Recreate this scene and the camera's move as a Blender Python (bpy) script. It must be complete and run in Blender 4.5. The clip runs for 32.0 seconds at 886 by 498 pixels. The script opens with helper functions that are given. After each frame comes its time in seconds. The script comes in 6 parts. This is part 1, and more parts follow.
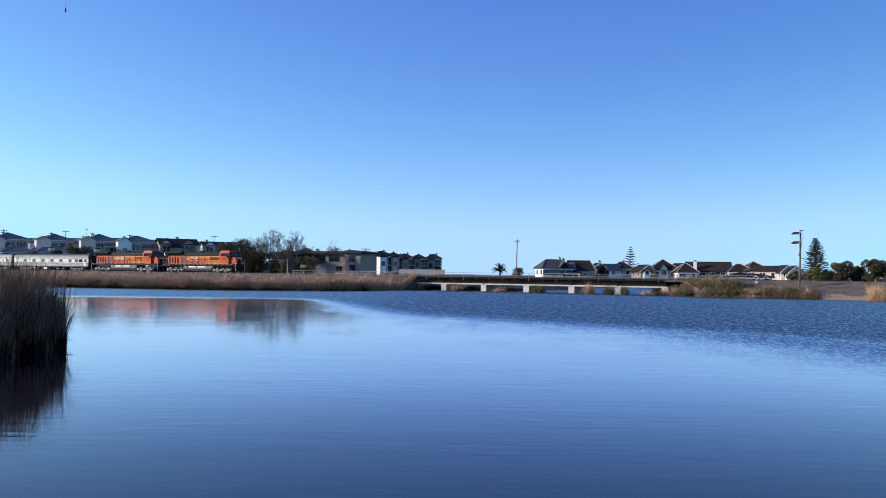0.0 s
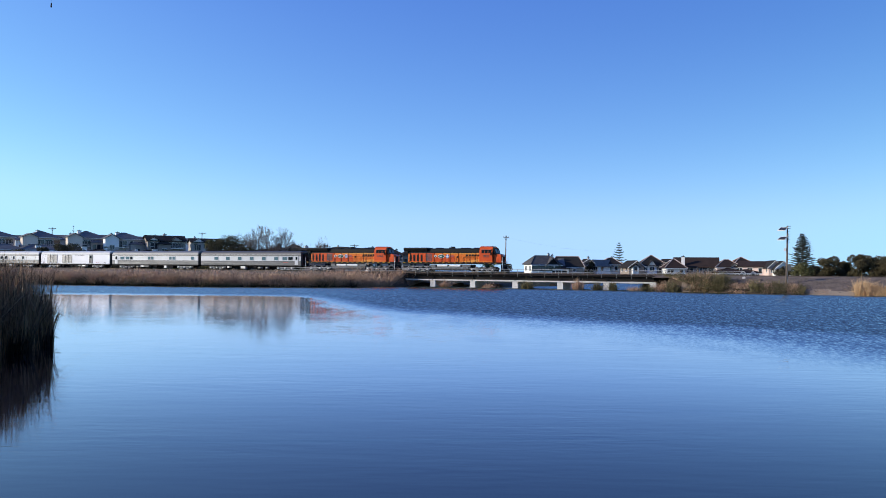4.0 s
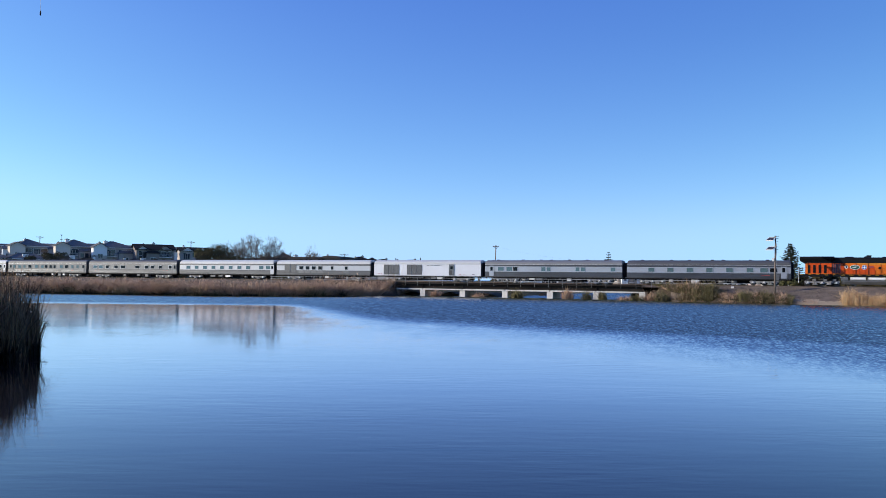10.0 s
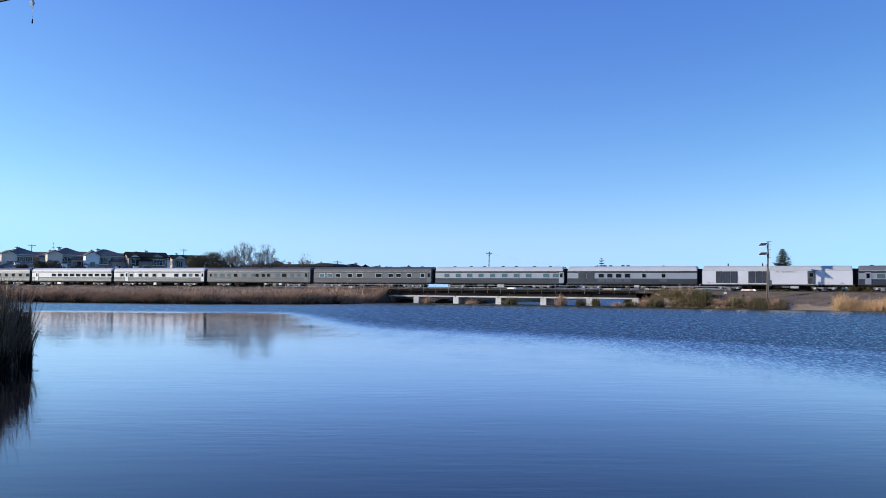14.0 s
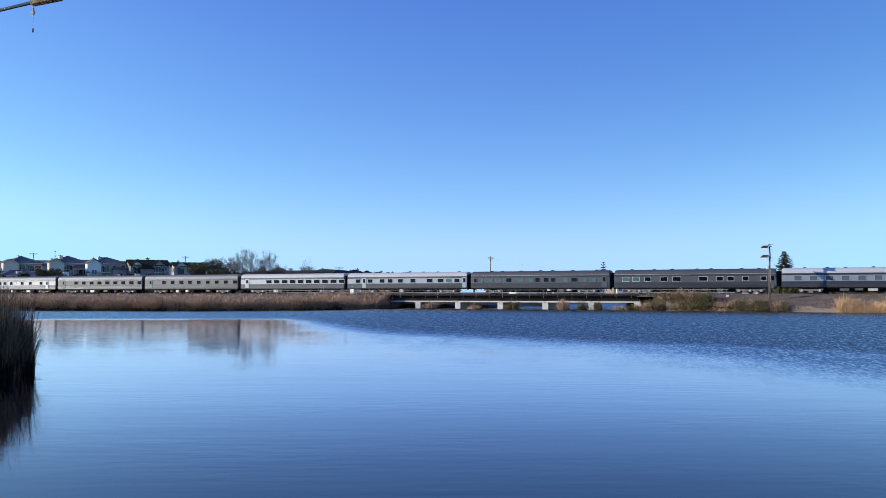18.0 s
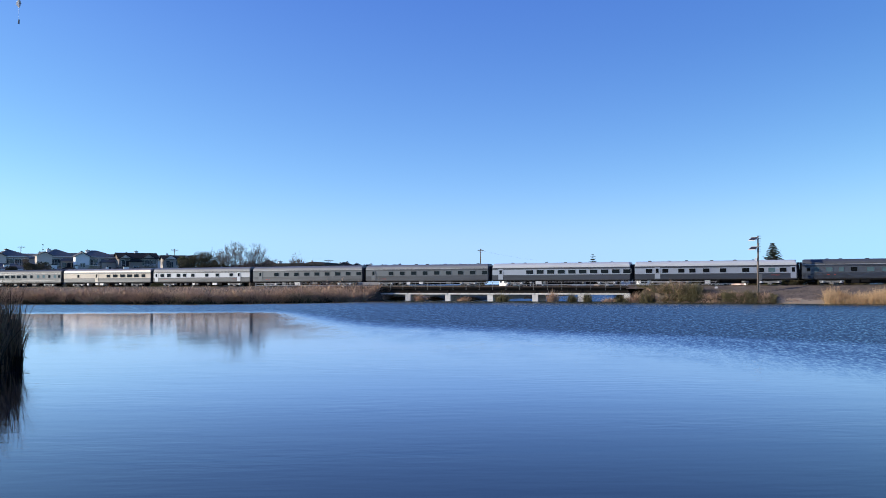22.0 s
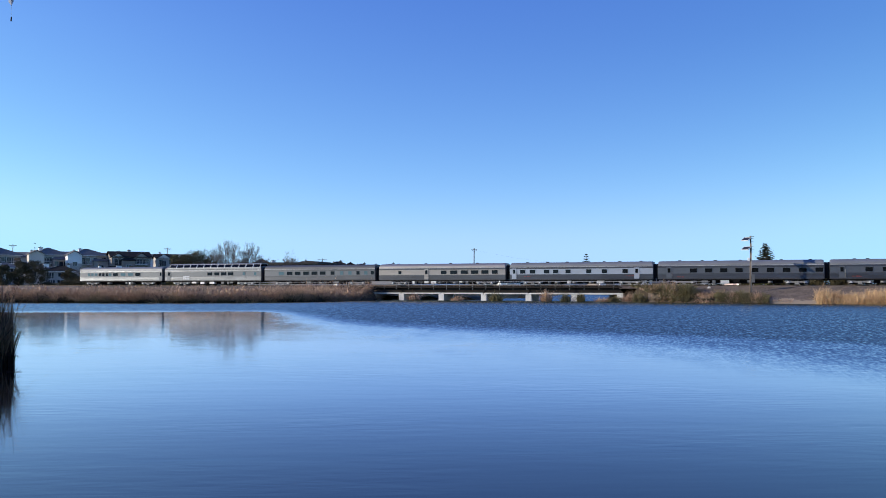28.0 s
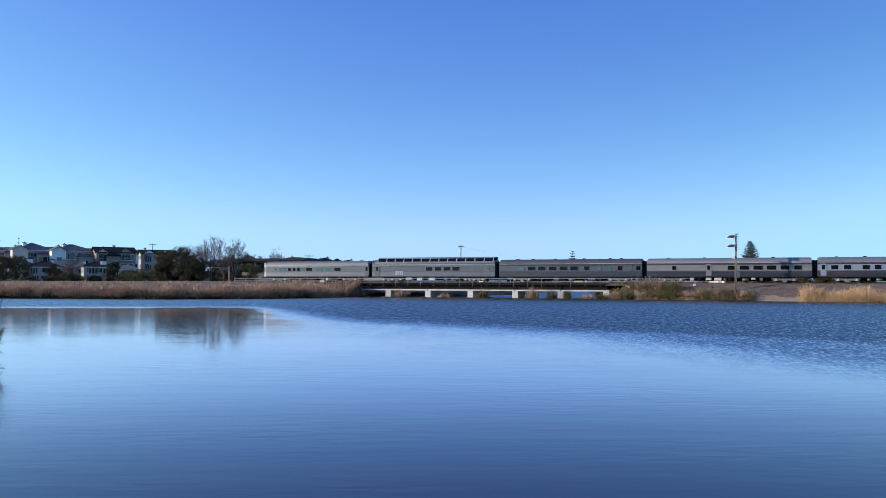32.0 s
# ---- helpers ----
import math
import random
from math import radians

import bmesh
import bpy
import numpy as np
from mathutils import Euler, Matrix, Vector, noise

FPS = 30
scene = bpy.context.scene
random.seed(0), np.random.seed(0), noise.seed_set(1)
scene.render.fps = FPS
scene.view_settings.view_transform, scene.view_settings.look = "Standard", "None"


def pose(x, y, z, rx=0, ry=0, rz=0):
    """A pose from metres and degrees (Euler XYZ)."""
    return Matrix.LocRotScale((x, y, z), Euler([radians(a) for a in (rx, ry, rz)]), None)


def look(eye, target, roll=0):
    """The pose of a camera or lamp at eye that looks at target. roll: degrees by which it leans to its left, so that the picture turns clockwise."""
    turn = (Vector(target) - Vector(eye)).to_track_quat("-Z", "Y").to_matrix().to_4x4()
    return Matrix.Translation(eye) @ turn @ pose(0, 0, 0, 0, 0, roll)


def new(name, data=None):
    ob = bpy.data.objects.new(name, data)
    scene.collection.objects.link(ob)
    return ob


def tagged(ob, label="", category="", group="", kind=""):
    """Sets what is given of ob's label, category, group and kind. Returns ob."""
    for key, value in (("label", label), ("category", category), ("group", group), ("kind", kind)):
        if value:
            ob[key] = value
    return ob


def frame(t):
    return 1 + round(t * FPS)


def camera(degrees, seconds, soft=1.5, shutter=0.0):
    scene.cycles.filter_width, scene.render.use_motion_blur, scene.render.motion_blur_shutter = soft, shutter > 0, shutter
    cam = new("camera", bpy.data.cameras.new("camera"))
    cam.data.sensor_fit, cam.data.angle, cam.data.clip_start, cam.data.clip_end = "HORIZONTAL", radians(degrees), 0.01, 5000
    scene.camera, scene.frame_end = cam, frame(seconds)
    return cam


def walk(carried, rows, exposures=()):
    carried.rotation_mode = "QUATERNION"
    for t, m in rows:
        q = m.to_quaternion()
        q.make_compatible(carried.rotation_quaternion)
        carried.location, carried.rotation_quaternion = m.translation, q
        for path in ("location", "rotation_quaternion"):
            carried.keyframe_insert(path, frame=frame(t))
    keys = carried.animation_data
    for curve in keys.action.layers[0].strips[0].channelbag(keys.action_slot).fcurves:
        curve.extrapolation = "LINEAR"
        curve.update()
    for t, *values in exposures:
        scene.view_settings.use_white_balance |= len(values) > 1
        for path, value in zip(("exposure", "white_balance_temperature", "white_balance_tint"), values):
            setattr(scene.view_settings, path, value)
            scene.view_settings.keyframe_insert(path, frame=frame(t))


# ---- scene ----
# ---------------------------------------------------------------- camera
EYE = Vector((0, 0, 3.15))
TURNS = """0 -1.12 1.68 .70|.5 -1.11 1.62 .70|1 -1.05 1.56 .67|1.5 -.92 1.47 .61|2 -.77 1.47 .60|2.5 -.60 1.51 .66|3 -.47 1.53 .62|3.5 -.40 1.49 .58|5.5 -.16 1.32 .53|6 0 1.31 .58|6.5 .12 1.37 .68|7 .17 1.54 .70|7.5 .19 1.71 .70|8 .21 1.85 .71|8.5 .24 1.97 .68|9 .25 2.06 .66|9.5 .28 2.10 .62|10 .33 2.08 .63|10.5 .40 1.95 .56|11 .53 1.87 .47|11.5 .63 1.96 .41|12 .68 2.12 .41|12.5 .69 2.26 .43|13 .68 2.34 .46|13.5 .69 2.44 .44|14 .78 2.55 .39|14.5 .83 2.63 .30|16.5 .97 2.60 -.33|17 .86 2.66 -.26|17.5 .74 2.75 -.15|18 .68 2.90 -.07|18.5 .67 3.0 -.04|19 .68 3.06 0|19.5 .77 3.06 .03|20 .87 3.0 .01|20.5 1.01 2.88 -.06|21 1.13 2.66 -.14|21.5 1.26 2.49 -.18|22 1.37 2.38 -.22|22.5 1.46 2.36 -.20|23 1.51 2.41 -.14|23.5 1.52 2.57 -.08|24 1.50 2.63 -.08|24.5 1.48 2.60 -.12|25 1.48 2.50 -.14|25.5 1.55 2.40 -.19|27.5 1.75 2.26 -.16|28 1.81 2.34 -.10|28.5 1.81 2.46 .07|29 1.75 2.49 .19|29.5 1.73 2.35 .27|30 1.85 2.05 .27|30.5 2.10 1.81 .24|31 2.39 1.76 .21|31.5 2.62 1.94 .13|32 2.71 2.11 .07"""
cam = camera(55.82, 32.0, soft=0.7)
rows = []
for turn in TURNS.split("|"):
    t, yaw, pitch, lean = (float(n) for n in turn.split())
    ahead = Vector((math.sin(radians(yaw)), math.cos(radians(yaw)), math.tan(radians(pitch))))
    rows.append((t, look(EYE, EYE + 100 * ahead, lean)))
walk(cam, rows)

# ---------------------------------------------------------------- world, sun, exposure
SUN_AZ, SUN_EL = radians(264.5), radians(17.5)          # clockwise from +y; height
sun_way = Vector((math.sin(SUN_AZ) * math.cos(SUN_EL), math.cos(SUN_AZ) * math.cos(SUN_EL), math.sin(SUN_EL)))
world = bpy.data.worlds.new("sky")
scene.world = world
world.use_nodes = True
wn, wl = world.node_tree.nodes, world.node_tree.links
wn.clear()
sky = wn.new("ShaderNodeTexSky")
sky.sky_type, sky.sun_disc = "NISHITA", False
sky.sun_elevation, sky.sun_rotation = SUN_EL, -SUN_AZ
sky.altitude, sky.air_density, sky.dust_density, sky.ozone_density = 0, 1.0, 0.2, 3.0
back = wn.new("ShaderNodeBackground")
back.inputs["Strength"].default_value = 0.122
wout = wn.new("ShaderNodeOutputWorld")
# a clear sea-coast sky, deeper and bluer than the plain model
split, join = wn.new("ShaderNodeSeparateColor"), wn.new("ShaderNodeCombineColor")
wl.new(sky.outputs[0], split.inputs[0])
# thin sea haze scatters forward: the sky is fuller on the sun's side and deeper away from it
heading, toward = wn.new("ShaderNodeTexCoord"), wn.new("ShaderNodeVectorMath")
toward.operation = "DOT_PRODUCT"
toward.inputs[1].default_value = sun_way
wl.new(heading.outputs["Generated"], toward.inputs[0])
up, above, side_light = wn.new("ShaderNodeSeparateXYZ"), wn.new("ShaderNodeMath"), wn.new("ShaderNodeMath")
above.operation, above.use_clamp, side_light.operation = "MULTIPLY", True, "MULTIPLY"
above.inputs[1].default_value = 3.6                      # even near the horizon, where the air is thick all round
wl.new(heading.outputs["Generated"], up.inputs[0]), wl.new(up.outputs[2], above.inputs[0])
low_air, aim = wn.new("ShaderNodeMath"), wn.new("ShaderNodeCombineXYZ")
low_air.operation, low_air.inputs[1].default_value = "MAXIMUM", 0.035  # no dusty band over the sea
wl.new(up.outputs[2], low_air.inputs[0])
wl.new(up.outputs[0], aim.inputs[0]), wl.new(up.outputs[1], aim.inputs[1]), wl.new(low_air.outputs[0], aim.inputs[2])
wl.new(aim.outputs[0], sky.inputs["Vector"])
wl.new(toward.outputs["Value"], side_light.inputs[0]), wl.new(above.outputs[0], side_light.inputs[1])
for source, target, gain, power, most, haze in ((0, 0, 0.745, 1.26, 3.75, 0.58), (1, 1, 0.895, 1.24, 7.0, 0.42), (1, 2, 4.36, 0.49, 10.0, 0.27)):
    pw, ml = wn.new("ShaderNodeMath"), wn.new("ShaderNodeMath")
    pw.operation, ml.operation = "POWER", "MULTIPLY"
    wl.new(split.outputs[source], pw.inputs[0])
    pw.inputs[1].default_value, ml.inputs[1].default_value = power, gain
    wl.new(pw.outputs[0], ml.inputs[0])
    cap = wn.new("ShaderNodeMath")
    cap.operation = "SMOOTH_MIN"
    cap.inputs[1].default_value, cap.inputs[2].default_value = most, most * 0.35
    wl.new(ml.outputs[0], cap.inputs[0])
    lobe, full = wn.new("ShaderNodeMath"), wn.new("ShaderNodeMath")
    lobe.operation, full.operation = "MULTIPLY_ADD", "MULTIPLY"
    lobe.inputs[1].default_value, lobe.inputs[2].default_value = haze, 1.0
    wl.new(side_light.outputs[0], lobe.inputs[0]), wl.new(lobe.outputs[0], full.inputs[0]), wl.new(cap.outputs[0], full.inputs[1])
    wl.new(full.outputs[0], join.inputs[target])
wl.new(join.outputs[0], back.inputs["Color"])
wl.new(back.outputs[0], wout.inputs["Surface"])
sun = new("sun", bpy.data.lights.new("sun", "SUN"))
sun.data.energy, sun.data.angle, sun.data.color = 5.0, radians(0.5), (1.0, 0.93, 0.82)
sun.matrix_world = look(sun_way * 300, (0, 0, 0))
scene.view_settings.exposure = 0.0

# ---------------------------------------------------------------- materials
def nodes_of(name):
    m = bpy.data.materials.new(name)
    m.use_nodes = True
    return m, m.node_tree.nodes, m.node_tree.links, m.node_tree.nodes["Principled BSDF"]


def mat(name, col, rough=0.6, metal=0.0, var=0.2, scale=0.8, fine=9.0, bump=0.15, spread=0.0, stretch=(1, 1, 1), island=0.0, spec=0.5):
    """A worn surface: broad stains, fine grain and relief in object space; spread and island vary it from piece to piece."""
    m, n, l, b = nodes_of(name)
    co = n.new("ShaderNodeTexCoord")
    mp = n.new("ShaderNodeMapping")
    mp.inputs["Scale"].default_value = stretch
    l.new(co.outputs["Object"], mp.inputs[0])
    big, small = n.new("ShaderNodeTexNoise"), n.new("ShaderNodeTexNoise")
    big.inputs["Scale"].default_value, small.inputs["Scale"].default_value = scale, fine
    big.inputs["Detail"].default_value = small.inputs["Detail"].default_value = 4
    l.new(mp.outputs[0], big.inputs["Vector"]), l.new(mp.outputs[0], small.inputs["Vector"])
    add = n.new("ShaderNodeMath")
    add.operation = "MULTIPLY_ADD"
    l.new(small.outputs["Fac"], add.inputs[0])
    add.inputs[1].default_value = 0.5
    l.new(big.outputs["Fac"], add.inputs[2])
    last = add.outputs[0]
    if spread or island:
        src = n.new("ShaderNodeNewGeometry" if island else "ShaderNodeObjectInfo")
        more = n.new("ShaderNodeMath")
        more.operation = "MULTIPLY_ADD"
        l.new(src.outputs["Random Per Island" if island else "Random"], more.inputs[0])
        more.inputs[1].default_value = island or spread
        l.new(last, more.inputs[2])
        last = more.outputs[0]
    span = (island or spread) * 0.5
    rng = n.new("ShaderNodeMapRange")
    rng.inputs["From Min"].default_value, rng.inputs["From Max"].default_value = 0.4 + span * 0.3, 1.1 + span * 1.7
    rng.inputs["To Min"].default_value, rng.inputs["To Max"].default_value = 1 - var, 1 + var
    l.new(last, rng.inputs["Value"])
    mul = n.new("ShaderNodeVectorMath")
    mul.operation = "SCALE"
    mul.inputs[0].default_value = col
    l.new(rng.outputs[0], mul.inputs["Scale"])
    l.new(mul.outputs[0], b.inputs["Base Color"])
    b.inputs["Roughness"].default_value, b.inputs["Metallic"].default_value = rough, metal
    b.inputs["Specular IOR Level"].default_value = spec
    if bump:
        bp = n.new("ShaderNodeBump")
        bp.inputs["Strength"].default_value, bp.inputs["Distance"].default_value = bump, 0.05
        l.new(small.outputs["Fac"], bp.inputs["Height"])
        l.new(bp.outputs[0], b.inputs["Normal"])
    return m


def fluted(name, col, rough, metal, pitch=0.09, depth=0.012):
    """Stainless side sheets with level flutes; colour streaks hold dirt and the flutes' painted sheen."""
    m = mat(name, col, rough, metal, 0.34, 0.5, 4, 0, stretch=(0.12, 1, 3.2))
    n, l, b = m.node_tree.nodes, m.node_tree.links, m.node_tree.nodes["Principled BSDF"]
    co = n.new("ShaderNodeTexCoord")
    wv = n.new("ShaderNodeTexWave")
    wv.bands_direction = "Z"
    wv.inputs["Scale"].default_value = 0.314 / pitch
    l.new(co.outputs["Object"], wv.inputs["Vector"])
    bp = n.new("ShaderNodeBump")
    bp.inputs["Strength"].default_value, bp.inputs["Distance"].default_value = 0.35, depth
    l.new(wv.outputs["Fac"], bp.inputs["Height"])
    l.new(bp.outputs[0], b.inputs["Normal"])
    return m


def water_material():
    """Pond water: glassy near the reeds, wind ripples beyond a slanting front."""
    m, n, l, b = nodes_of("pond_water")
    b.inputs["Roughness"].default_value, b.inputs["IOR"].default_value = 0.05, 1.33
    b.inputs["Coat IOR"].default_value, b.inputs["Coat Roughness"].default_value, b.inputs["Coat Tint"].default_value = 1.33, 0.04, (1.0, 0.86, 1.0, 1)
    geo = n.new("ShaderNodeNewGeometry")
    drift = n.new("ShaderNodeTexCoord")                      # waves ride on the drifting water
    sep = n.new("ShaderNodeSeparateXYZ")
    l.new(geo.outputs["Position"], sep.inputs[0])

    def math_node(op, a, bb=None, c=None):
        k = n.new("ShaderNodeMath")
        k.operation = op
        for i, v in enumerate((a, bb, c)):
            if v is not None:
                if isinstance(v, float):
                    k.inputs[i].default_value = v
                else:
                    l.new(v, k.inputs[i])
        return k.outputs[0]

    def noise_node(scale, stretch, detail=3, turn=0.0, rides=False):
        mp = n.new("ShaderNodeMapping")
        mp.inputs["Scale"].default_value, mp.inputs["Rotation"].default_value = stretch, (0, 0, radians(turn))
        l.new(drift.outputs["Object"] if rides else geo.outputs["Position"], mp.inputs[0])
        k = n.new("ShaderNodeTexNoise")
        k.inputs["Scale"].default_value, k.inputs["Detail"].default_value = scale, detail
        l.new(mp.outputs[0], k.inputs["Vector"])
        return k.outputs["Fac"]

    # the wind reaches the far water first: its front slants in from the reeds' lee to the near right
    edge = math_node("SMOOTH_MAX", math_node("MULTIPLY_ADD", sep.outputs[0], -2.75, 52.0), math_node("MULTIPLY_ADD", sep.outputs[0], -0.9, 60.0), 6.0)
    edge = math_node("SMOOTH_MIN", edge, 97.0, 8.0)
    fringe = math_node("SMOOTH_MIN", edge, math_node("MULTIPLY_ADD", sep.outputs[0], -2.6, 73.0), 8.0)
    fringe = math_node("SMOOTH_MAX", fringe, 27.0, 8.0)
    patch = noise_node(0.05, (0.6, 1, 1), 3)
    ragged = noise_node(0.5, (1.0, 0.3, 1), 3)
    open_x = math_node("DIVIDE", 1.0, math_node("ADD", math_node("EXPONENT", math_node("MULTIPLY", math_node("ADD", sep.outputs[0], 11.0), -0.3)), 1.0))

    def wind(line, soft, wander):
        """How far the wind has reached past a line: 0 in the lee, 1 out in the wind."""
        d = math_node("DIVIDE", math_node("DIVIDE", math_node("SUBTRACT", sep.outputs[1], line), line), soft)
        d = math_node("ADD", d, math_node("MULTIPLY", math_node("SUBTRACT", patch, 0.5), wander))
        d = math_node("ADD", d, math_node("MULTIPLY", math_node("SUBTRACT", ragged, 0.5), 0.5))
        reach = n.new("ShaderNodeMapRange")
        reach.interpolation_type = "SMOOTHSTEP"
        reach.inputs["From Min"].default_value, reach.inputs["From Max"].default_value = -0.9, 0.9
        l.new(d, reach.inputs["Value"])
        return reach.outputs[0]

    # a firm edge, and before it a broken fringe of cat's-paws out in the open
    broken = wind(fringe, math_node("MULTIPLY_ADD", open_x, 0.40, 0.07), math_node("MULTIPLY_ADD", open_x, 0.9, 0.25))
    mask = math_node("MAXIMUM", math_node("MULTIPLY", broken, 0.6), wind(edge, math_node("MULTIPLY_ADD", open_x, 0.11, 0.075), 0.5))

    def wavelets(size, long, detail, shift):
        """Noise drawn out along the wind, which blows out over the lagoon towards the trestle's far end."""
        turn, mp, k = n.new("ShaderNodeMapping"), n.new("ShaderNodeMapping"), n.new("ShaderNodeTexNoise")
        turn.inputs["Rotation"].default_value = (0, 0, radians(17))
        mp.inputs["Scale"].default_value, mp.inputs["Location"].default_value = (1 / size, 1 / long, 1), (shift, 0, shift)
        k.inputs["Scale"].default_value, k.inputs["Detail"].default_value = 1.0, detail
        l.new(drift.outputs["Object"], turn.inputs[0]), l.new(turn.outputs[0], mp.inputs[0]), l.new(mp.outputs[0], k.inputs["Vector"])
        return k.outputs["Fac"]

    depth = n.new("ShaderNodeMix")                           # body colour: near-black in the lee, paler and greener out in the wind
    depth.data_type = "RGBA"
    depth.inputs[6].default_value, depth.inputs[7].default_value = (0.011, 0.011, 0.012, 1), (0.032, 0.042, 0.028, 1)
    l.new(mask, depth.inputs[0]), l.new(depth.outputs[2], b.inputs["Base Color"])
    swell = noise_node(0.9, (0.20, 0.9, 1), 3, 3, True)
    fine = noise_node(3.0, (0.30, 1.0, 1), 2, -2, True)
    ruffle = n.new("ShaderNodeMapRange")                      # ripples come and go in patches
    for key, value in (("From Min", 0.38), ("From Max", 0.66), ("To Min", 0.0010), ("To Max", 0.0054)):
        ruffle.inputs[key].default_value = value
    l.new(noise_node(0.16, (0.7, 1.0, 1), 2, 0, True), ruffle.inputs["Value"])
    calm_h = math_node("ADD", math_node("MULTIPLY", swell, 0.0042), math_node("MULTIPLY", fine, ruffle.outputs[0]))
    bp = n.new("ShaderNodeBump")
    bp.inputs["Strength"].default_value, bp.inputs["Distance"].default_value = 1.0, 1.0
    l.new(calm_h, bp.inputs["Height"])
    # wind waves: steep little faces that lean down the wind, towards -y
    steep = n.new("ShaderNodeMapRange")
    steep.interpolation_type = "SMOOTHSTEP"
    for key, value in (("From Min", 0.38), ("From Max", 0.62), ("To Min", 0.078), ("To Max", 0.195)):
        steep.inputs[key].default_value = value
    l.new(math_node("ADD", math_node("MULTIPLY", wavelets(0.14, 0.62, 2, 0.0), 0.58), math_node("MULTIPLY", wavelets(0.42, 2.0, 3, 9.0), 0.42)), steep.inputs["Value"])
    lean = n.new("ShaderNodeCombineXYZ")
    l.new(math_node("MULTIPLY", math_node("MULTIPLY", math_node("SUBTRACT", wavelets(0.2, 0.6, 1, 31.0), 0.5), 0.5), mask), lean.inputs[0])
    l.new(math_node("MULTIPLY", math_node("MULTIPLY", steep.outputs[0], math_node("MULTIPLY_ADD", open_x, -0.25, -0.78)), mask), lean.inputs[1])
    both, norm = n.new("ShaderNodeVectorMath"), n.new("ShaderNodeVectorMath")
    norm.operation = "NORMALIZE"
    l.new(bp.outputs[0], both.inputs[0]), l.new(lean.outputs[0], both.inputs[1])
    l.new(both.outputs[0], norm.inputs[0])
    l.new(norm.outputs[0], b.inputs["Normal"]), l.new(norm.outputs[0], b.inputs["Coat Normal"])
    # added coat boosts lee reflections, thinning towards the near bank and in the wind
    reflect_boost = n.new("ShaderNodeMapRange")
    reflect_boost.interpolation_type = "SMOOTHSTEP"
    reflect_boost.inputs["From Min"].default_value, reflect_boost.inputs["From Max"].default_value = 8.0, 27.0
    l.new(sep.outputs[1], reflect_boost.inputs["Value"])
    l.new(math_node("MULTIPLY", math_node("MULTIPLY_ADD", mask, -1.0, 1.0), reflect_boost.outputs[0]), b.inputs["Coat Weight"])
    # unresolved ripples farther out draw reflections into upright streaks
    far = n.new("ShaderNodeMapRange")
    for key, value in (("From Min", 26.0), ("From Max", 62.0), ("To Min", 0.045), ("To Max", 0.08)):
        far.inputs[key].default_value = value
    l.new(sep.outputs[1], far.inputs["Value"])
    streak = far.outputs[0]
    l.new(streak, b.inputs["Coat Roughness"])
    l.new(math_node("MULTIPLY_ADD", mask, 0.05, streak), b.inputs["Roughness"])
    return m


M = {}
M["water"] = water_material()
M["earth"] = mat("marsh_earth", (0.085, 0.062, 0.042), 0.95, 0, 0.35, 0.12, 2.0, 0.4, spec=0.1)
M["gravel"] = mat("ballast_gravel", (0.165, 0.128, 0.098), 0.95, 0, 0.5, 0.7, 2.6, 1.0, spec=0.1)
M["sand"] = mat("sand", (0.31, 0.245, 0.17), 0.95, 0, 0.15, 0.3, 6, 0.2, spec=0.1)
M["steel_rail"] = mat("rail_steel", (0.20, 0.15, 0.12), 0.45, 0.7, 0.2)
M["tie"] = mat("tie_timber", (0.04, 0.034, 0.03), 0.9, 0, 0.3, 1.5, 9, 0.3, island=0.4, spec=0.12)
M["timber"] = mat("trestle_timber", (0.032, 0.027, 0.024), 0.9, 0, 0.35, 0.6, 7, 0.3, stretch=(0.3, 1, 1), spec=0.1)
M["concrete"] = mat("pale_concrete", (0.66, 0.62, 0.565), 0.85, 0, 0.25, 0.7, 6, 0.2, spread=0.3)
M["galv"] = mat("galvanised_pipe", (0.25, 0.245, 0.24), 0.5, 0.5, 0.15)
M["rail_pipe"] = mat("pale_pipe_rail", (0.40, 0.39, 0.375), 0.5, 0.1, 0.15)
M["reed_dry"] = mat("dry_reed", (0.45, 0.295, 0.195), 0.8, 0, 0.5, 0.25, 3, 0, island=0.9, spec=0.12)
M["reed_plume"] = mat("pale_reed_plume", (0.52, 0.35, 0.23), 0.85, 0, 0.4, 0.2, 3, 0, island=0.9, spec=0.1)
M["reed_gold"] = mat("golden_reed", (0.62, 0.415, 0.225), 0.8, 0, 0.35, 0.3, 3, 0, island=0.9, spec=0.12)
M["reed_green"] = mat("green_bulrush", (0.165, 0.138, 0.068), 0.75, 0, 0.55, 0.25, 3, 0, island=0.9, spec=0.12)
# dark leaf tone; low in the reed beds it stands in for shade
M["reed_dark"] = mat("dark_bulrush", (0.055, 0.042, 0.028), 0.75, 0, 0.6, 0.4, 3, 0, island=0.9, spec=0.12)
# near-black: the shade at the bulrushes' foot put into leaf colour
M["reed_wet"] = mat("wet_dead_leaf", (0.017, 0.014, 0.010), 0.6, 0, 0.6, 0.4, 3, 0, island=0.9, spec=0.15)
M["bulrush_brown"] = mat("brown_bulrush", (0.23, 0.138, 0.082), 0.75, 0, 0.7, 0.4, 3, 0, island=1.0, spec=0.12)
M["bulrush_pale"] = mat("pale_bulrush_stalk", (0.34, 0.23, 0.13), 0.75, 0, 0.6, 0.4, 3, 0, island=1.0, spec=0.12)
M["orange"] = mat("orange_enamel", (0.60, 0.072, 0.007), 0.45, 0, 0.22, 0.7, 6, 0.03, spec=0.3)
M["yellow_orange"] = mat("yellow_orange_enamel", (0.72, 0.155, 0.012), 0.45, 0, 0.22, 0.7, 6, 0.03, spec=0.3)
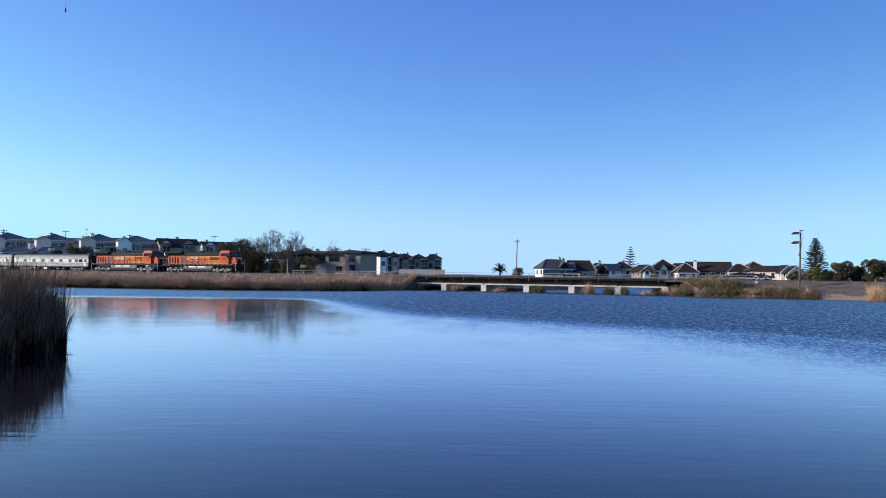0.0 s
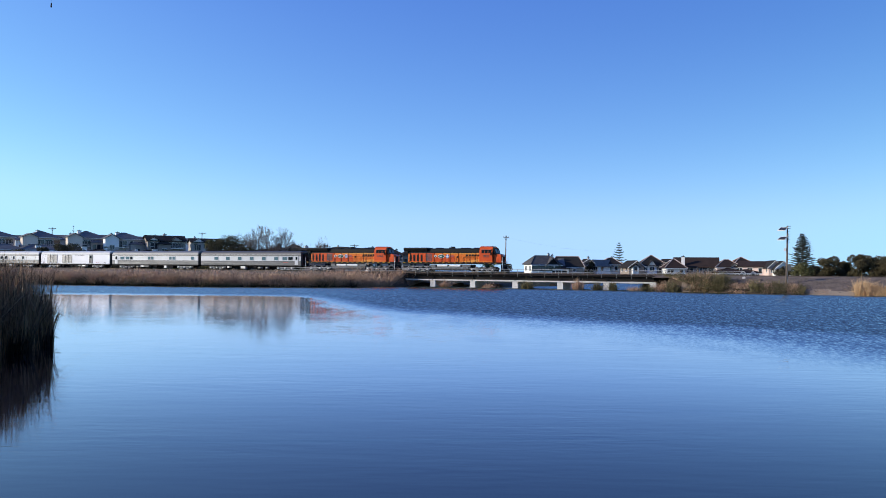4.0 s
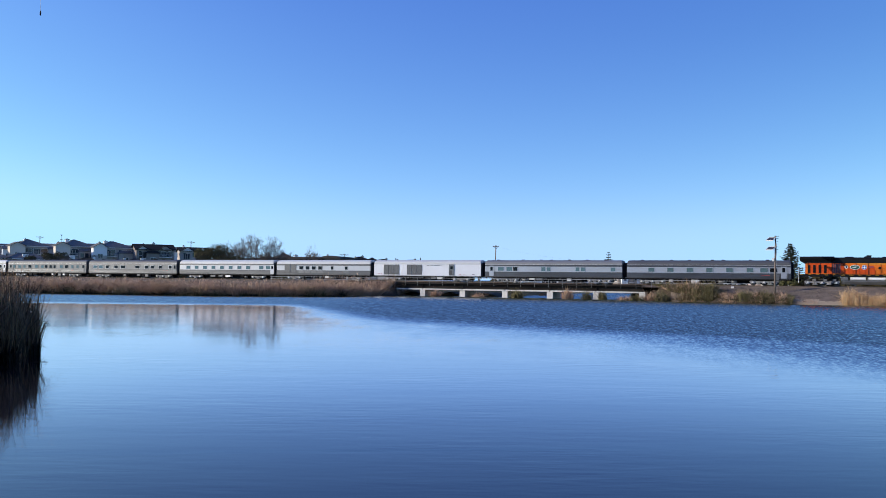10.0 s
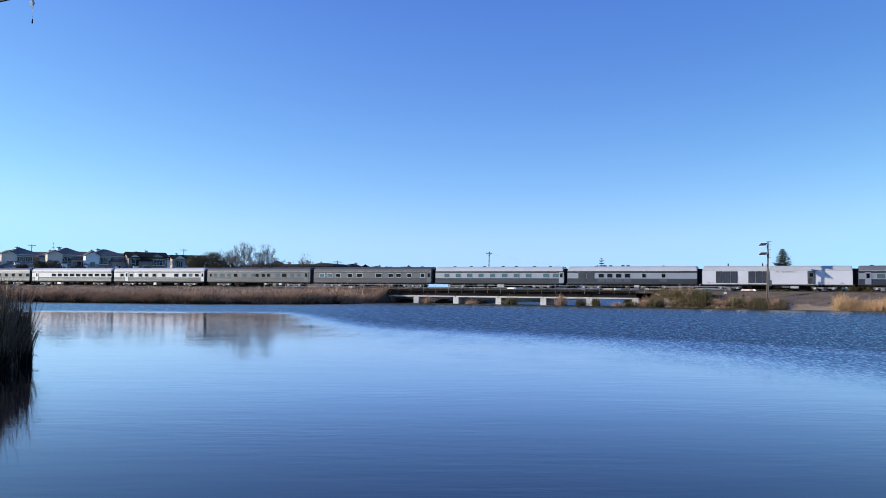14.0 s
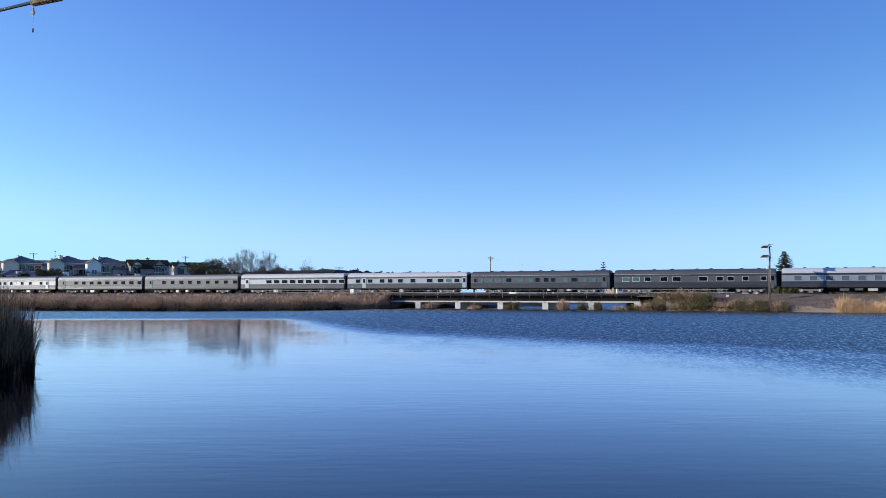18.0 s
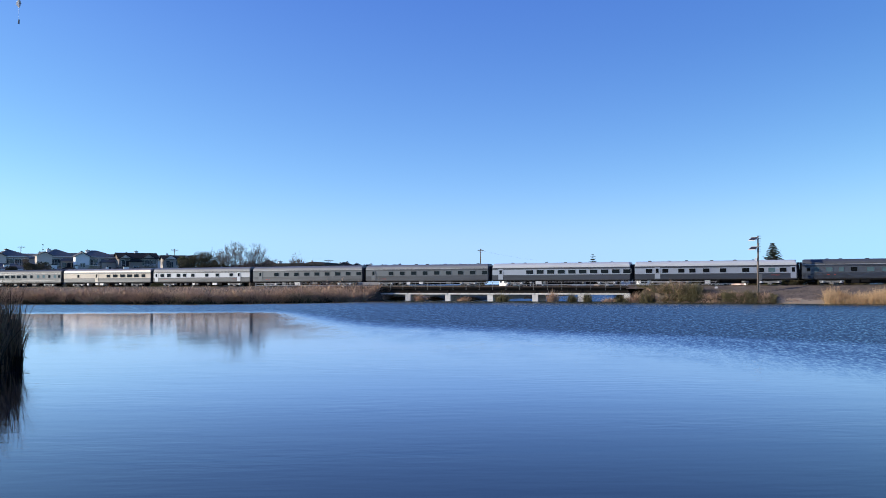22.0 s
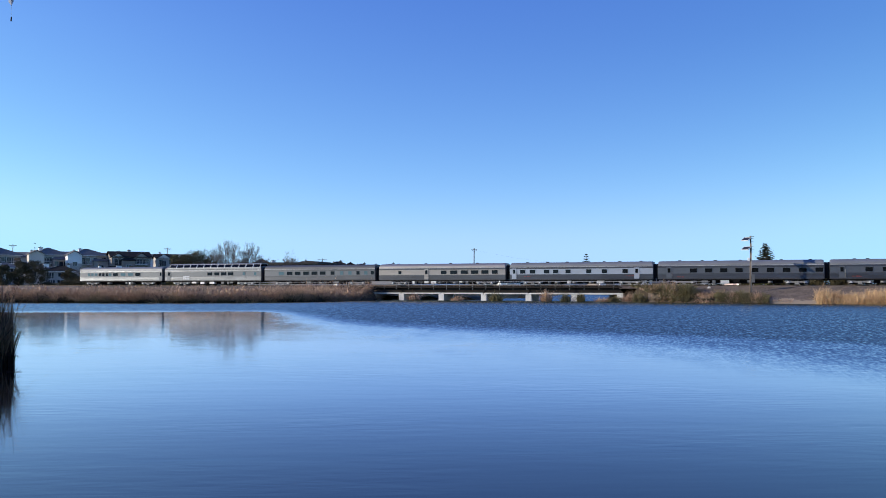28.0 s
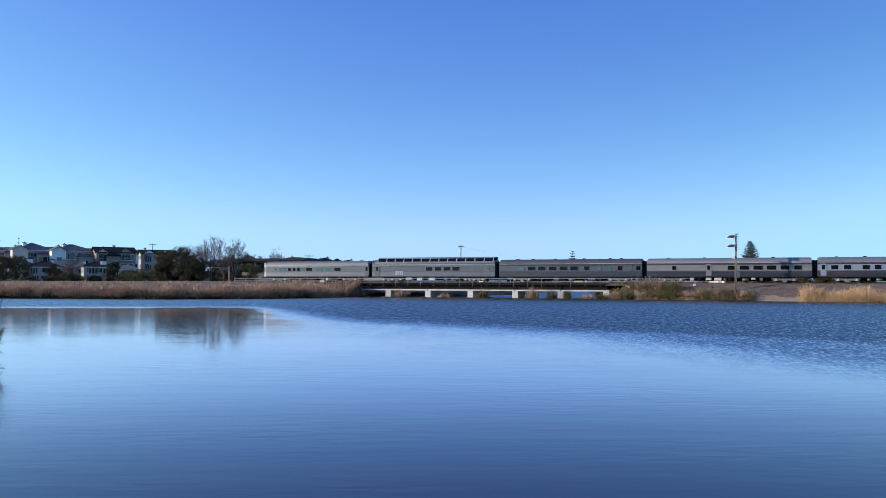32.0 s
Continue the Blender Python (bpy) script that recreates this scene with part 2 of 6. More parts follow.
M["cab_red"] = mat("faded_red_enamel", (0.42, 0.10, 0.065), 0.5, 0, 0.2, 0.6, 6, 0.03)
M["gold"] = mat("gold_orange_enamel", (0.74, 0.25, 0.018), 0.45, 0, 0.2, 0.4, 6, 0.02)
M["yellow"] = mat("yellow_stripe", (0.85, 0.48, 0.03), 0.4, 0, 0.1)
M["black"] = mat("black_enamel", (0.007, 0.008, 0.009), 0.6, 0, 0.4, 0.5, 6, 0.05, spec=0.2)
M["soot"] = mat("sooty_black", (0.012, 0.011, 0.011), 0.75, 0, 0.4, 0.8, 8, 0.2, spec=0.12)
M["tank"] = mat("grey_tank_steel", (0.13, 0.13, 0.128), 0.5, 0.25, 0.25, 1.2, 7, 0.1)
M["journal"] = mat("pale_dusty_casting", (0.60, 0.58, 0.55), 0.55, 0.3, 0.3, 1.5, 8, 0.1)
M["stucco_pale"] = mat("pale_grey_stucco", (0.47, 0.42, 0.36), 0.9, 0, 0.12, 0.3, 5, 0.15, spec=0.1)
M["scrub"] = mat("dark_hill_scrub", (0.045, 0.045, 0.025), 0.95, 0, 0.5, 0.05, 0.6, 0.6, spec=0.1)
M["stucco_tan"] = mat("tan_stucco", (0.33, 0.27, 0.22), 0.9, 0, 0.15, 0.3, 5, 0.15, spec=0.1)
M["rubble"] = mat("brown_rubble_stone", (0.165, 0.128, 0.10), 0.95, 0, 0.4, 1.5, 8, 0.4, island=0.8, spec=0.1)
M["truck"] = mat("truck_casting", (0.24, 0.23, 0.22), 0.6, 0.3, 0.35, 1.5, 8, 0.2, spec=0.12)
M["wheel"] = mat("wheel_steel", (0.075, 0.068, 0.064), 0.55, 0.4, 0.3)
M["white"] = mat("white_paint", (0.78, 0.77, 0.74), 0.5, 0, 0.08, 0.6, 6, 0.03)
M["green_logo"] = mat("dark_green_decal", (0.03, 0.10, 0.06), 0.4, 0, 0.1)
M["blue_logo"] = mat("blue_decal", (0.03, 0.09, 0.36), 0.4, 0, 0.1)
M["red_mark"] = mat("dull_red_lettering", (0.35, 0.06, 0.045), 0.5, 0, 0.1)
M["dark_mark"] = mat("dark_lettering", (0.05, 0.045, 0.045), 0.5, 0, 0.1)
M["glass_dark"] = mat("tinted_glass", (0.006, 0.007, 0.008), 0.12, 0, 0.2, 0.5, 2, 0, spec=0.25)
# carriage glass made paler: sky reflection put into its base colour
M["glass_pale"] = mat("pale_green_glass", (0.085, 0.14, 0.15), 0.08, 0, 0.15, 0.5, 2, 0, spec=0.7)
M["silver"] = fluted("stainless_flutes", (0.20, 0.204, 0.208), 0.44, 0.8)
M["silver_dark"] = fluted("dull_stainless_flutes", (0.105, 0.107, 0.112), 0.46, 0.8)
M["silver_warm"] = fluted("warm_stainless_flutes", (0.32, 0.285, 0.25), 0.46, 0.6)
M["band"] = mat("polished_window_band", (0.42, 0.42, 0.44), 0.42, 0.6, 0.10, 0.3, 5, 0.02)
M["band_grey"] = mat("grey_window_band", (0.145, 0.147, 0.151), 0.44, 0.7, 0.12, 0.3, 5, 0.02)
M["band_white"] = mat("bright_white_side_sheet", (0.70, 0.69, 0.70), 0.42, 0.15, 0.08, 0.3, 5, 0.03)
M["roof_silver"] = mat("ribbed_silver_roof", (0.20, 0.20, 0.20), 0.55, 0.35, 0.15, 0.4, 5, 0.05)
M["roof_white"] = mat("bright_silver_roof", (0.50, 0.50, 0.49), 0.6, 0.1, 0.10, 0.4, 5, 0.05)
M["roof_dark"] = mat("dull_grey_roof", (0.095, 0.095, 0.097), 0.55, 0.35, 0.2, 0.4, 5, 0.05)
M["rubber"] = mat("black_diaphragm_rubber", (0.02, 0.02, 0.02), 0.8, 0, 0.3, spec=0.12)
M["bark"] = mat("grey_bark", (0.12, 0.098, 0.08), 0.9, 0, 0.3, 1.5, 9, 0.3)
M["bark_pale"] = mat("pale_twigs", (0.20, 0.155, 0.125), 0.9, 0, 0.3, 1.5, 9, 0.2)
M["leaf_dark"] = mat("dark_foliage", (0.080, 0.066, 0.034), 0.7, 0, 0.26, 0.4, 3, 0, island=0.9, spec=0.12)
M["leaf_olive"] = mat("olive_foliage", (0.115, 0.108, 0.045), 0.7, 0, 0.34, 0.4, 3, 0, island=0.9, spec=0.12)
M["leaf_pine"] = mat("pine_foliage", (0.105, 0.118, 0.085), 0.7, 0, 0.5, 0.4, 3, 0, island=0.9, spec=0.12)
M["palm"] = mat("palm_fronds", (0.06, 0.085, 0.04), 0.6, 0, 0.4, 0.4, 3, 0, island=0.7, spec=0.12)
M["pole_wood"] = mat("weathered_pole_wood", (0.20, 0.155, 0.125), 0.9, 0, 0.3, 1.0, 8, 0.3, stretch=(1, 1, 0.2))
M["stucco_grey"] = mat("grey_stucco", (0.46, 0.41, 0.36), 0.9, 0, 0.12, 0.3, 5, 0.15, spec=0.1)
M["stucco_blue"] = mat("blue_grey_siding", (0.40, 0.37, 0.34), 0.85, 0, 0.12, 0.3, 5, 0.15, spec=0.1)
M["stucco_white"] = mat("white_stucco", (0.86, 0.83, 0.77), 0.9, 0, 0.08, 0.3, 5, 0.15, spec=0.1)
M["stucco_cream"] = mat("cream_stucco", (0.70, 0.60, 0.49), 0.9, 0, 0.10, 0.3, 5, 0.15, spec=0.1)
M["stucco_pink"] = mat("pinkish_stucco", (0.66, 0.50, 0.43), 0.9, 0, 0.10, 0.3, 5, 0.15, spec=0.1)
M["stucco_taupe"] = mat("taupe_stucco", (0.29, 0.24, 0.20), 0.9, 0, 0.15, 0.3, 5, 0.15, spec=0.1)
M["shingle_grey"] = mat("grey_shingles", (0.155, 0.146, 0.138), 0.9, 0, 0.3, 0.8, 5, 0.4, stretch=(1, 1, 3), spec=0.1)
M["shingle_dark"] = mat("dark_shingles", (0.028, 0.025, 0.022), 0.9, 0, 0.35, 0.8, 5, 0.4, stretch=(1, 1, 3), spec=0.1)
M["shingle_brown"] = mat("brown_tile_roof", (0.042, 0.028, 0.022), 0.9, 0, 0.3, 0.8, 5, 0.4, stretch=(1, 1, 3), spec=0.1)
M["shingle_slate"] = mat("slate_shingles", (0.075, 0.07, 0.066), 0.85, 0, 0.4, 0.8, 5, 0.4, stretch=(1, 1, 3), spec=0.15)
M["ridge"] = mat("pale_ridge_tiles", (0.42, 0.33, 0.28), 0.85, 0, 0.2)
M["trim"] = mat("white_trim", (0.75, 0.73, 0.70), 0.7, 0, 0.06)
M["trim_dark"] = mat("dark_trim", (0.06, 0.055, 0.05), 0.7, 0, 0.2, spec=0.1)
M["pane"] = mat("window_pane", (0.02, 0.024, 0.03), 0.07, 0, 0.2, 0.5, 2, 0, spec=0.6)
M["panel"] = mat("solar_panel_cells", (0.035, 0.03, 0.028), 0.5, 0, 0.25, 3, 9, 0)
M["cable"] = mat("black_cable_sheath", (0.035, 0.033, 0.03), 0.28, 0, 0.3, 4, 40, 0.1)
M["wrap"] = mat("brown_frayed_wrap", (0.24, 0.175, 0.11), 0.85, 0, 0.5, 8, 60, 0.5)

# ---------------------------------------------------------------- mesh helpers
TRACK = Matrix.Translation((0, 159.1, 0)) @ Matrix.Rotation(radians(-24.26), 4, "Z")
RAIL = 2.75


class Geo:
    """Gathers corners and faces of one mesh."""

    def __init__(self):
        self.v, self.f = [], []

    def add(self, v, f):
        k = len(self.v)
        self.v += [tuple(p) for p in v]
        self.f += [tuple(i + k for i in q) for q in f]
        return self

    def box(self, x0, x1, y0, y1, z0, z1):
        return self.add([(x0, y0, z0), (x1, y0, z0), (x1, y1, z0), (x0, y1, z0), (x0, y0, z1), (x1, y0, z1), (x1, y1, z1), (x0, y1, z1)],
                        [(3, 2, 1, 0), (4, 5, 6, 7), (0, 1, 5, 4), (1, 2, 6, 5), (2, 3, 7, 6), (3, 0, 4, 7)])

    def prism(self, prof, a, b, axis="x"):
        """A closed outline, counter-clockwise, drawn out from a to b along x (outline y, z), y (x, z) or z (x, y)."""
        n = len(prof)
        put = {"x": lambda p, k: (k, p[0], p[1]), "y": lambda p, k: (p[0], k, p[1]), "z": lambda p, k: (p[0], p[1], k)}[axis]
        v = [put(p, a) for p in prof] + [put(p, b) for p in prof]
        f = [(i, (i + 1) % n, n + (i + 1) % n, n + i) for i in range(n)] + [tuple(range(n - 1, -1, -1)), tuple(range(n, 2 * n))]
        return self.add(v, f)

    def tube(self, p0, p1, r0, r1=None, n=8):
        p0, p1, r1 = Vector(p0), Vector(p1), r0 if r1 is None else r1
        w = (p1 - p0).normalized()
        a = w.cross((0, 0, 1) if abs(w.z) < 0.9 else (1, 0, 0)).normalized()
        b = w.cross(a)
        ring = [(math.cos(2 * math.pi * i / n), math.sin(2 * math.pi * i / n)) for i in range(n)]
        v = [p0 + r0 * (c * a + s * b) for c, s in ring] + [p1 + r1 * (c * a + s * b) for c, s in ring]
        return self.add(v, [(i, (i + 1) % n, n + (i + 1) % n, n + i) for i in range(n)] + [tuple(range(n - 1, -1, -1)), tuple(range(n, 2 * n))])


def mesh_of(name, geo, material, smooth=False, bevel=0.0):
    me = bpy.data.meshes.new(name)
    me.from_pydata(geo.v, [], geo.f)
    bm = bmesh.new()
    bm.from_mesh(me)
    if len(geo.f) < 3000:
        bmesh.ops.recalc_face_normals(bm, faces=bm.faces)
    if bevel:
        sharp = [e for e in bm.edges if len(e.link_faces) == 2 and e.calc_face_angle(0) > 0.6]
        bmesh.ops.bevel(bm, geom=sharp, offset=bevel, segments=2, affect="EDGES", clamp_overlap=True)
    bm.to_mesh(me)
    bm.free()
    me.materials.append(material)
    if smooth:
        me.polygons.foreach_set("use_smooth", [True] * len(me.polygons))
    return me


def part(name, geo, material, parent=None, label="", smooth=False, bevel=0.0, at=None):
    """One mesh object, under a thing or a part; geo may also be a mesh that alike pieces share."""
    ob = new(name, mesh_of(name, geo, material, smooth, bevel) if isinstance(geo, Geo) else geo)
    if parent:
        ob.parent = parent
    if at is not None:
        ob.matrix_basis = at
    return tagged(ob, label)


def thing(name, m, label, category, group="", kind=""):
    ob = new(name)
    ob.matrix_basis = m
    return tagged(ob, label, category, group, kind)


def spot(s, away, z=0.0, turn=0.0):
    """A pose beside the track: s metres along it, away metres behind it."""
    return TRACK @ pose(s, away, z, 0, 0, turn)


def smooth01(x):
    x = np.clip(x, 0, 1)
    return x * x * (3 - 2 * x)
# ---------------------------------------------------------------- water and ground
w = Geo().add([(-4500, -60, 0), (4500, -60, 0), (4500, 4600, 0), (-4500, 4600, 0)], [(0, 1, 2, 3)])
water = tagged(part("water", w, M["water"]), "calm blue lagoon water, wind-rippled farther out", "water", kind="structure")

SHORE_S = [-400, -200, -55, -26, -13.5, -9, -6.5, 30, 40, 44, 53, 69, 130, 300]
SHORE_O = [90, 62, 40, 34, 23, 17, -6, -6, 1.5, 5.5, 8.6, 10.0, 15, 25]


def ground_z(s, a):
    """Height of the land at s along the track and a behind it (numpy arrays)."""
    s, a = np.asarray(s, float), np.asarray(a, float)
    off = -a
    shore = np.interp(s, SHORE_S, SHORE_O)
    right = smooth01((s - 20) / 10)
    bank = np.minimum(2.42 - np.where(right > 0.5, 0.31, 0.45) * (np.abs(a) - 2.9), 2.42)
    low = np.clip(0.10 * (shore - off), -1.2, 0.45)
    front = np.where(off < shore, np.maximum(bank, low), np.clip(0.3 * (shore - off), -1.2, 0))
    channel = smooth01((s + 17) / 4) * smooth01((38.5 - s) / 4) * (1 - 0.52 * smooth01((16 - s) / 3) * smooth01((a + 1.5) / 1) * (0.75 + 0.25 * np.sin(s * 0.9)))
    hill = smooth01((-92 - s) / 45) * smooth01((a - 34) / 45) * 3.4
    behind = 2.45 + hill + 0.25 * np.sin(s * 0.11) * np.sin(a * 0.09) * smooth01((a - 8) / 20)
    far = smooth01((s * -0.411 + a * 0.912 - 170) / 60)
    behind = behind * (1 - far) - 1.2 * far
    z = np.where(a > 0, behind, front)
    z = np.where(a > -3.2, z * (1 - channel) - 1.0 * channel * smooth01((190 - a) / 10) - 1.2 * channel * (1 - smooth01((190 - a) / 10)), z)
    return z


def ground_at(s, a):
    return float(ground_z(s, a))


ss = np.concatenate([np.linspace(-900, -210, 16), np.arange(-200, 130.1, 2.0), np.linspace(140, 900, 16)])
aa = np.concatenate([np.linspace(-110, -46, 12), np.arange(-44, 14.1, 0.8), np.arange(17, 250, 6.0), np.linspace(260, 700, 8)])
S2, A2 = np.meshgrid(ss, aa)
Z2 = ground_z(S2, A2)
g = Geo()
g.v = list(zip(S2.ravel().tolist(), A2.ravel().tolist(), Z2.ravel().tolist()))
k = len(ss)
g.f = [(j * k + i, j * k + i + 1, (j + 1) * k + i + 1, (j + 1) * k + i) for j in range(len(aa) - 1) for i in range(k - 1)]
ground = part("ground", g, M["earth"], at=TRACK, smooth=True)
ground.data.materials.append(M["gravel"])
ground.data.materials.append(M["sand"])
ground.data.materials.append(M["scrub"])
centre = [((S2[j, i] + S2[j, i + 1]) / 2, (A2[j, i] + A2[j + 1, i]) / 2) for j in range(len(aa) - 1) for i in range(k - 1)]
index = []
for s, a in centre:
    index.append(0 if -22 < s < 44.5 and a < 6 else 1 if abs(a) < 4 or (s > 36 and -6.8 < a < 0) else 2 if s > 60 and a < 0 and -a > np.interp(s, SHORE_S, SHORE_O) - 1.3 else 0 if s > 36 and a < -5.5 and s < 60 else 1 if s > 36 and a < 0 else 3 if a > 12 else 0)
ground.data.polygons.foreach_set("material_index", index)
tagged(ground, "brown marsh, gravel bank and low hill beyond the lagoon", "ground", kind="structure")

# bank on which the camera stands
g = Geo()
xs = np.linspace(-60, 60, 41)
ys = [-60, -20, -4, -1.5, 0.5, 2.5, 4.5]
zs = [1.6, 1.6, 1.55, 1.5, 1.3, 0.5, -0.8]
g.v = [(float(x), y, z + (0.12 * math.sin(x * 1.3 + y) if z > 0.6 else 0)) for y, z in zip(ys, zs) for x in xs]
g.f = [(j * 41 + i, j * 41 + i + 1, (j + 1) * 41 + i + 1, (j + 1) * 41 + i) for j in range(6) for i in range(40)]
tagged(part("ground_near", g, M["earth"], smooth=True), "earth bank under the viewpoint", "ground", kind="structure")

# scrubby rise behind the viewpoint
g = Geo()
for j in range(5):
    for i in range(61):
        a = radians(95 + 165 * i / 60)
        r = (60, 80, 110, 150, 220)[j]
        h = (1.2, 9, 15, 19, 21)[j] * (1 + 0.25 * noise.noise((i * 0.25, j * 0.4, 2)))
        g.v.append((r * math.sin(a), r * math.cos(a), h if j else 1.0))
g.f = [(j * 61 + i, j * 61 + i + 1, (j + 1) * 61 + i + 1, (j + 1) * 61 + i) for j in range(4) for i in range(60)]
tagged(part("ground_rise", g, M["scrub"], smooth=True), "dark scrub-covered rise behind the viewpoint", "hill", kind="structure")

# ---------------------------------------------------------------- railway
BR0, BR1 = -18.2, 38.9                             # the trestle's ends
track = thing("railway_track", TRACK @ pose(0, 0, 0), "single railway track on grey gravel ballast", "track", kind="structure")
for a0, a1 in ((-420, BR0), (BR1, 420)):
    part("ballast", Geo().prism([(-3.3, 2.2), (3.3, 2.2), (1.75, 2.62), (-1.75, 2.62)], a0, a1), M["gravel"], track)
for y in (-0.75, 0.75):
    prof = [(y - 0.07, 2.58), (y + 0.07, 2.58), (y + 0.07, 2.6), (y + 0.015, 2.62), (y + 0.035, RAIL - 0.03), (y + 0.035, RAIL), (y - 0.035, RAIL), (y - 0.035, RAIL - 0.03), (y - 0.015, 2.62), (y - 0.07, 2.6)]
    part("rail", Geo().prism(prof, -420, 420), M["steel_rail"], track)
g = Geo()
for i in range(560):
    x = -200 + i * 0.61
    g.box(x, x + 0.23, -1.3, 1.3, 2.44, 2.585)
tagged(part("ties", g, M["tie"], track), kind="stuff")

bridge = thing("railway_trestle", TRACK.copy(), "low dark timber railway trestle on pale concrete piers", "bridge", kind="structure")
part("girder", Geo().box(BR0, BR1, -2.3, 2.3, 1.72, 2.28), M["timber"], bridge, "dark weathered deck girder", bevel=0.03)
part("deck", Geo().box(BR0 - 0.4, BR1 + 0.4, -3.0, 3.0, 2.284, 2.43), M["timber"], bridge, "dark plank deck", bevel=0.02)
for i, x in enumerate((-18.4, -10.2, -2.0, 6.1, 14.4, 22.8, 31.0, 38.9)):
    part("pier", Geo().box(x - 0.55, x + 0.55, -2.5, 2.5, -1.6, 1.16), M["concrete"], bridge, bevel=0.04)
    part("stringer_post", Geo().box(x - 0.12, x + 0.12, -2.46, -2.304, 1.3, 2.26), M["timber"], bridge)
for i, (x0, x1) in enumerate(zip((-18.9, -10.15, -1.95, 6.15, 14.45, 22.85, 31.05), (-10.25, -2.05, 6.05, 14.35, 22.75, 30.95, 39.4))):
    part("cap_beam", Geo().box(x0, x1, -2.62, 2.6, 1.164, 1.40), M["concrete"], bridge, "pale concrete ledge", bevel=0.03)
    part("ledger", Geo().box(x0, x1, -2.2, 2.2, 1.464, 1.716), M["timber"], bridge)
rail_post = mesh_of("rail_post", Geo().box(-0.03, 0.03, -0.03, 0.03, 2.0, 3.40), M["galv"])
for i in range(36):
    x = -36 + i * 2.55
    part("rail_post", rail_post, None, bridge, at=pose(x, -2.95, 0))
for z in (2.92, 3.38):
    part("handrail", Geo().tube((-36.2, -2.95, z), (53.5, -2.95, z), 0.034, n=6), M["rail_pipe"], bridge, "thin pale pipe handrail")
g, rocks = Geo(), random.Random(5)
for i in range(6400):                              # rubble on the bank
    s, o = rocks.uniform(39, 112), rocks.uniform(3.0, 9.8)
    if o > np.interp(s, SHORE_S, SHORE_O) + (0.2 if s < 60 else -0.8 + 0.4 * math.sin(s * 1.7)):
        continue
    z, r = ground_at(s, -o), rocks.uniform(0.04, 0.12)
    w = [[rocks.uniform(0.6, 1.3) * r for _ in range(3)] for _ in range(6)]
    g.add([(s + w[0][0], -o, z), (s, -o + w[1][0], z), (s - w[2][0], -o, z), (s, -o - w[3][0], z), (s + w[4][1] * 0.3, -o, z + w[4][0]), (s, -o, z - 0.2)],
          [(0, 1, 4), (1, 2, 4), (2, 3, 4), (3, 0, 4), (1, 0, 5), (2, 1, 5), (3, 2, 5), (0, 3, 5)])
tagged(part("bank_rubble", g, M["rubble"], at=TRACK), "brown rubble stones on the railway bank", "rubble", kind="stuff")
# ---------------------------------------------------------------- train
def wheel_mesh(r):
    g = Geo()
    g.tube((0, -0.07, 0), (0, 0.07, 0), r, n=18)
    g.tube((0, 0.07, 0), (0, 0.10, 0), r + 0.03, n=18)
    g.tube((0, -0.12, 0), (0, -0.07, 0), 0.14, n=10)
    return mesh_of("wheel", g, M["wheel"])


WHEEL, WHEEL_BIG = wheel_mesh(0.46), wheel_mesh(0.53)


def truck_meshes(axles, base, r):
    """Side frame with journal boxes and springs, for one side of a truck."""
    g = Geo()
    half = base / 2
    g.prism([(-half - 0.55, r + 0.12), (-half - 0.3, r - 0.1), (half + 0.3, r - 0.1), (half + 0.55, r + 0.12), (half + 0.4, r + 0.32), (0.6, r + 0.2), (-0.6, r + 0.2), (-half - 0.4, r + 0.32)], -0.1, 0.1, "y")
    for i in range(axles - 1):
        x = -half + base * (i + 0.5) / (axles - 1)
        for dx in (-0.2, 0.2):
            g.tube((x + dx, -0.14, r - 0.28), (x + dx, -0.14, r + 0.1), 0.1, n=8)
        g.box(x - 0.42, x + 0.42, -0.2, 0.06, r - 0.36, r - 0.26)
    return mesh_of("side_frame", g, M["truck"], bevel=0.02)


FRAME4, FRAME6, FRAME_LOCO = truck_meshes(2, 2.6, 0.46), truck_meshes(3, 3.4, 0.46), truck_meshes(3, 4.1, 0.53)


JOURNAL = mesh_of("journal_box", Geo().box(-0.13, 0.13, -0.2, 0.0, -0.15, 0.17).tube((0, -0.26, 0), (0, -0.2, 0), 0.12, n=10).prism([(-0.34, -0.02), (-0.16, -0.2), (-0.16, -0.05)], -0.16, -0.06, "y").prism([(0.34, -0.02), (0.16, -0.05), (0.16, -0.2)], -0.16, -0.06, "y"), M["journal"], bevel=0.015)
SPRING = mesh_of("spring", Geo().tube((-0.1, 0, -0.2), (-0.1, 0, 0.12), 0.075, n=8).tube((0.1, 0, -0.2), (0.1, 0, 0.12), 0.075, n=8).box(-0.26, 0.26, -0.08, 0.08, -0.26, -0.2), M["truck"])


def truck(parent, x, frame_mesh, axles, base, wheel, r):
    bolster = part("truck", Geo().box(-base / 2 - 0.2, base / 2 + 0.2, -0.95, 0.95, r - 0.26, r + 0.4), M["soot"], parent, at=pose(x, 0, 0))
    for side in (-1, 1):
        for i in range(axles):
            part("journal_box", JOURNAL, None, bolster, "pale dusty journal box", at=pose(-base / 2 + base * i / (axles - 1), side * 1.24, r, 0, 0, 0 if side < 0 else 180))
        for i in range(axles - 1):
            part("spring", SPRING, None, bolster, at=pose(-base / 2 + base * (i + 0.5) / (axles - 1), side * 1.28, r, 0, 0, 0))
        part("side_frame", frame_mesh, None, bolster, "dark truck side frame", at=pose(0, side * 1.12, 0, 0, 0, 0 if side < 0 else 180))
        for i in range(axles):
            part("wheel", wheel, None, bolster, at=pose(-base / 2 + base * i / (axles - 1), side * 0.76, r, 0, 0, 0 if side < 0 else 180))


PANES = {}


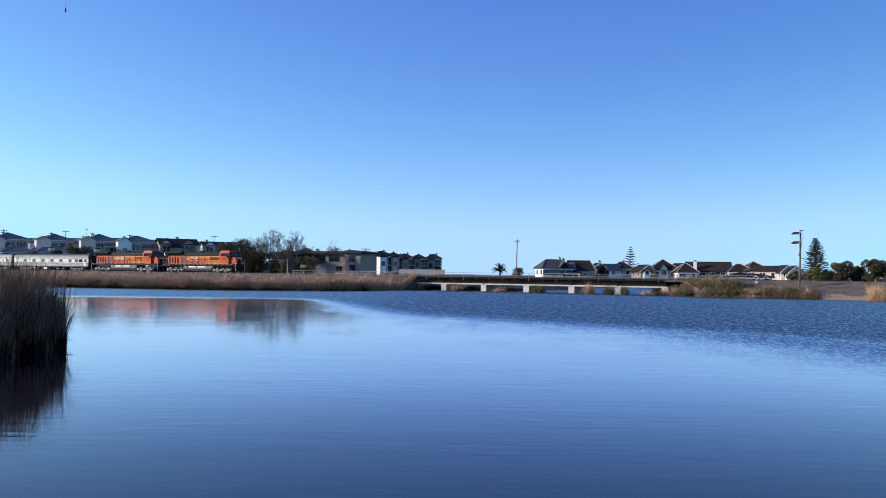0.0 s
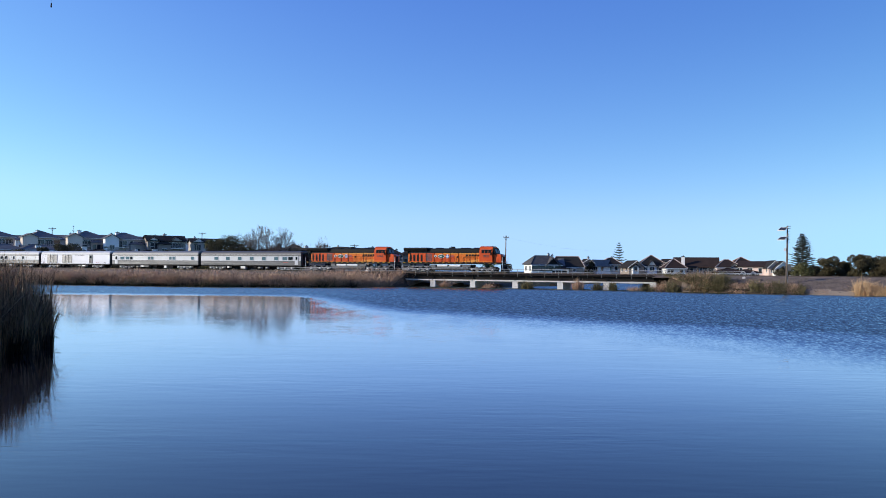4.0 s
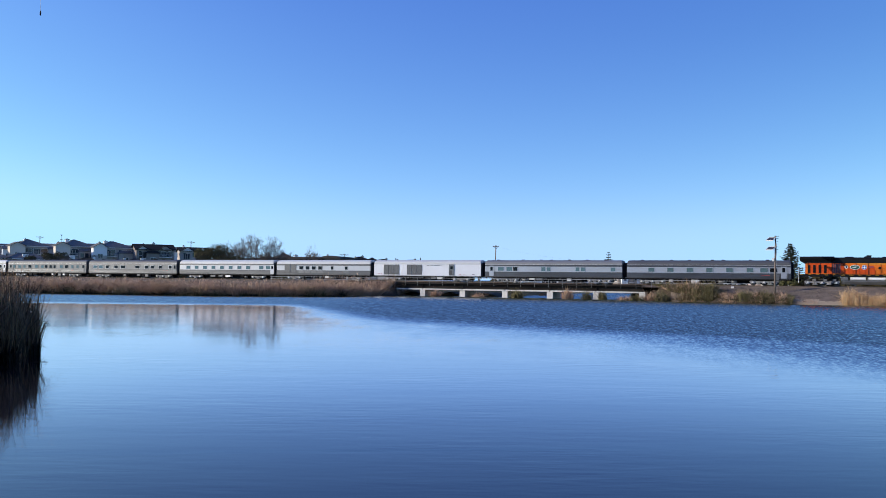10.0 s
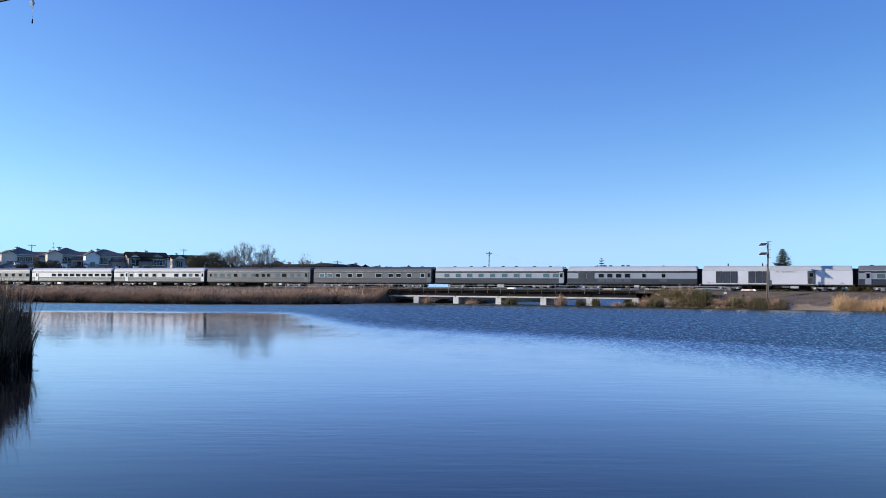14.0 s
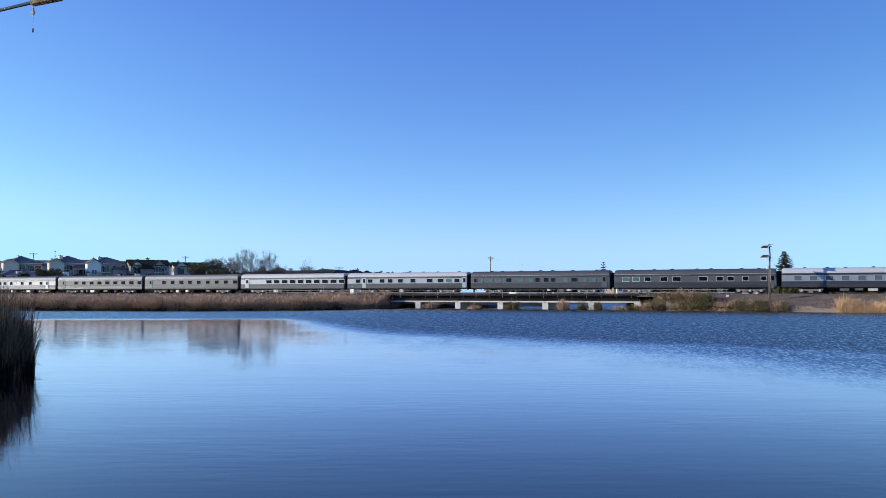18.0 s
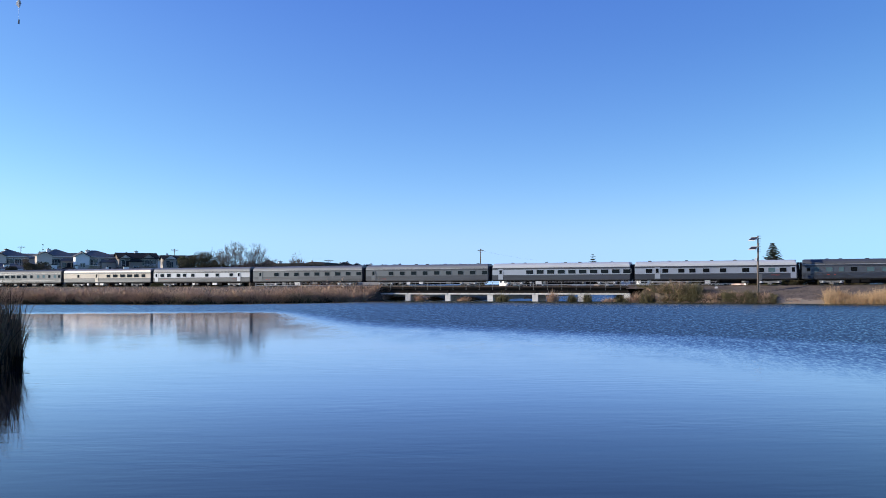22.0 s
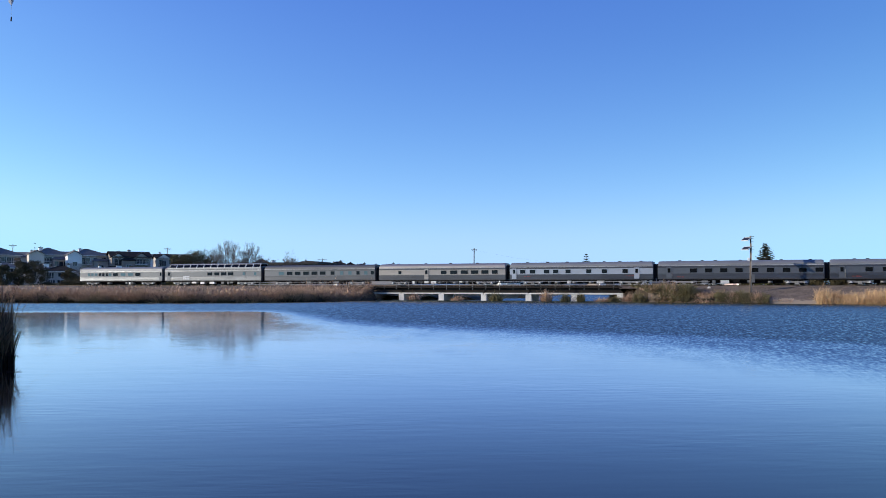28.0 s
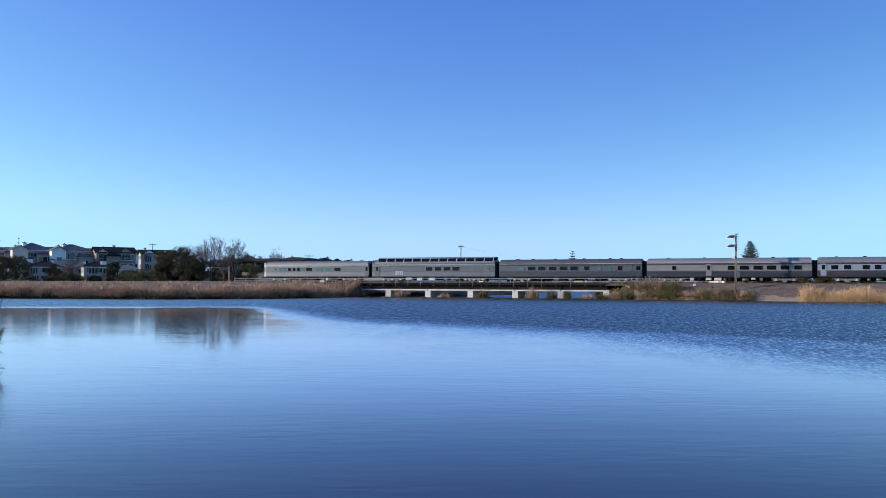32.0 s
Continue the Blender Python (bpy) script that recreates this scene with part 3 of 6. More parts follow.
def pane_meshes(wd, ht):
    """Frame and pane of a carriage window, shared by all of its size."""
    key = (round(wd, 1), round(ht, 2))
    if key not in PANES:
        wd = key[0]
        rim = 0.07
        g = Geo()
        for x0, x1, z0, z1 in ((-wd / 2 - rim, wd / 2 + rim, ht / 2, ht / 2 + rim), (-wd / 2 - rim, wd / 2 + rim, -ht / 2 - rim, -ht / 2),
                               (-wd / 2 - rim, -wd / 2, -ht / 2, ht / 2), (wd / 2, wd / 2 + rim, -ht / 2, ht / 2)):
            g.box(x0, x1, -0.03, 0.01, z0, z1)
        p = Geo().box(-wd / 2, wd / 2, -0.012, 0.008, -ht / 2, ht / 2)
        PANES[key] = (g, p, wd, {})
    return PANES[key]


def car_window(parent, x, z, wd, ht, pale=False, rim="band"):
    for side in (-1, 1):
        g, p, wd, made = pane_meshes(wd, ht)
        if rim not in made:
            made[rim] = mesh_of("window", g, M[rim])
        glass = "glass_pale" if pale else "glass_dark"
        if glass not in made:
            made[glass] = mesh_of("pane", p, M[glass])
        win = part("window", made[rim], None, parent, at=pose(x, side * 1.535, z, 0, 0, 0 if side < 0 else 180))
        part("pane", made[glass], None, win, "pale greenish glass" if pale else "")


def roof_profile(z0, top, half=1.52, n=8):
    pts = [(half, z0), ]
    for i in range(1, n):
        a = math.pi / 2 * i / n
        pts.append((half * math.cos(a) ** 0.62, z0 + (top - z0) * math.sin(a) ** 0.85))
    pts.append((0, top))
    return pts + [(-y, z) for y, z in reversed(pts[:-1])]


def car_roof(x0, x1, z0, top, round0=True, round1=True):
    """A car's roof: one arched section drawn along, bent down over rounded ends."""
    g = Geo()
    steps = ([(0.0, 0.84), (0.1, 0.95), (0.28, 0.99), (0.8, 1.0)] if round0 else [(0.0, 1.0)]) + [(1.5, 1.0)]
    rings = [(x0 + dx, k) for dx, k in steps] + [(x1 - dx, k) for dx, k in reversed(([(0.0, 0.84), (0.1, 0.95), (0.28, 0.99), (0.8, 1.0)] if round1 else [(0.0, 1.0)]) + [(1.5, 1.0)])]
    n = len(roof_profile(z0, top))
    for x, k in rings:
        g.v += [(x, y, z0 + (z - z0) * k) for y, z in roof_profile(z0, top)]
    for j in range(len(rings) - 1):
        g.f += [(j * n + i, j * n + (i + 1) % n, (j + 1) * n + (i + 1) % n, (j + 1) * n + i) for i in range(n)]
    g.f += [tuple(range(n - 1, -1, -1)), tuple(range((len(rings) - 1) * n, len(rings) * n))]
    return g


def coach(label, L, wins, low="silver", mid="band", roof="roof_silver", doors=(), pale=(), six=False, vents=7, rim="band", marks=(), rear_round=False, top=4.05, seed=1, ribs=True):
    """A streamlined passenger car; x to the front, the rails at z = 0. wins: centre and width of each window."""
    rnd = random.Random(seed)
    car = thing("passenger_car", Matrix(), label, "train car", "train cars behind the locomotives")
    b = L / 2 - 0.42
    x0 = -b + (1.1 if rear_round else 0)
    part("lower_side", Geo().prism([(-1.53, 0.98), (1.53, 0.98), (1.55, 1.9), (-1.55, 1.9)], x0, b), M[low], car, "fluted lower side")
    part("window_band", Geo().prism([(-1.525, 1.904), (1.525, 1.904), (1.525, 2.90), (-1.525, 2.90)], x0, b), M[mid], car, "smooth window band")
    part("letterboard", Geo().prism([(-1.54, 2.904), (1.54, 2.904), (1.54, 3.22), (-1.54, 3.22)], x0, b), M[low], car)
    part("roof", car_roof(x0 + 0.03, b - 0.03, 3.224, top, not rear_round), M[roof], car)
    if rear_round:                                    # rounded observation end
        for name, z0, z1, m, grow in (("tail_lower", 0.98, 1.9, low, 0), ("tail_band", 1.904, 2.9, mid, -0.02), ("tail_letterboard", 2.904, 3.22, low, 0), ("tail_roof", 3.224, 3.75, roof, -0.05)):
            prof = [(x0 - 0.002, -1.53 - grow), ] + [(x0 - 0.002 - (1.15 + grow) * math.sin(math.pi * i / 12), -(1.53 + grow) * math.cos(math.pi * i / 12)) for i in range(1, 12)] + [(x0 - 0.002, 1.53 + grow)]
            part(name, Geo().prism(list(reversed(prof)), z0, z1, "z"), M[m], car)
        for a in (-50, -20, 20, 50):
            r = radians(a)
            part("tail_window", Geo().box(-0.02, 0.02, -0.3, 0.3, 2.1, 2.75), M["glass_dark"], car, at=pose(x0 - 1.12 * math.cos(r), 1.5 * math.sin(r), 0, 0, 0, -a * 0.8))
    for side in (-1, 1):                              # dark seams and drip rails along the side
        for z, high, out in ((1.0, 0.07, 1.545), (1.895, 0.035, 1.56), (2.9, 0.03, 1.55), (3.2, 0.045, 1.56)) if ribs else ((1.0, 0.07, 1.545), (3.2, 0.045, 1.56)):
            part("belt_moulding", Geo().box(x0, b, min(side * 1.5, side * out), max(side * 1.5, side * out), z, z + high), M["dark_mark" if z < 3 else "roof_white"], car)
    if ribs:
        for side in (-1, 1):
            for z in (1.16, 1.33, 1.50, 1.67, 2.98, 3.09):
                part("flute", Geo().prism([(-0.035, 0.0), (0.0, -0.03), (0.0, 0.05), (-0.02, 0.05)], x0, b), M[low], car, at=pose(0, side * (1.536 if z < 1.5 else 1.545), z) if side < 0 else pose(x0 + b, side * (1.536 if z < 1.5 else 1.545), z, 0, 0, 180))
    part("underframe", Geo().box(-b + 0.2, b - 0.2, -1.45, 1.45, 0.80, 0.976), M["soot"], car)
    part("centre_sill", Geo().box(-L / 2 + 6.6, L / 2 - 6.4, -0.6, 0.6, 0.26, 0.796), M["soot"], car, "black floor equipment")
    for end in ((1,) if rear_round else (-1, 1)):     # vestibule ends, diaphragms
        e = end * b
        part("diaphragm", Geo().prism([(-0.75, 1.1), (0.75, 1.1), (0.75, 3.35), (0.45, 3.6), (-0.45, 3.6), (-0.75, 3.35)], min(e, e + end * 0.40), max(e, e + end * 0.40)), M["rubber"], car)
        part("end_wall", Geo().prism([(-1.42, 1.0), (1.42, 1.0), (1.42, 3.3), (0.8, 3.55), (-0.8, 3.55), (-1.42, 3.3)], min(e, e + end * 0.06), max(e, e + end * 0.06)), M["roof_dark"], car)
    part("coupler", Geo().box(-L / 2 - 0.02, L / 2 - 0.3, -0.12, 0.12, 0.80, 1.04) if not rear_round else Geo().box(b, L / 2, -0.12, 0.12, 0.80, 1.04), M["soot"], car)
    for i, (x, wd) in enumerate(wins):
        car_window(car, x, 2.42, min(wd, 1.9), 0.66 if wd > 0.65 else 0.62, i in pale, rim)
    for x in doors:
        for side in (-1, 1):
            d = part("door", Geo().box(-0.42, 0.42, -0.035, 0.02, 1.12, 3.0), M[mid], car, "vestibule door", at=pose(x, side * 1.55, 0, 0, 0, 0 if side < 0 else 180))
            part("door_pane", Geo().box(-0.22, 0.22, -0.05, -0.02, 2.1, 2.8), M["glass_dark"], d)
            part("grab_iron", Geo().tube((0.5, -0.06, 1.3), (0.5, -0.06, 2.5), 0.02, n=6), M["galv"], d)
    for x in (-L / 2 + 4.6, L / 2 - 4.4):
        truck(car, x, FRAME6 if six else FRAME4, 3 if six else 2, 3.4 if six else 2.6, WHEEL, 0.46)
    x = -L / 2 + 7.4                                   # boxes and tanks under the floor
    while x < L / 2 - 7.8:
        wd = rnd.uniform(0.45, 1.3)
        if rnd.random() < 0.72:
            low_z, m = rnd.uniform(0.26, 0.5), rnd.choice(("tank", "journal", "soot", "journal", "soot", "tank"))
            if rnd.random() < 0.25:
                part("air_tank", Geo().tube((x, -1.1, 0.5), (x + wd, -1.1, 0.5), 0.21, n=12), M["tank"], car, smooth=True)
            else:
                part("equipment_box", Geo().box(x, x + wd, -1.42, -0.6, low_z, 0.796), M[m], car, bevel=0.02)
                part("equipment_box", Geo().box(x, x + wd, 0.6, 1.42, low_z, 0.796), M[m], car, bevel=0.02)
        x += wd + rnd.uniform(0.15, 0.8)
    for i in range(vents):
        x = -b + 1.2 + (2 * b - 2.4) * (i + rnd.uniform(0.2, 0.8)) / vents
        part("roof_vent", Geo().prism([(-0.28, 0), (0.28, 0), (0.2, 0.14), (-0.2, 0.14)], -0.2, 0.2, "y"), M["soot"], car, at=pose(x, rnd.choice((-0.5, 0, 0.4)), top - 0.04))
    for x, wd, z, colour in marks:
        for j in range(max(1, int(wd / 0.16))):
            if rnd.random() < 0.85:
                part("lettering_bar", Geo().box(0, 0.11, -0.012, 0.0, 0, 0.13), M[colour], car, at=pose(x - wd / 2 + j * 0.16, -1.552 if z < 1.9 or z > 2.9 else -1.527, z))
    return car


def baggage_car(L):
    car = coach("windowless silver-white baggage car with two louvred openings", L, [], low="band_white", mid="band_white", roof="roof_white", vents=0,
                ribs=False, marks=((2.0, 3.6, 2.98, "dark_mark"), (7.5, 1.1, 1.25, "red_mark"), (9.75, 0.6, 1.25, "dark_mark"), (-9.8, 1.0, 1.3, "red_mark")), seed=3)
    for x0, wd in ((-7.34, 3.41), (-2.41, 3.25)):
        for k in range(3):
            cx = x0 - wd / 2 + wd * (k + 0.5) / 3
            for side in (-1, 1):
                pan = part("louvre_panel", Geo().box(-wd / 6 + 0.04, wd / 6 - 0.04, -0.02, 0.0, 1.25, 3.15), M["dark_mark"], car, at=pose(cx, side * 1.565, 0, 0, 0, 0 if side < 0 else 180))
                for j in range(12):
                    part("slat", Geo().prism([(-0.045, 0.0), (-0.02, 0.0), (-0.02, 0.11), (-0.03, 0.11)], -wd / 6 + 0.06, wd / 6 - 0.06), M["silver_dark"], pan, at=pose(0, 0, 1.28 + j * 0.153))
    for side in (-1, 1):
        d = part("baggage_door", Geo().box(-0.55, 0.55, -0.04, 0.0, 1.15, 3.2), M["band_grey"], car, "dark streaked side door", at=pose(5.3, side * 1.56, 0, 0, 0, 0 if side < 0 else 180))
        part("door_pane", Geo().box(-0.25, 0.25, -0.06, -0.03, 2.3, 2.85), M["glass_dark"], d)
        part("door_stain", Geo().box(-0.45, 0.1, -0.05, -0.03, 1.3, 2.1), M["dark_mark"], d)
    for x in (-7.2, -1.9):
        part("roof_stack", Geo().tube((x, 0, 3.9), (x, 0, 4.45), 0.1, n=8), M["soot"], car)
    return car


def dome_car(L):
    car = coach("silver full-length dome car with slanted roof glass", L, [(-0.48, 1.3), (1.3, 1.3), (3.02, 1.3), (4.77, 1.3), (8.05, 0.6), (10.87, 0.6)], low="silver", mid="band_grey", roof="roof_dark",
                doors=(-11.2,), pale=(4, 5), vents=0, six=True, rim="roof_silver", seed=15)
    part("dome_wall", Geo().prism([(-1.5, 3.22), (1.5, 3.22), (1.5, 3.78), (-1.5, 3.78)], -11.7, L / 2 - 0.5), M["silver"], car, "fluted upper side below the dome glass")
    part("dome_roof", Geo().prism(roof_profile(4.36, 4.60, 1.12), -11.1, 12.1), M["roof_silver"], car, smooth=False)
    part("dome_nose", Geo().prism([(-11.7, 3.784), (-11.11, 3.784), (-11.11, 4.48)], -1.1, 1.1, "y"), M["roof_silver"], car)
    for k in range(13):
        x = -10.95 + 1.77 * k
        for side in (-1, 1):
            y0, y1 = side * 1.49, side * 1.14
            g = Geo().add([(x, y0, 3.79), (x + 1.6, y0, 3.79), (x + 1.6, y1, 4.35), (x, y1, 4.35), (x, y0 - side * 0.05, 3.79), (x + 1.6, y0 - side * 0.05, 3.79), (x + 1.6, y1 - side * 0.05, 4.35), (x, y1 - side * 0.05, 4.35)],
                          [(0, 1, 2, 3), (7, 6, 5, 4), (0, 4, 5, 1), (1, 5, 6, 2), (2, 6, 7, 3), (3, 7, 4, 0)])
            part("dome_pane", g, M["glass_dark"], car, "dark slanted dome glass")
            part("dome_rib", Geo().tube((x + 1.69, y0, 3.79), (x + 1.69, y1, 4.38), 0.085, n=6), M["roof_white"], car)
    part("dome_floor", Geo().box(-11.0, 12.1, -1.1, 1.1, 3.79, 3.82), M["soot"], car)
    for i in range(4):                                 # small grid of panes low on the side
        for j in range(2):
            part("lattice_pane", Geo().box(-0.16, 0.16, -0.03, 0.0, -0.17, 0.17), M["band"], car, "small white grille opening", at=pose(-7.2 + i * 0.42, -1.552, 1.45 + j * 0.42))
    return car


def locomotive(label, number):
    """A six-axle road locomotive: long hood, cab and nose to the front; rails at z = 0."""
    lo = thing("locomotive", Matrix(), label, "locomotive", "locomotives at the head of the train")
    part("frame", Geo().box(-10.2, 10.0, -1.5, 1.5, 1.50, 1.80), M["black"], lo, "black underframe with a yellow edge", bevel=0.02)
    for y in (-1.512, 1.512):
        for k in range(17):
            part("sill_stripe", Geo().box(-10.1 + k * 1.18, -9.6 + k * 1.18, min(y, y * 1.004), max(y, y * 1.004), 1.73, 1.775), M["yellow"], lo, "yellow sill stripe")
    part("walkway", Geo().box(-10.4, 10.2, -1.56, 1.56, 1.804, 1.86), M["black"], lo)
    hood = part("long_hood", Geo().prism([(-0.95, 1.864), (0.95, 1.864), (0.95, 3.74), (-0.95, 3.74)], -9.3, 5.7), M["orange"], lo, "orange hood side", bevel=0.03)
    for side in (-1, 1):
        y = side * 0.955
        part("hood_panel", Geo().box(-3.6, 5.65, min(y, y * 1.012), max(y, y * 1.012), 2.45, 3.73), M["yellow_orange"], hood, "lighter orange hood panel")
        for k in range(9):                             # hood doors
            x = -3.4 + k * 1.0
            part("hood_door", Geo().box(x, x + 0.93, min(y * 1.014, y * 1.03), max(y * 1.014, y * 1.03), 2.0, 3.0), M["orange" if k < 4 else "yellow_orange"], hood)
        for k in range(4):                             # screens and grilles at the back
            x = -8.95 + k * 0.78
            part("radiator_screen", Geo().box(x, x + 0.36, min(y, y * 1.04), max(y, y * 1.04), 2.05, 3.3), M["black"], hood, "dark mesh screen")
        part("equipment_door", Geo().box(-5.5, -4.2, min(y, y * 1.03), max(y, y * 1.03), 2.0, 3.5), M["red_mark"], hood, "dark red-brown screen")
        for k in range(5):
            part("screen_slat", Geo().box(-5.4 + k * 0.24, -5.28 + k * 0.24, min(y * 1.031, y * 1.045), max(y * 1.031, y * 1.045), 2.1, 3.4), M["dark_mark"], hood)
        # emblems as plain shapes
        def flat_mark(name, outline, m, lift, label="", y=y):
            part(name, Geo().prism(outline, min(y * lift, y * (lift + 0.012)), max(y * lift, y * (lift + 0.012)), "y"), M[m], hood, label)

        def ring(cx, cz, rx, rz, k=18):
            return [(cx + rx * math.cos(2 * math.pi * i / k), cz + rz * math.sin(2 * math.pi * i / k)) for i in range(k)]

        flat_mark("rear_panel", [(-9.28, 1.95), (-8.95, 1.95), (-8.95, 3.6), (-9.28, 3.6)], "yellow_orange", 1.031, "yellow-orange rear edge")
        flat_mark("upper_flash", [(-1.5, 3.42), (5.65, 3.30), (5.65, 3.62), (-2.3, 3.62)], "gold", 1.031, "yellow flash below the roof edge")
        flat_mark("lower_flash", [(1.2, 1.9), (5.65, 1.9), (5.65, 2.5), (4.6, 2.36), (3.0, 2.10)], "gold", 1.031, "yellow flash along the hood foot")
        flat_mark("foot_stripe", [(-8.9, 1.88), (1.15, 1.88), (1.15, 1.96), (-8.9, 1.96)], "yellow_orange", 1.031)
        flat_mark("emblem_disc", ring(-3.45, 3.0, 0.25, 0.25), "white", 1.031)
        flat_mark("emblem_core", ring(-3.45, 3.0, 0.13, 0.13, 12), "soot", 1.045)
        flat_mark("emblem_oval", ring(-2.25, 2.97, 0.70, 0.36), "white", 1.031, "white-edged green oval emblem")
        flat_mark("emblem_plate", ring(-2.25, 2.97, 0.62, 0.29), "green_logo", 1.045)
        flat_mark("emblem_bar", [(-2.65, 2.92), (-2.2, 2.92), (-1.85, 3.05), (-2.3, 3.05)], "white", 1.058)
        flat_mark("emblem_round", ring(-0.95, 2.97, 0.37, 0.37), "white", 1.031, "round blue and white emblem")
        flat_mark("emblem_field", ring(-0.95, 2.97, 0.33, 0.33), "blue_logo", 1.045)
        flat_mark("emblem_cross", [(-1.25, 2.92), (-0.65, 2.92), (-0.65, 3.02), (-1.25, 3.02)], "white", 1.058)
        flat_mark("emblem_cross", [(-1.0, 2.67), (-0.9, 2.67), (-0.9, 3.27), (-1.0, 3.27)], "white", 1.071)
        flat_mark("emblem_patch", [(-0.35, 2.88), (0.35, 2.88), (0.35, 3.18), (-0.35, 3.18)], "red_mark", 1.031)
        flat_mark("emblem_seal", ring(1.15, 2.85, 0.20, 0.20, 14), "soot", 1.031, "small dark round emblem")
        for k in range(5):                             # heavy slanted mark near the cab, as plain bars
            x = 2.75 + k * 0.58
            flat_mark("name_bar", [(x, 3.0), (x + 0.42, 3.0), (x + 0.56, 3.34), (x + 0.14, 3.34)], "black", 1.046)
        flat_mark("name_swoosh", [(2.3, 2.78), (5.3, 2.84), (5.4, 2.92), (2.7, 2.92)], "black", 1.046)
    for side in (-1, 1):
        y = side * 0.99
        part("hood_shoulder", Geo().box(-9.3, 5.68, min(y, side * 1.035), max(y, side * 1.035), 3.62, 3.738), M["black"], hood, "black upper hood edge")
        for k in range(9):
            part("hood_gap", Geo().box(-8.9 + k * 1.7, -8.86 + k * 1.7, min(y, side * 1.028), max(y, side * 1.028), 1.9, 3.6), M["black"], hood)
    part("hood_top", Geo().prism([(-1.0, 3.744), (1.0, 3.744), (1.0, 4.4), (0.75, 4.5), (-0.75, 4.5), (-1.0, 4.4)], -9.4, 5.7), M["black"], lo, "black hood roof", bevel=0.03)
    part("radiator", Geo().prism([(-1.2, 3.95), (1.2, 3.95), (1.4, 4.35), (1.4, 4.55), (1.1, 4.64), (-1.1, 4.64), (-1.4, 4.55), (-1.4, 4.35)], -10.1, -5.1), M["black"], lo, "overhanging black radiator", bevel=0.03)
    part("radiator_end", Geo().prism([(-9.9, 3.86), (-9.32, 3.5), (-9.32, 3.946), (-10.05, 3.946)], -1.2, 1.2, "y"), M["black"], lo)
    for x, wd, h in ((-3.6, 1.2, 0.12), (-0.9, 0.9, 0.16), (1.6, 1.6, 0.10), (4.2, 1.3, 0.12)):
        part("roof_hatch", Geo().box(x, x + wd, -0.55, 0.55, 4.504, 4.504 + h), M["black"], lo, bevel=0.03)
    part("exhaust_stack", Geo().box(-0.6, 0.1, -0.3, 0.3, 4.66, 4.84), M["soot"], lo)
    cab = part("cab", Geo().prism([(-1.5, 1.864), (1.5, 1.864), (1.5, 3.9), (1.15, 4.72), (-1.15, 4.72), (-1.5, 3.9)], 5.72, 8.35), M["orange"], lo, "orange cab", bevel=0.04)
    part("cab_roof", Geo().prism([(-1.2, 4.724), (1.2, 4.724), (0.95, 4.86), (-0.95, 4.86)], 5.8, 8.2), M["cab_red"], cab, "faded red cab roof", bevel=0.03)
    part("windshield", Geo().prism([(8.354, 3.35), (8.95, 3.3), (8.55, 4.5), (8.354, 4.55)], -1.3, 1.3, "y"), M["black"], cab, "black windscreen surround")
    for y in (-0.6, 0.6):
        part("windscreen_pane", Geo().box(-0.02, 0.02, -0.45, 0.45, -0.38, 0.38), M["pane"], cab, at=pose(8.79, y, 3.92, 0, -18, 0))
    for side in (-1, 1):
        for x in (6.45, 7.12, 7.80):
            win = part("cab_window", Geo().box(-0.27, 0.27, -0.06, 0.06, -0.29, 0.29), M["black"], cab, at=pose(x, side * 1.47, 3.86))
            part("cab_pane", Geo().box(-0.22, 0.22, -0.07, 0.07, -0.24, 0.24), M["glass_dark"], win)
        part("cab_visor", Geo().prism([(6.1, 4.2), (8.2, 4.2), (8.2, 4.26), (6.1, 4.26)], min(side * 1.4, side * 1.62), max(side * 1.4, side * 1.62), "y"), M["cab_red"], cab)
        part("cab_stripe", Geo().box(5.74, 8.34, min(side * 1.49, side * 1.512), max(side * 1.49, side * 1.512), 1.9, 2.12), M["yellow_orange"], cab)
        part("cab_mirror", Geo().box(8.0, 8.1, min(side * 1.52, side * 1.75), max(side * 1.52, side * 1.75), 3.2, 3.75), M["black"], cab)
    nose = part("nose", Geo().prism([(8.354, 1.864), (10.02, 1.864), (9.98, 3.22), (9.4, 3.44), (8.354, 3.5)], -1.15, 1.15, "y"), M["orange"], lo, "orange short nose", bevel=0.06)
    # black panel paints shade on the orange nose front
    part("nose_front", Geo().box(10.024, 10.06, -0.45, 0.45, 1.9, 3.0), M["soot"], nose, "dark nose door")
    for y in (-0.25, 0.25):
        part("headlight", Geo().tube((9.9, y, 3.05), (10.09, y, 3.05), 0.13, n=12), M["white"], nose)
    for side in (-1, 1):
        part("ditch_light", Geo().tube((10.0, side * 1.1, 2.0), (10.2, side * 1.1, 2.0), 0.11, n=10), M["white"], lo)
    cur = bpy.data.curves.new("fleet_number", "FONT")
    cur.body, cur.size, cur.align_x, cur.extrude, cur.offset = number, 0.64, "CENTER", 0.01, 0.004
    text = new("fleet_number", bpy.data.meshes.new_from_object(new("number_curve", cur)))
    bpy.data.objects.remove(bpy.data.objects["number_curve"])
    text.data.materials.append(M["dark_mark"])
    text.parent, text.matrix_basis = cab, pose(7.05, -1.52, 2.82, 90, 0, 0)
    # fuel tank with air reservoirs above it
    part("fuel_tank", Geo().prism([(-1.35, 0.75), (-1.05, 0.30), (1.05, 0.30), (1.35, 0.75), (1.35, 0.95), (-1.35, 0.95)], -4.1, 3.5), M["tank"], lo, "grey fuel tank", bevel=0.03)
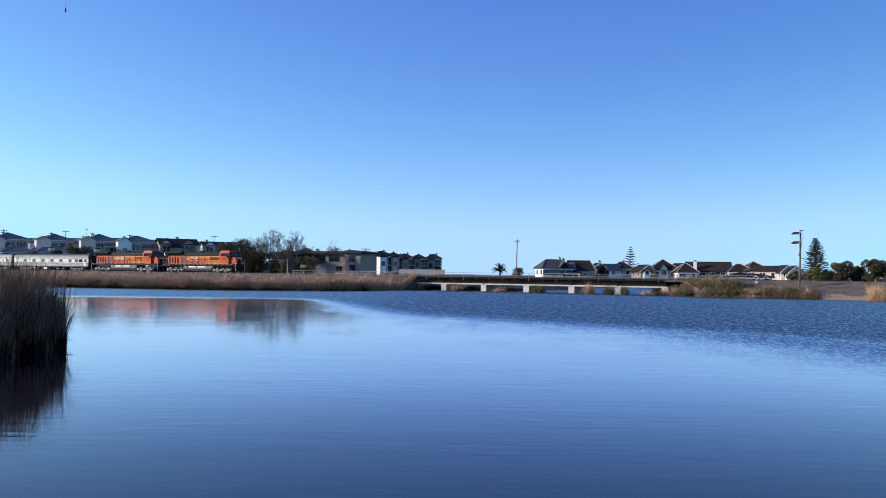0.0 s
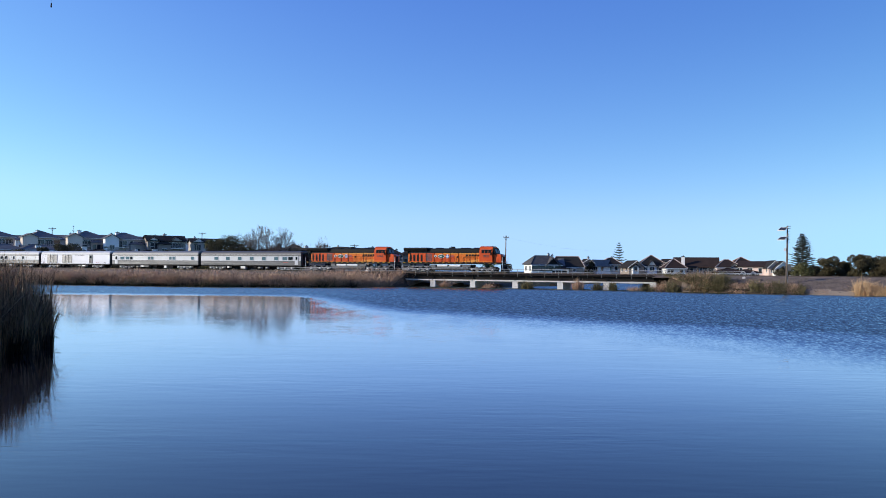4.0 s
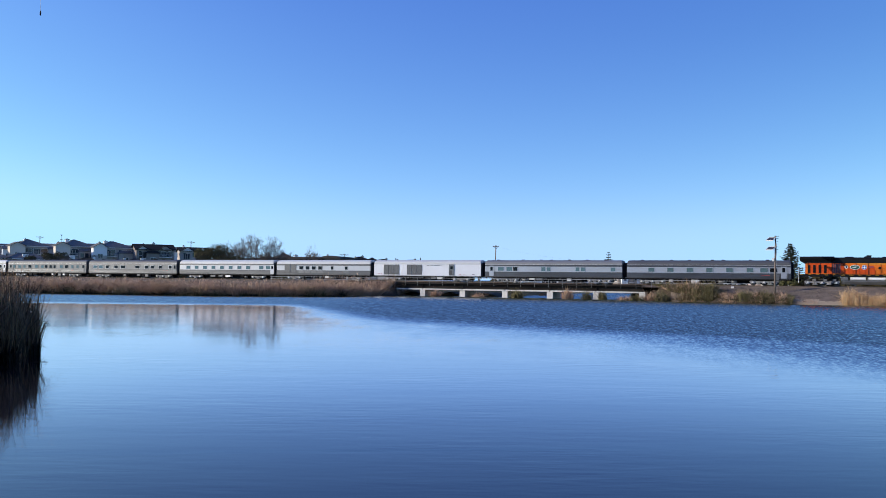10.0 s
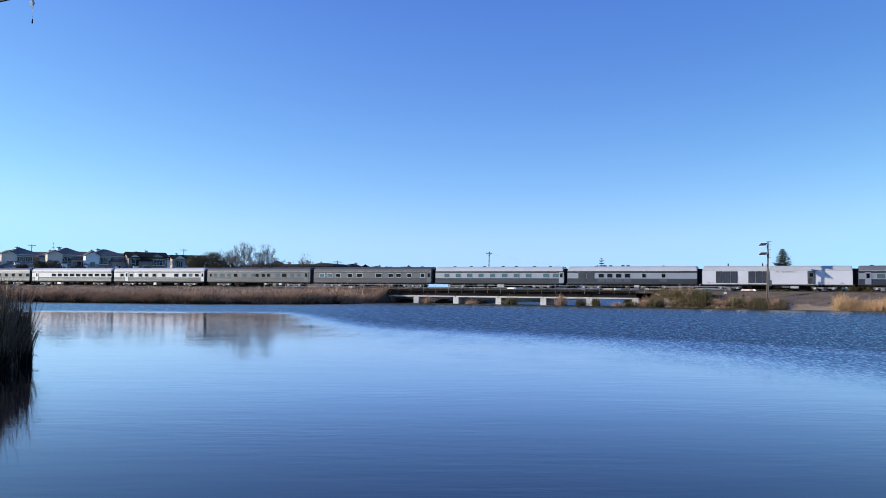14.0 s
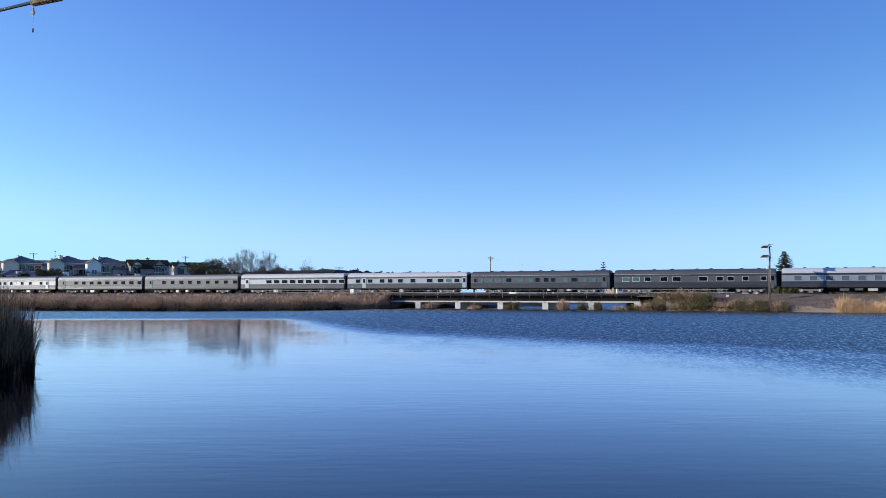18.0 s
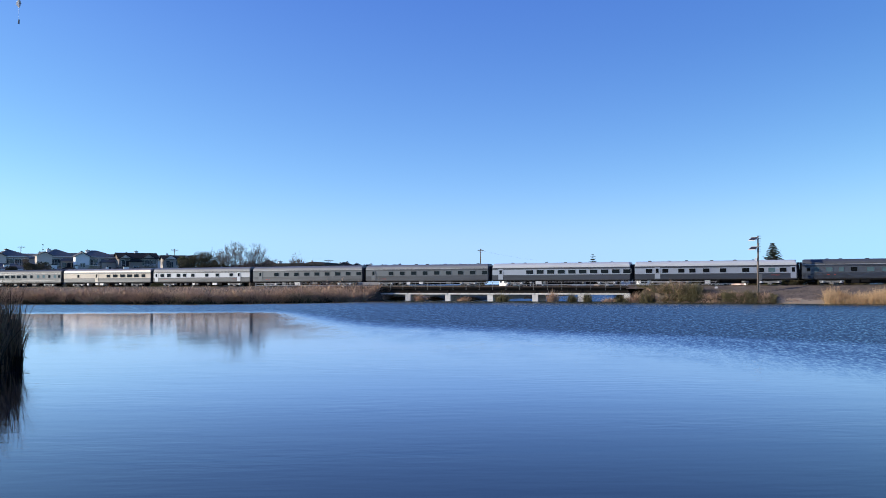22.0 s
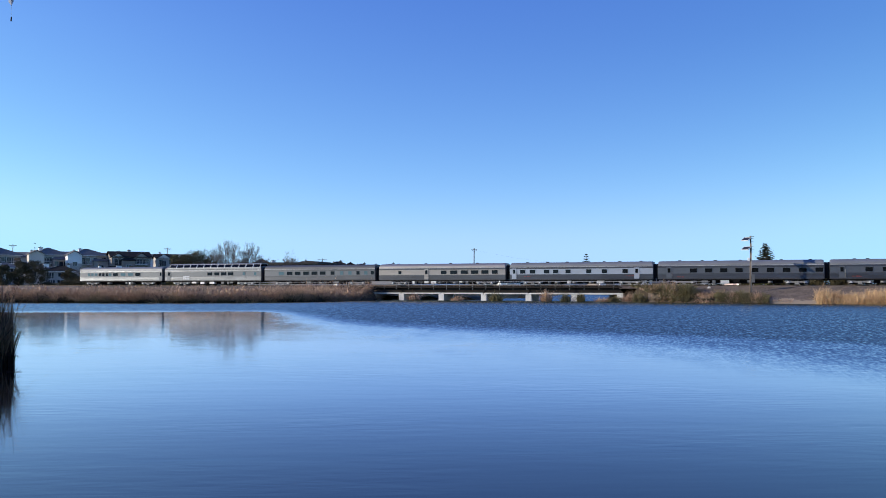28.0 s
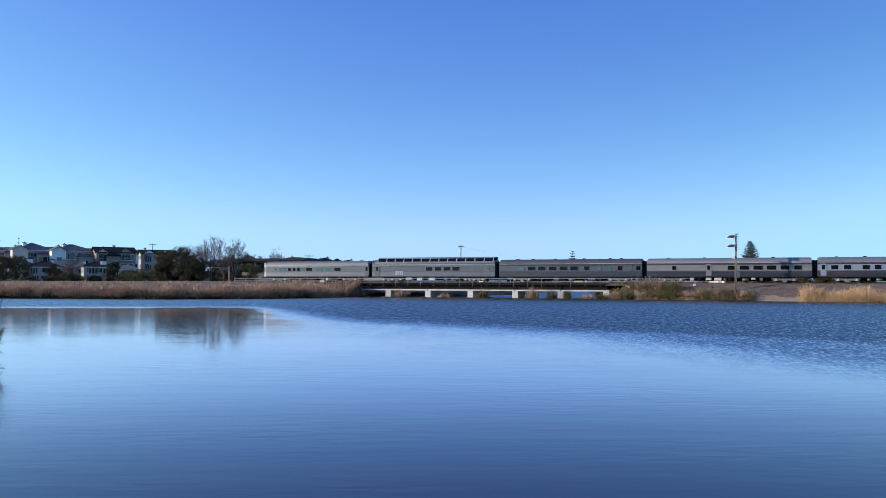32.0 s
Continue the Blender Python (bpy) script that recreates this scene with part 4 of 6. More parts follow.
    for side in (-1, 1):
        for x0, x1 in ((-2.9, -0.8), (-0.4, 1.9)):
            part("air_reservoir", Geo().tube((x0, side * 1.25, 1.19), (x1, side * 1.25, 1.19), 0.23, n=14), M["white"], lo, "pale air reservoir", smooth=False)
        part("battery_box", Geo().box(-4.2, -3.2, min(side * 1.0, side * 1.46), max(side * 1.0, side * 1.46), 0.96, 1.416), M["tank"], lo, bevel=0.02)
        part("battery_box", Geo().box(2.2, 3.9, min(side * 1.0, side * 1.46), max(side * 1.0, side * 1.46), 0.96, 1.416), M["tank"], lo, bevel=0.02)
    for x in (-6.9, 6.3):
        truck(lo, x, FRAME_LOCO, 3, 4.1, WHEEL_BIG, 0.53)
        for side in (-1, 1):
            for dx in (-1.4, 0.2, 1.5):
                part("brake_cylinder", Geo().tube((x + dx, side * 1.3, 0.92), (x + dx + 0.5, side * 1.3, 0.92), 0.14, n=10), M["truck"], lo)
    part("plow", Geo().prism([(10.0, 1.4), (10.0, 0.25), (10.45, 0.15), (10.3, 0.8), (10.1, 1.4)], -1.4, 1.4, "y"), M["soot"], lo)
    for end in (-1, 1):
        part("coupler", Geo().box(min(end * 9.9, end * 10.75), max(end * 9.9, end * 10.75), -0.15, 0.15, 0.78, 1.08), M["soot"], lo)
        for side in (-1, 1):
            for j in range(4):
                x = end * (10.05 + 0.05 * j)
                part("step", Geo().box(x - 0.18, x + 0.18, min(side * 1.2, side * 1.52), max(side * 1.2, side * 1.52), 0.45 + j * 0.35, 0.49 + j * 0.35), M["soot"], lo)
            part("step_rail", Geo().tube((end * 10.3, side * 1.5, 0.5), (end * 10.3, side * 1.5, 2.8), 0.035, n=6), M["white"], lo)
    for side in (-1, 1):
        part("walkway_rail", Geo().tube((-10.3, side * 1.5, 2.85), (5.6, side * 1.5, 2.85), 0.022, n=6), M["black"], lo)
        for k in range(12):
            part("stanchion", Geo().tube((-10.2 + k * 1.42, side * 1.5, 1.86), (-10.2 + k * 1.42, side * 1.5, 2.86), 0.022, n=6), M["black"], lo)
    return lo


def evenly(a, b, n, wd):
    return [(a + (b - a) * i / (n - 1), wd) for i in range(n)]


LENGTHS = [22.5, 21.97, 26.69, 25.98, 23.12, 22.75, 25.38, 26.69, 26.50, 26.13, 25.60, 25.96, 26.25, 26.04, 26.26, 26.02, 25.44, 24.84]
train = [
    locomotive("leading orange and black diesel locomotive", "5828"),
    locomotive("second orange and black diesel locomotive", "6163"),
    coach("grey stainless sleeping car with pale square windows", 26.69, evenly(-8.81, 6.84, 6, 1.0) + [(8.97, 1.15), (10.41, 1.05)], pale=(0, 1, 2, 3, 4, 5, 6), doors=(11.9,), six=True, low="silver_dark", roof="roof_dark",
          marks=((-9.6, 1.6, 1.55, "dark_mark"), (9.2, 1.5, 1.55, "red_mark")), seed=21),
    coach("silver sleeping car with a pale window band", 25.98, [(-9.49, 1.1), (-7.85, 1.1), (-6.72, 0.8), (-1.48, 0.7), (-0.48, 0.7), (4.76, 0.7), (5.73, 0.7), (10.99, 0.8)], pale=(0, 1, 3, 4, 5, 6, 7), doors=(-11.3,), six=True, low="silver_dark", roof="roof_silver", seed=22),
    baggage_car(23.12),
    None,
    coach("silver coach with pale square windows", 25.38, evenly(-9.92, 5.94, 8, 1.0) + [(9.24, 1.1), (10.98, 1.1)], pale=range(10), doors=(12.0,), roof="roof_white", low="silver_dark", seed=24),
    coach("plain dark grey car with white-framed windows", 26.69, [(-10.98, 1.1), (-9.22, 1.1), (-7.28, 1.0), (-4.62, 1.1), (-2.5, 1.3), (1.73, 1.3), (4.34, 1.0), (6.02, 1.0), (8.32, 0.9), (11.08, 0.8)], pale=(0, 1), doors=(12.4,),
          low="silver_dark", mid="band_grey", roof="roof_dark", rim="roof_white", six=True, marks=((-10.2, 1.4, 1.6, "red_mark"), (9.9, 1.4, 1.6, "red_mark")), seed=25),
    coach("dark grey lounge car with many windows", 26.50, [(-11.92, 0.5), (-10.74, 0.7), (-8.95, 0.9), (-7.24, 0.7), (-5.48, 0.9), (-3.2, 1.0), (-1.24, 0.8), (-0.05, 0.8), (1.49, 0.8), (2.77, 0.7), (4.98, 0.9), (6.6, 1.0), (8.48, 0.7), (10.13, 0.7)],
          pale=(1, 2, 3, 5, 6, 10, 12, 13), doors=(11.9,), low="silver_dark", mid="band_grey", roof="roof_dark", rim="band_grey", marks=((-8.6, 1.3, 1.55, "red_mark"), (8.6, 1.3, 1.55, "red_mark")), seed=26),
    coach("silver dining car with a bright roof", 26.13, [(-10.27, 1.0), (-7.59, 1.0), (-4.98, 1.0), (-3.21, 1.0), (-1.01, 1.0), (1.62, 1.0), (5.1, 1.1), (7.32, 1.1), (9.01, 1.0), (10.69, 1.0)], pale=(8,), doors=(12.2, -8.9), roof="roof_white", low="silver_dark", marks=((9.6, 1.3, 1.55, "red_mark"),), seed=27),
    coach("silver coach with ten wide dark windows", 25.60, evenly(-5.33, 11.91, 10, 1.3), doors=(-10.8,), roof="roof_white", low="silver_dark", seed=28),
    coach("grey sleeping car with nine square windows", 25.96, evenly(-7.14, 11.91, 9, 1.0), doors=(-10.9,), low="silver_dark", mid="band_grey", roof="roof_silver", rim="band_grey", marks=((-8.8, 1.3, 1.3, "red_mark"),), seed=29),
    coach("dull grey sleeping car with nine square windows", 26.25, evenly(-6.97, 12.0, 9, 1.1), doors=(-10.9,), low="silver_dark", mid="band_grey", roof="roof_silver", rim="band_grey", marks=((-9.0, 1.2, 1.3, "red_mark"),), seed=30),
    coach("silver car with a bright window band", 26.04, [(-10.2, 1.0), (-8.39, 1.0), (-5.8, 1.0), (-4.17, 0.9), (-1.94, 0.9), (1.71, 0.9), (4.42, 0.9), (7.96, 0.9)], doors=(-11.8, 9.9), low="silver_dark", roof="roof_silver", marks=((-9.2, 1.3, 1.5, "red_mark"), (8.8, 1.3, 1.5, "red_mark")), seed=31),
    coach("warm cream-toned silver lounge car", 26.26, [(-8.29, 0.6), (0.71, 1.1), (2.7, 1.4), (4.79, 1.4), (6.78, 1.4), (8.78, 1.3), (10.7, 1.1)], doors=(-2.8,), low="silver_dark", mid="silver_warm", roof="silver_warm", rim="silver_warm", vents=4, seed=32),
    coach("grey coach with paired windows", 26.02, [(-8.6, 1.2), (-6.6, 1.3), (-4.75, 1.3), (-2.8, 1.3), (-0.9, 1.3), (1.0, 1.3), (3.2, 0.8), (5.3, 0.7), (7.1, 0.7), (8.9, 0.7), (10.6, 0.7), (12.0, 0.7)], pale=(0, 7, 8, 10), low="silver_dark", mid="band_grey", roof="roof_dark", rim="band_grey", seed=33),
    dome_car(25.44),
    coach("silver round-ended observation car at the train's tail", 24.84, [(-8.6, 0.7), (-7.54, 0.7), (-6.55, 0.7), (-5.39, 0.7), (-4.36, 0.7), (-3.37, 0.7), (-2.4, 0.7), (-0.89, 1.4), (1.26, 1.4), (3.33, 1.4), (5.38, 1.4)], pale=(0, 1, 2, 6, 8, 9), doors=(11.7,), low="silver", mid="band_grey", roof="roof_silver",
          rim="roof_silver", rear_round=True, seed=35),
]


def power_car():
    """Silver service car: louvres and big framed windows to the rear."""
    car = coach("silver kitchen car with louvres and framed windows", 22.75, [(-5.0, 0.95), (-3.49, 0.95), (-2.02, 0.95), (-0.5, 0.95), (2.3, 0.6), (5.54, 0.6)], roof="roof_white", low="silver_dark", vents=2, seed=23)
    for side in (-1, 1):
        for k in range(2):
            pan = part("louvre_panel", Geo().box(-0.66, 0.66, -0.03, 0.0, 1.45, 3.1), M["dark_mark"], car, "tall dark louvre", at=pose(-8.35 + 1.45 * k, side * 1.556, 0, 0, 0, 0 if side < 0 else 180))
            for j in range(10):
                part("slat", Geo().prism([(-0.05, 0.0), (-0.032, 0.0), (-0.032, 0.12), (-0.04, 0.12)], -0.62, 0.62), M["silver_dark"], pan, at=pose(0, 0, 1.48 + j * 0.16))
        for x in (-5.0, -3.49, -2.02, -0.5, 5.5):
            part("access_panel", Geo().box(-0.62, 0.62, -0.02, 0.0, 1.35, 1.86), M["band_grey"], car, at=pose(x, side * 1.552, 0, 0, 0, 0 if side < 0 else 180))
    for x in (-4.6, -3.6, -1.5, -0.6):
        part("roof_fan", Geo().tube((x, -0.3, 4.0), (x, -0.3, 4.22), 0.28, n=10), M["soot"], car)
    return car


train[5] = power_car()
HEADS = ((0, -51.1), (2, -19.2), (4, 12.5), (6, 44.0), (8, 75.4), (10, 106.9), (12, 138.3), (14, 169.5), (16, 200.0), (18, 229.5), (20, 258.5), (22, 287.4), (24, 315.8), (26, 343.2), (28, 370.2), (30, 396.8), (32, 423.0))


def motions():
    walk(water, [(0, pose(0, 0, 0)), (32, pose(-2.5, -12, 0))])      # the wind drives the waves
    gone = 0.0
    for ob, length in zip(train, LENGTHS):
        walk(ob, [(t, TRACK @ pose(s - gone - length / 2, 0, RAIL)) for t, s in HEADS])
        gone += length
# ---------------------------------------------------------------- reeds
rng = np.random.default_rng(7)


def blades(place, height, width, lean, bend=0.25, drift=(0, 0), segs=3, broken=0.0):
    """Tapered bent blades, one island each. place: n x 3 feet; height, width: n; lean: spread of the tips; drift: mean lean; broken: share of snapped tips."""
    n = len(place)
    way = lean * np.clip(rng.normal(0, 1, (n, 2)), -1.7, 1.7) + np.array(drift)
    face = rng.uniform(0, math.pi, n)
    side = np.stack([np.cos(face), np.sin(face), np.zeros(n)], 1)
    curl = bend * np.clip(rng.normal(0, 1, n), -1.6, 1.6)
    snap = (rng.uniform(0, 1, n) < broken) * rng.uniform(0.5, 1.1, n)
    fold = rng.normal(0, 0.4, (n, 2)) * snap[:, None]
    vs = []
    for k in range(segs + 1):
        t = k / segs
        mid = place.copy()
        mid[:, :2] += way * (height * t)[:, None] + way * (curl * height * t * t)[:, None] * 2
        mid[:, 2] += height * t * (1 - 0.18 * np.abs(curl) * t)
        past = max(0.0, t - 0.6)
        mid[:, :2] += fold * (height * past)[:, None]
        mid[:, 2] -= snap * height * past * 1.5
        half = side * (width * (1 - 0.85 * t) / 2)[:, None]
        vs += [mid - half, mid + half]
    v = np.stack(vs, 1).reshape(-1, 3)
    m = 2 * (segs + 1)
    base = np.arange(n)[:, None] * m
    f = np.concatenate([base + np.array([2 * k, 2 * k + 1, 2 * k + 3, 2 * k + 2]) for k in range(segs)], 1).reshape(-1, 4)
    return v, f


def bed(name, material, sets, label, at=None):
    v = np.concatenate([a for a, _ in sets])
    off = np.cumsum([0] + [len(a) for a, _ in sets[:-1]])
    f = np.concatenate([b + o for (_, b), o in zip(sets, off)])
    me = bpy.data.meshes.new(name)
    me.from_pydata(v.tolist(), [], f.tolist())
    me.materials.append(M[material])
    ob = new(name, me)
    if at is not None:
        ob.matrix_basis = at
    return tagged(ob, label, "reeds", kind="stuff")


def shore_reeds(n, s0, s1, deep, tall, width, lean, gap=0.5, first=0.0, seed=0):
    """Blades along the far shore; clumps follow a slow noise."""
    s = rng.uniform(s0, s1, n)
    d = first + deep * rng.uniform(0, 1, n) ** 1.6
    o = np.interp(s, SHORE_S, SHORE_O) + 0.25 - d
    clump = np.array([noise.noise((a * 0.42 + seed, b * 0.3, seed)) + 0.5 * noise.noise((a * 1.5, b * 0.8, seed + 4)) for a, b in zip(s, o)])
    clump += 0.8 * np.array([noise.noise((a * 0.19 + seed * 0.05, b * 0.12, 7)) for a, b in zip(s, o)])
    keep = clump > rng.uniform(-1.0, 0.3, n) * gap
    s, o, clump = s[keep], o[keep], clump[keep]
    z = np.maximum(ground_z(s, -o), -0.15) - 0.05
    h = tall * (0.66 + 0.78 * np.clip(clump, -0.5, 0.55)) * rng.uniform(0.72, 1.12, len(s))
    return blades(np.stack([s, -o, z], 1), h, width * rng.uniform(0.6, 1.4, len(s)), lean * 1.4, 0.6, (0.06, 0), 4, 0.6)


def tuft(s, o, n, tall, spread, width=0.07, lean=0.25, drift=(0, 0)):
    """One clump that splays from a small foot."""
    u = rng.uniform(0, 1, n) ** 0.7
    r = spread * u * 0.8
    a = rng.uniform(0, 2 * math.pi, n)
    p = np.stack([s + r * np.cos(a), -o + r * np.sin(a) * 0.7, np.full(n, -0.1)], 1)
    out = np.stack([np.cos(a), np.sin(a)], 1) * (u * lean * 1.1)[:, None] + np.array(drift)
    return blades(p, tall * rng.uniform(0.5, 1.15, n) * (1.12 - 0.45 * u), width * rng.uniform(0.6, 1.4, n), lean * 0.7, 0.7, out, 4, 0.5)


bed("marsh_reeds", "reed_dry", [shore_reeds(50000, -150, -8.5, 6, 2.5, 0.05, 0.27, seed=1), shore_reeds(14000, -120, -8.5, 24, 2.35, 0.07, 0.22, first=5, seed=2)], "dense bed of dry tan reeds along the far shore", TRACK)
def plumes(n, s0, s1, deep, low, seed):
    """Feathery heads at the reeds' tops."""
    s = rng.uniform(s0, s1, n)
    o = np.interp(s, SHORE_S, SHORE_O) - deep * rng.uniform(0, 1, n)
    clump = np.array([noise.noise((a * 0.42 + seed, b * 0.3, seed)) for a, b in zip(s, o)])
    keep = clump > rng.uniform(-0.6, 0.3, n)
    s, o, clump = s[keep], o[keep], clump[keep]
    z = np.maximum(ground_z(s, -o), 0) + low * (0.74 + 0.62 * np.clip(clump, -0.5, 0.6)) * rng.uniform(0.8, 1.0, len(s))
    return blades(np.stack([s, -o, z], 1), rng.uniform(0.3, 0.6, len(s)), rng.uniform(0.08, 0.17, len(s)), 0.45, 0.9)


bed("marsh_reeds", "reed_plume", [plumes(9000, -150, -8.5, 6, 2.15, 1), plumes(4000, -120, -8.5, 22, 2.1, 2)], "pale feathery heads of dry reeds", TRACK)
# low dark blades along the front: the bed's lower shade as colour
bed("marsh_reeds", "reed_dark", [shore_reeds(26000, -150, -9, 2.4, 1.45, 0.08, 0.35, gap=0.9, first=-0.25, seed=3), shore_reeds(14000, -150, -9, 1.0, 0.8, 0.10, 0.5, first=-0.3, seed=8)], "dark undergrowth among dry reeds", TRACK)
# grass on the earth slope at the trestle's end
k = 7000
gs, gu = rng.uniform(-26, -8.2, k), rng.uniform(0, 1, k)
go = 3.0 + (np.interp(gs, SHORE_S, SHORE_O) - 2.8) * gu
bed("bank_grass", "reed_dry", [blades(np.stack([gs, -go, np.maximum(ground_z(gs, -go), -0.1) - 0.05], 1), rng.uniform(0.6, 1.5, k), rng.uniform(0.04, 0.09, k), 0.4, 0.6, (0, 0), 4, 0.5)], "dry tan grass on the slope by the trestle", TRACK)
# splayed tussocks that break up the bed's front; dark ones paint gap shade
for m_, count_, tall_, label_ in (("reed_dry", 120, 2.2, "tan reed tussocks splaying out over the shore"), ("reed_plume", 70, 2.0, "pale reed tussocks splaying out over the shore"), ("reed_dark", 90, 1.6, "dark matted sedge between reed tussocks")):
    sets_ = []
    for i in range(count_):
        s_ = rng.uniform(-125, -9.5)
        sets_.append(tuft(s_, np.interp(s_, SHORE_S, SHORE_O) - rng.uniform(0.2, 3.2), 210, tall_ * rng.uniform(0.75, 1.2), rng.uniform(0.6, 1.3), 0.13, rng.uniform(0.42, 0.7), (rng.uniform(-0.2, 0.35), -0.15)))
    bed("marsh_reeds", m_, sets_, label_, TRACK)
bed("marsh_reeds", "reed_green", [shore_reeds(16000, -150, -45, 2.6, 2.1, 0.08, 0.4, gap=1.8, first=-0.2, seed=31), shore_reeds(6000, -45, -12, 2.0, 1.8, 0.08, 0.4, gap=2.0, first=-0.2, seed=32)], "olive sedge among dry reeds", TRACK)
bed("marsh_reeds", "reed_gold", [shore_reeds(9000, -70, -9.5, 5, 2.5, 0.04, 0.3, gap=0.2, seed=5)] + [tuft(s, np.interp(s, SHORE_S, SHORE_O), 160, 0.8, 1.6, 0.08, 0.9) for s in (-29, -31.5, -18.5, -16)], "pale fallen reeds and plumes on the marsh edge", TRACK)
bed("marsh_reeds", "reed_dry", [shore_reeds(9000, -24, -6.6, 7, 2.2, 0.06, 0.3, gap=0.5, seed=21), shore_reeds(3500, -19, -6.6, 3, 1.3, 0.08, 0.5, seed=22)], "tan reeds at the trestle's end of the marsh", TRACK)
bed("bank_reeds", "reed_green", [shore_reeds(6000, 43, 51, 3.2, 2.1, 0.06, 0.3, gap=1.6, seed=6), shore_reeds(8500, 50, 62.5, 2.6, 1.35, 0.06, 0.33, gap=1.8, seed=7), shore_reeds(2600, 36, 46, 3.2, 1.3, 0.07, 0.4, seed=9)], "olive green bulrushes on the far bank", TRACK)
bed("bank_reeds", "reed_dry", [shore_reeds(1500, 42.5, 50, 3.0, 1.9, 0.07, 0.3, gap=0.7, seed=10), shore_reeds(2200, 49, 61.5, 2.4, 1.25, 0.07, 0.35, gap=0.7, seed=14), shore_reeds(900, 42, 66, 0.9, 0.7, 0.08, 0.6, seed=12)], "dry tan stalks among bulrushes", TRACK)
bed("bank_reeds", "reed_gold", [shore_reeds(24000, 69.2, 112, 3.0, 2.25, 0.06, 0.22, gap=2.5, seed=11), shore_reeds(6000, 69.0, 112, 1.2, 1.2, 0.07, 0.5, seed=13)], "sunlit golden reeds at the water's edge", TRACK)
for s, o, n, tall, spread, m, lean in ((1.4, 4.2, 420, 1.75, 1.1, "reed_dry", 0.55), (9.8, 4.0, 260, 1.2, 1.4, "reed_dry", 0.7), (17.4, 4.3, 520, 2.0, 1.3, "reed_green", 0.32), (26.6, 4.6, 620, 2.2, 1.15, "reed_dry", 0.24),
                                       (30.0, 4.6, 420, 1.9, 0.9, "reed_green", 0.34), (32.6, 4.4, 360, 1.8, 0.8, "reed_green", 0.24), (36.4, 4.6, 320, 1.1, 1.6, "reed_dry", 0.6), (38.6, 5.2, 380, 1.5, 1.4, "reed_green", 0.4), (41.0, 5.0, 520, 1.9, 1.7, "reed_dry", 0.4), (42.6, 5.4, 520, 2.2, 1.5, "reed_green", 0.35), (-9.6, 14.0, 500, 1.6, 2.2, "reed_dry", 0.4), (-14.5, 7.0, 420, 1.5, 2.0, "reed_dry", 0.45), (-16.5, 4.4, 320, 1.3, 1.6, "reed_dry", 0.5)):
    ob = bed("reed_tuft", m, [tuft(s, o, n, tall, spread, lean=lean)], "tuft of tan and green reeds before the trestle", TRACK)
    ob["category"], ob["kind"] = "reed tuft", "thing"

# near stand of bulrushes at the left bank
n = 34000
u, y = rng.uniform(0, 1, n), 25.6 + 9.5 * rng.uniform(0, 1, n)
edge = -15.48 - 0.05 * (y - 25) + 0.35 * np.sin(y * 2.1) - np.maximum(0, y - 33) * 0.6
x = edge - 17 * u ** 1.45
rough = np.array([noise.noise((a * 0.8, b * 0.6, 3)) for a, b in zip(x, y)])
tall = (3.05 + 0.75 * np.clip((edge - x) / 2.2, 0, 1) + 0.9 * rough) * rng.uniform(0.62, 1.12, n)
foot = np.stack([x, y, np.full(n, -0.12)], 1)
near = np.minimum(np.arange(n) % 9, np.arange(n) % 9 % 7)
for m_, pick, w_, l_, label_ in (("bulrush_brown", (near < 3) | (near == 6), 0.036, 0.16, "tall dark brown bulrushes standing in the water"), ("bulrush_pale", near == 3, 0.028, 0.20, "dry pale stalks among tall bulrushes"),
                                 ("reed_green", (near == 4) & (tall < 3.2), 0.032, 0.15, "green stalks among tall bulrushes"), ("reed_dark", near == 5, 0.045, 0.20, "dark broken leaves among tall bulrushes")):
    k = pick.sum()
    bed("bulrush_stand", m_, [blades(foot[pick], tall[pick] * (0.95 if m_ == "reed_green" else 1.0), w_ * 0.95 * rng.uniform(0.5, 1.6, k), l_ * 0.66, 0.6, (-0.03, 0), 5, 0.45)], label_)
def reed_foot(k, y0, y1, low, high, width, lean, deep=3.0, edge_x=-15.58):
    """Short matted leaves about the stand's foot, coloured dark to stand in for its shade."""
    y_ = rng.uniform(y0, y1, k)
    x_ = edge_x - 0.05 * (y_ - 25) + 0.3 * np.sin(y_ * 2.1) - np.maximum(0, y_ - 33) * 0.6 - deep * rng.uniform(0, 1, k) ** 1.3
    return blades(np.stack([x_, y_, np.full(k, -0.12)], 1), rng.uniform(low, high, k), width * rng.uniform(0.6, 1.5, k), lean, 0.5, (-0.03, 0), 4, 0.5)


# both foot layers paint the stand's base shade with dark leaves
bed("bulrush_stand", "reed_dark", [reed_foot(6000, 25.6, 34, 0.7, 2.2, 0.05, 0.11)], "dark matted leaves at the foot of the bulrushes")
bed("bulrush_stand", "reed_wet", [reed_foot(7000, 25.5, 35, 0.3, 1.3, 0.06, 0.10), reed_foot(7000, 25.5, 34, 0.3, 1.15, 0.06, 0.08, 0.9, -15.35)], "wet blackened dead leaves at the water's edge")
m = 900
fy = rng.uniform(26, 33, m)
ff = np.stack([-15.62 - 0.05 * (fy - 25) + rng.uniform(-0.5, 0.15, m), fy, np.full(m, -0.1)], 1)
bed("bulrush_stand", "bulrush_brown", [blades(ff, rng.uniform(0.5, 2.5, m), np.full(m, 0.03), 0.15, 0.5, (0.02, 0), 5, 0.5)], "bent stalks leaning out over the water")
g = Geo().tube((-15.2, 30.6, 0.03), (-14.1, 30.5, 0.012), 0.012, 0.005, 6)
tagged(part("fallen_stalk", g, M["reed_dark"]), "fallen dark reed stalks lying on the water", "reed stalk")
bank = Geo()
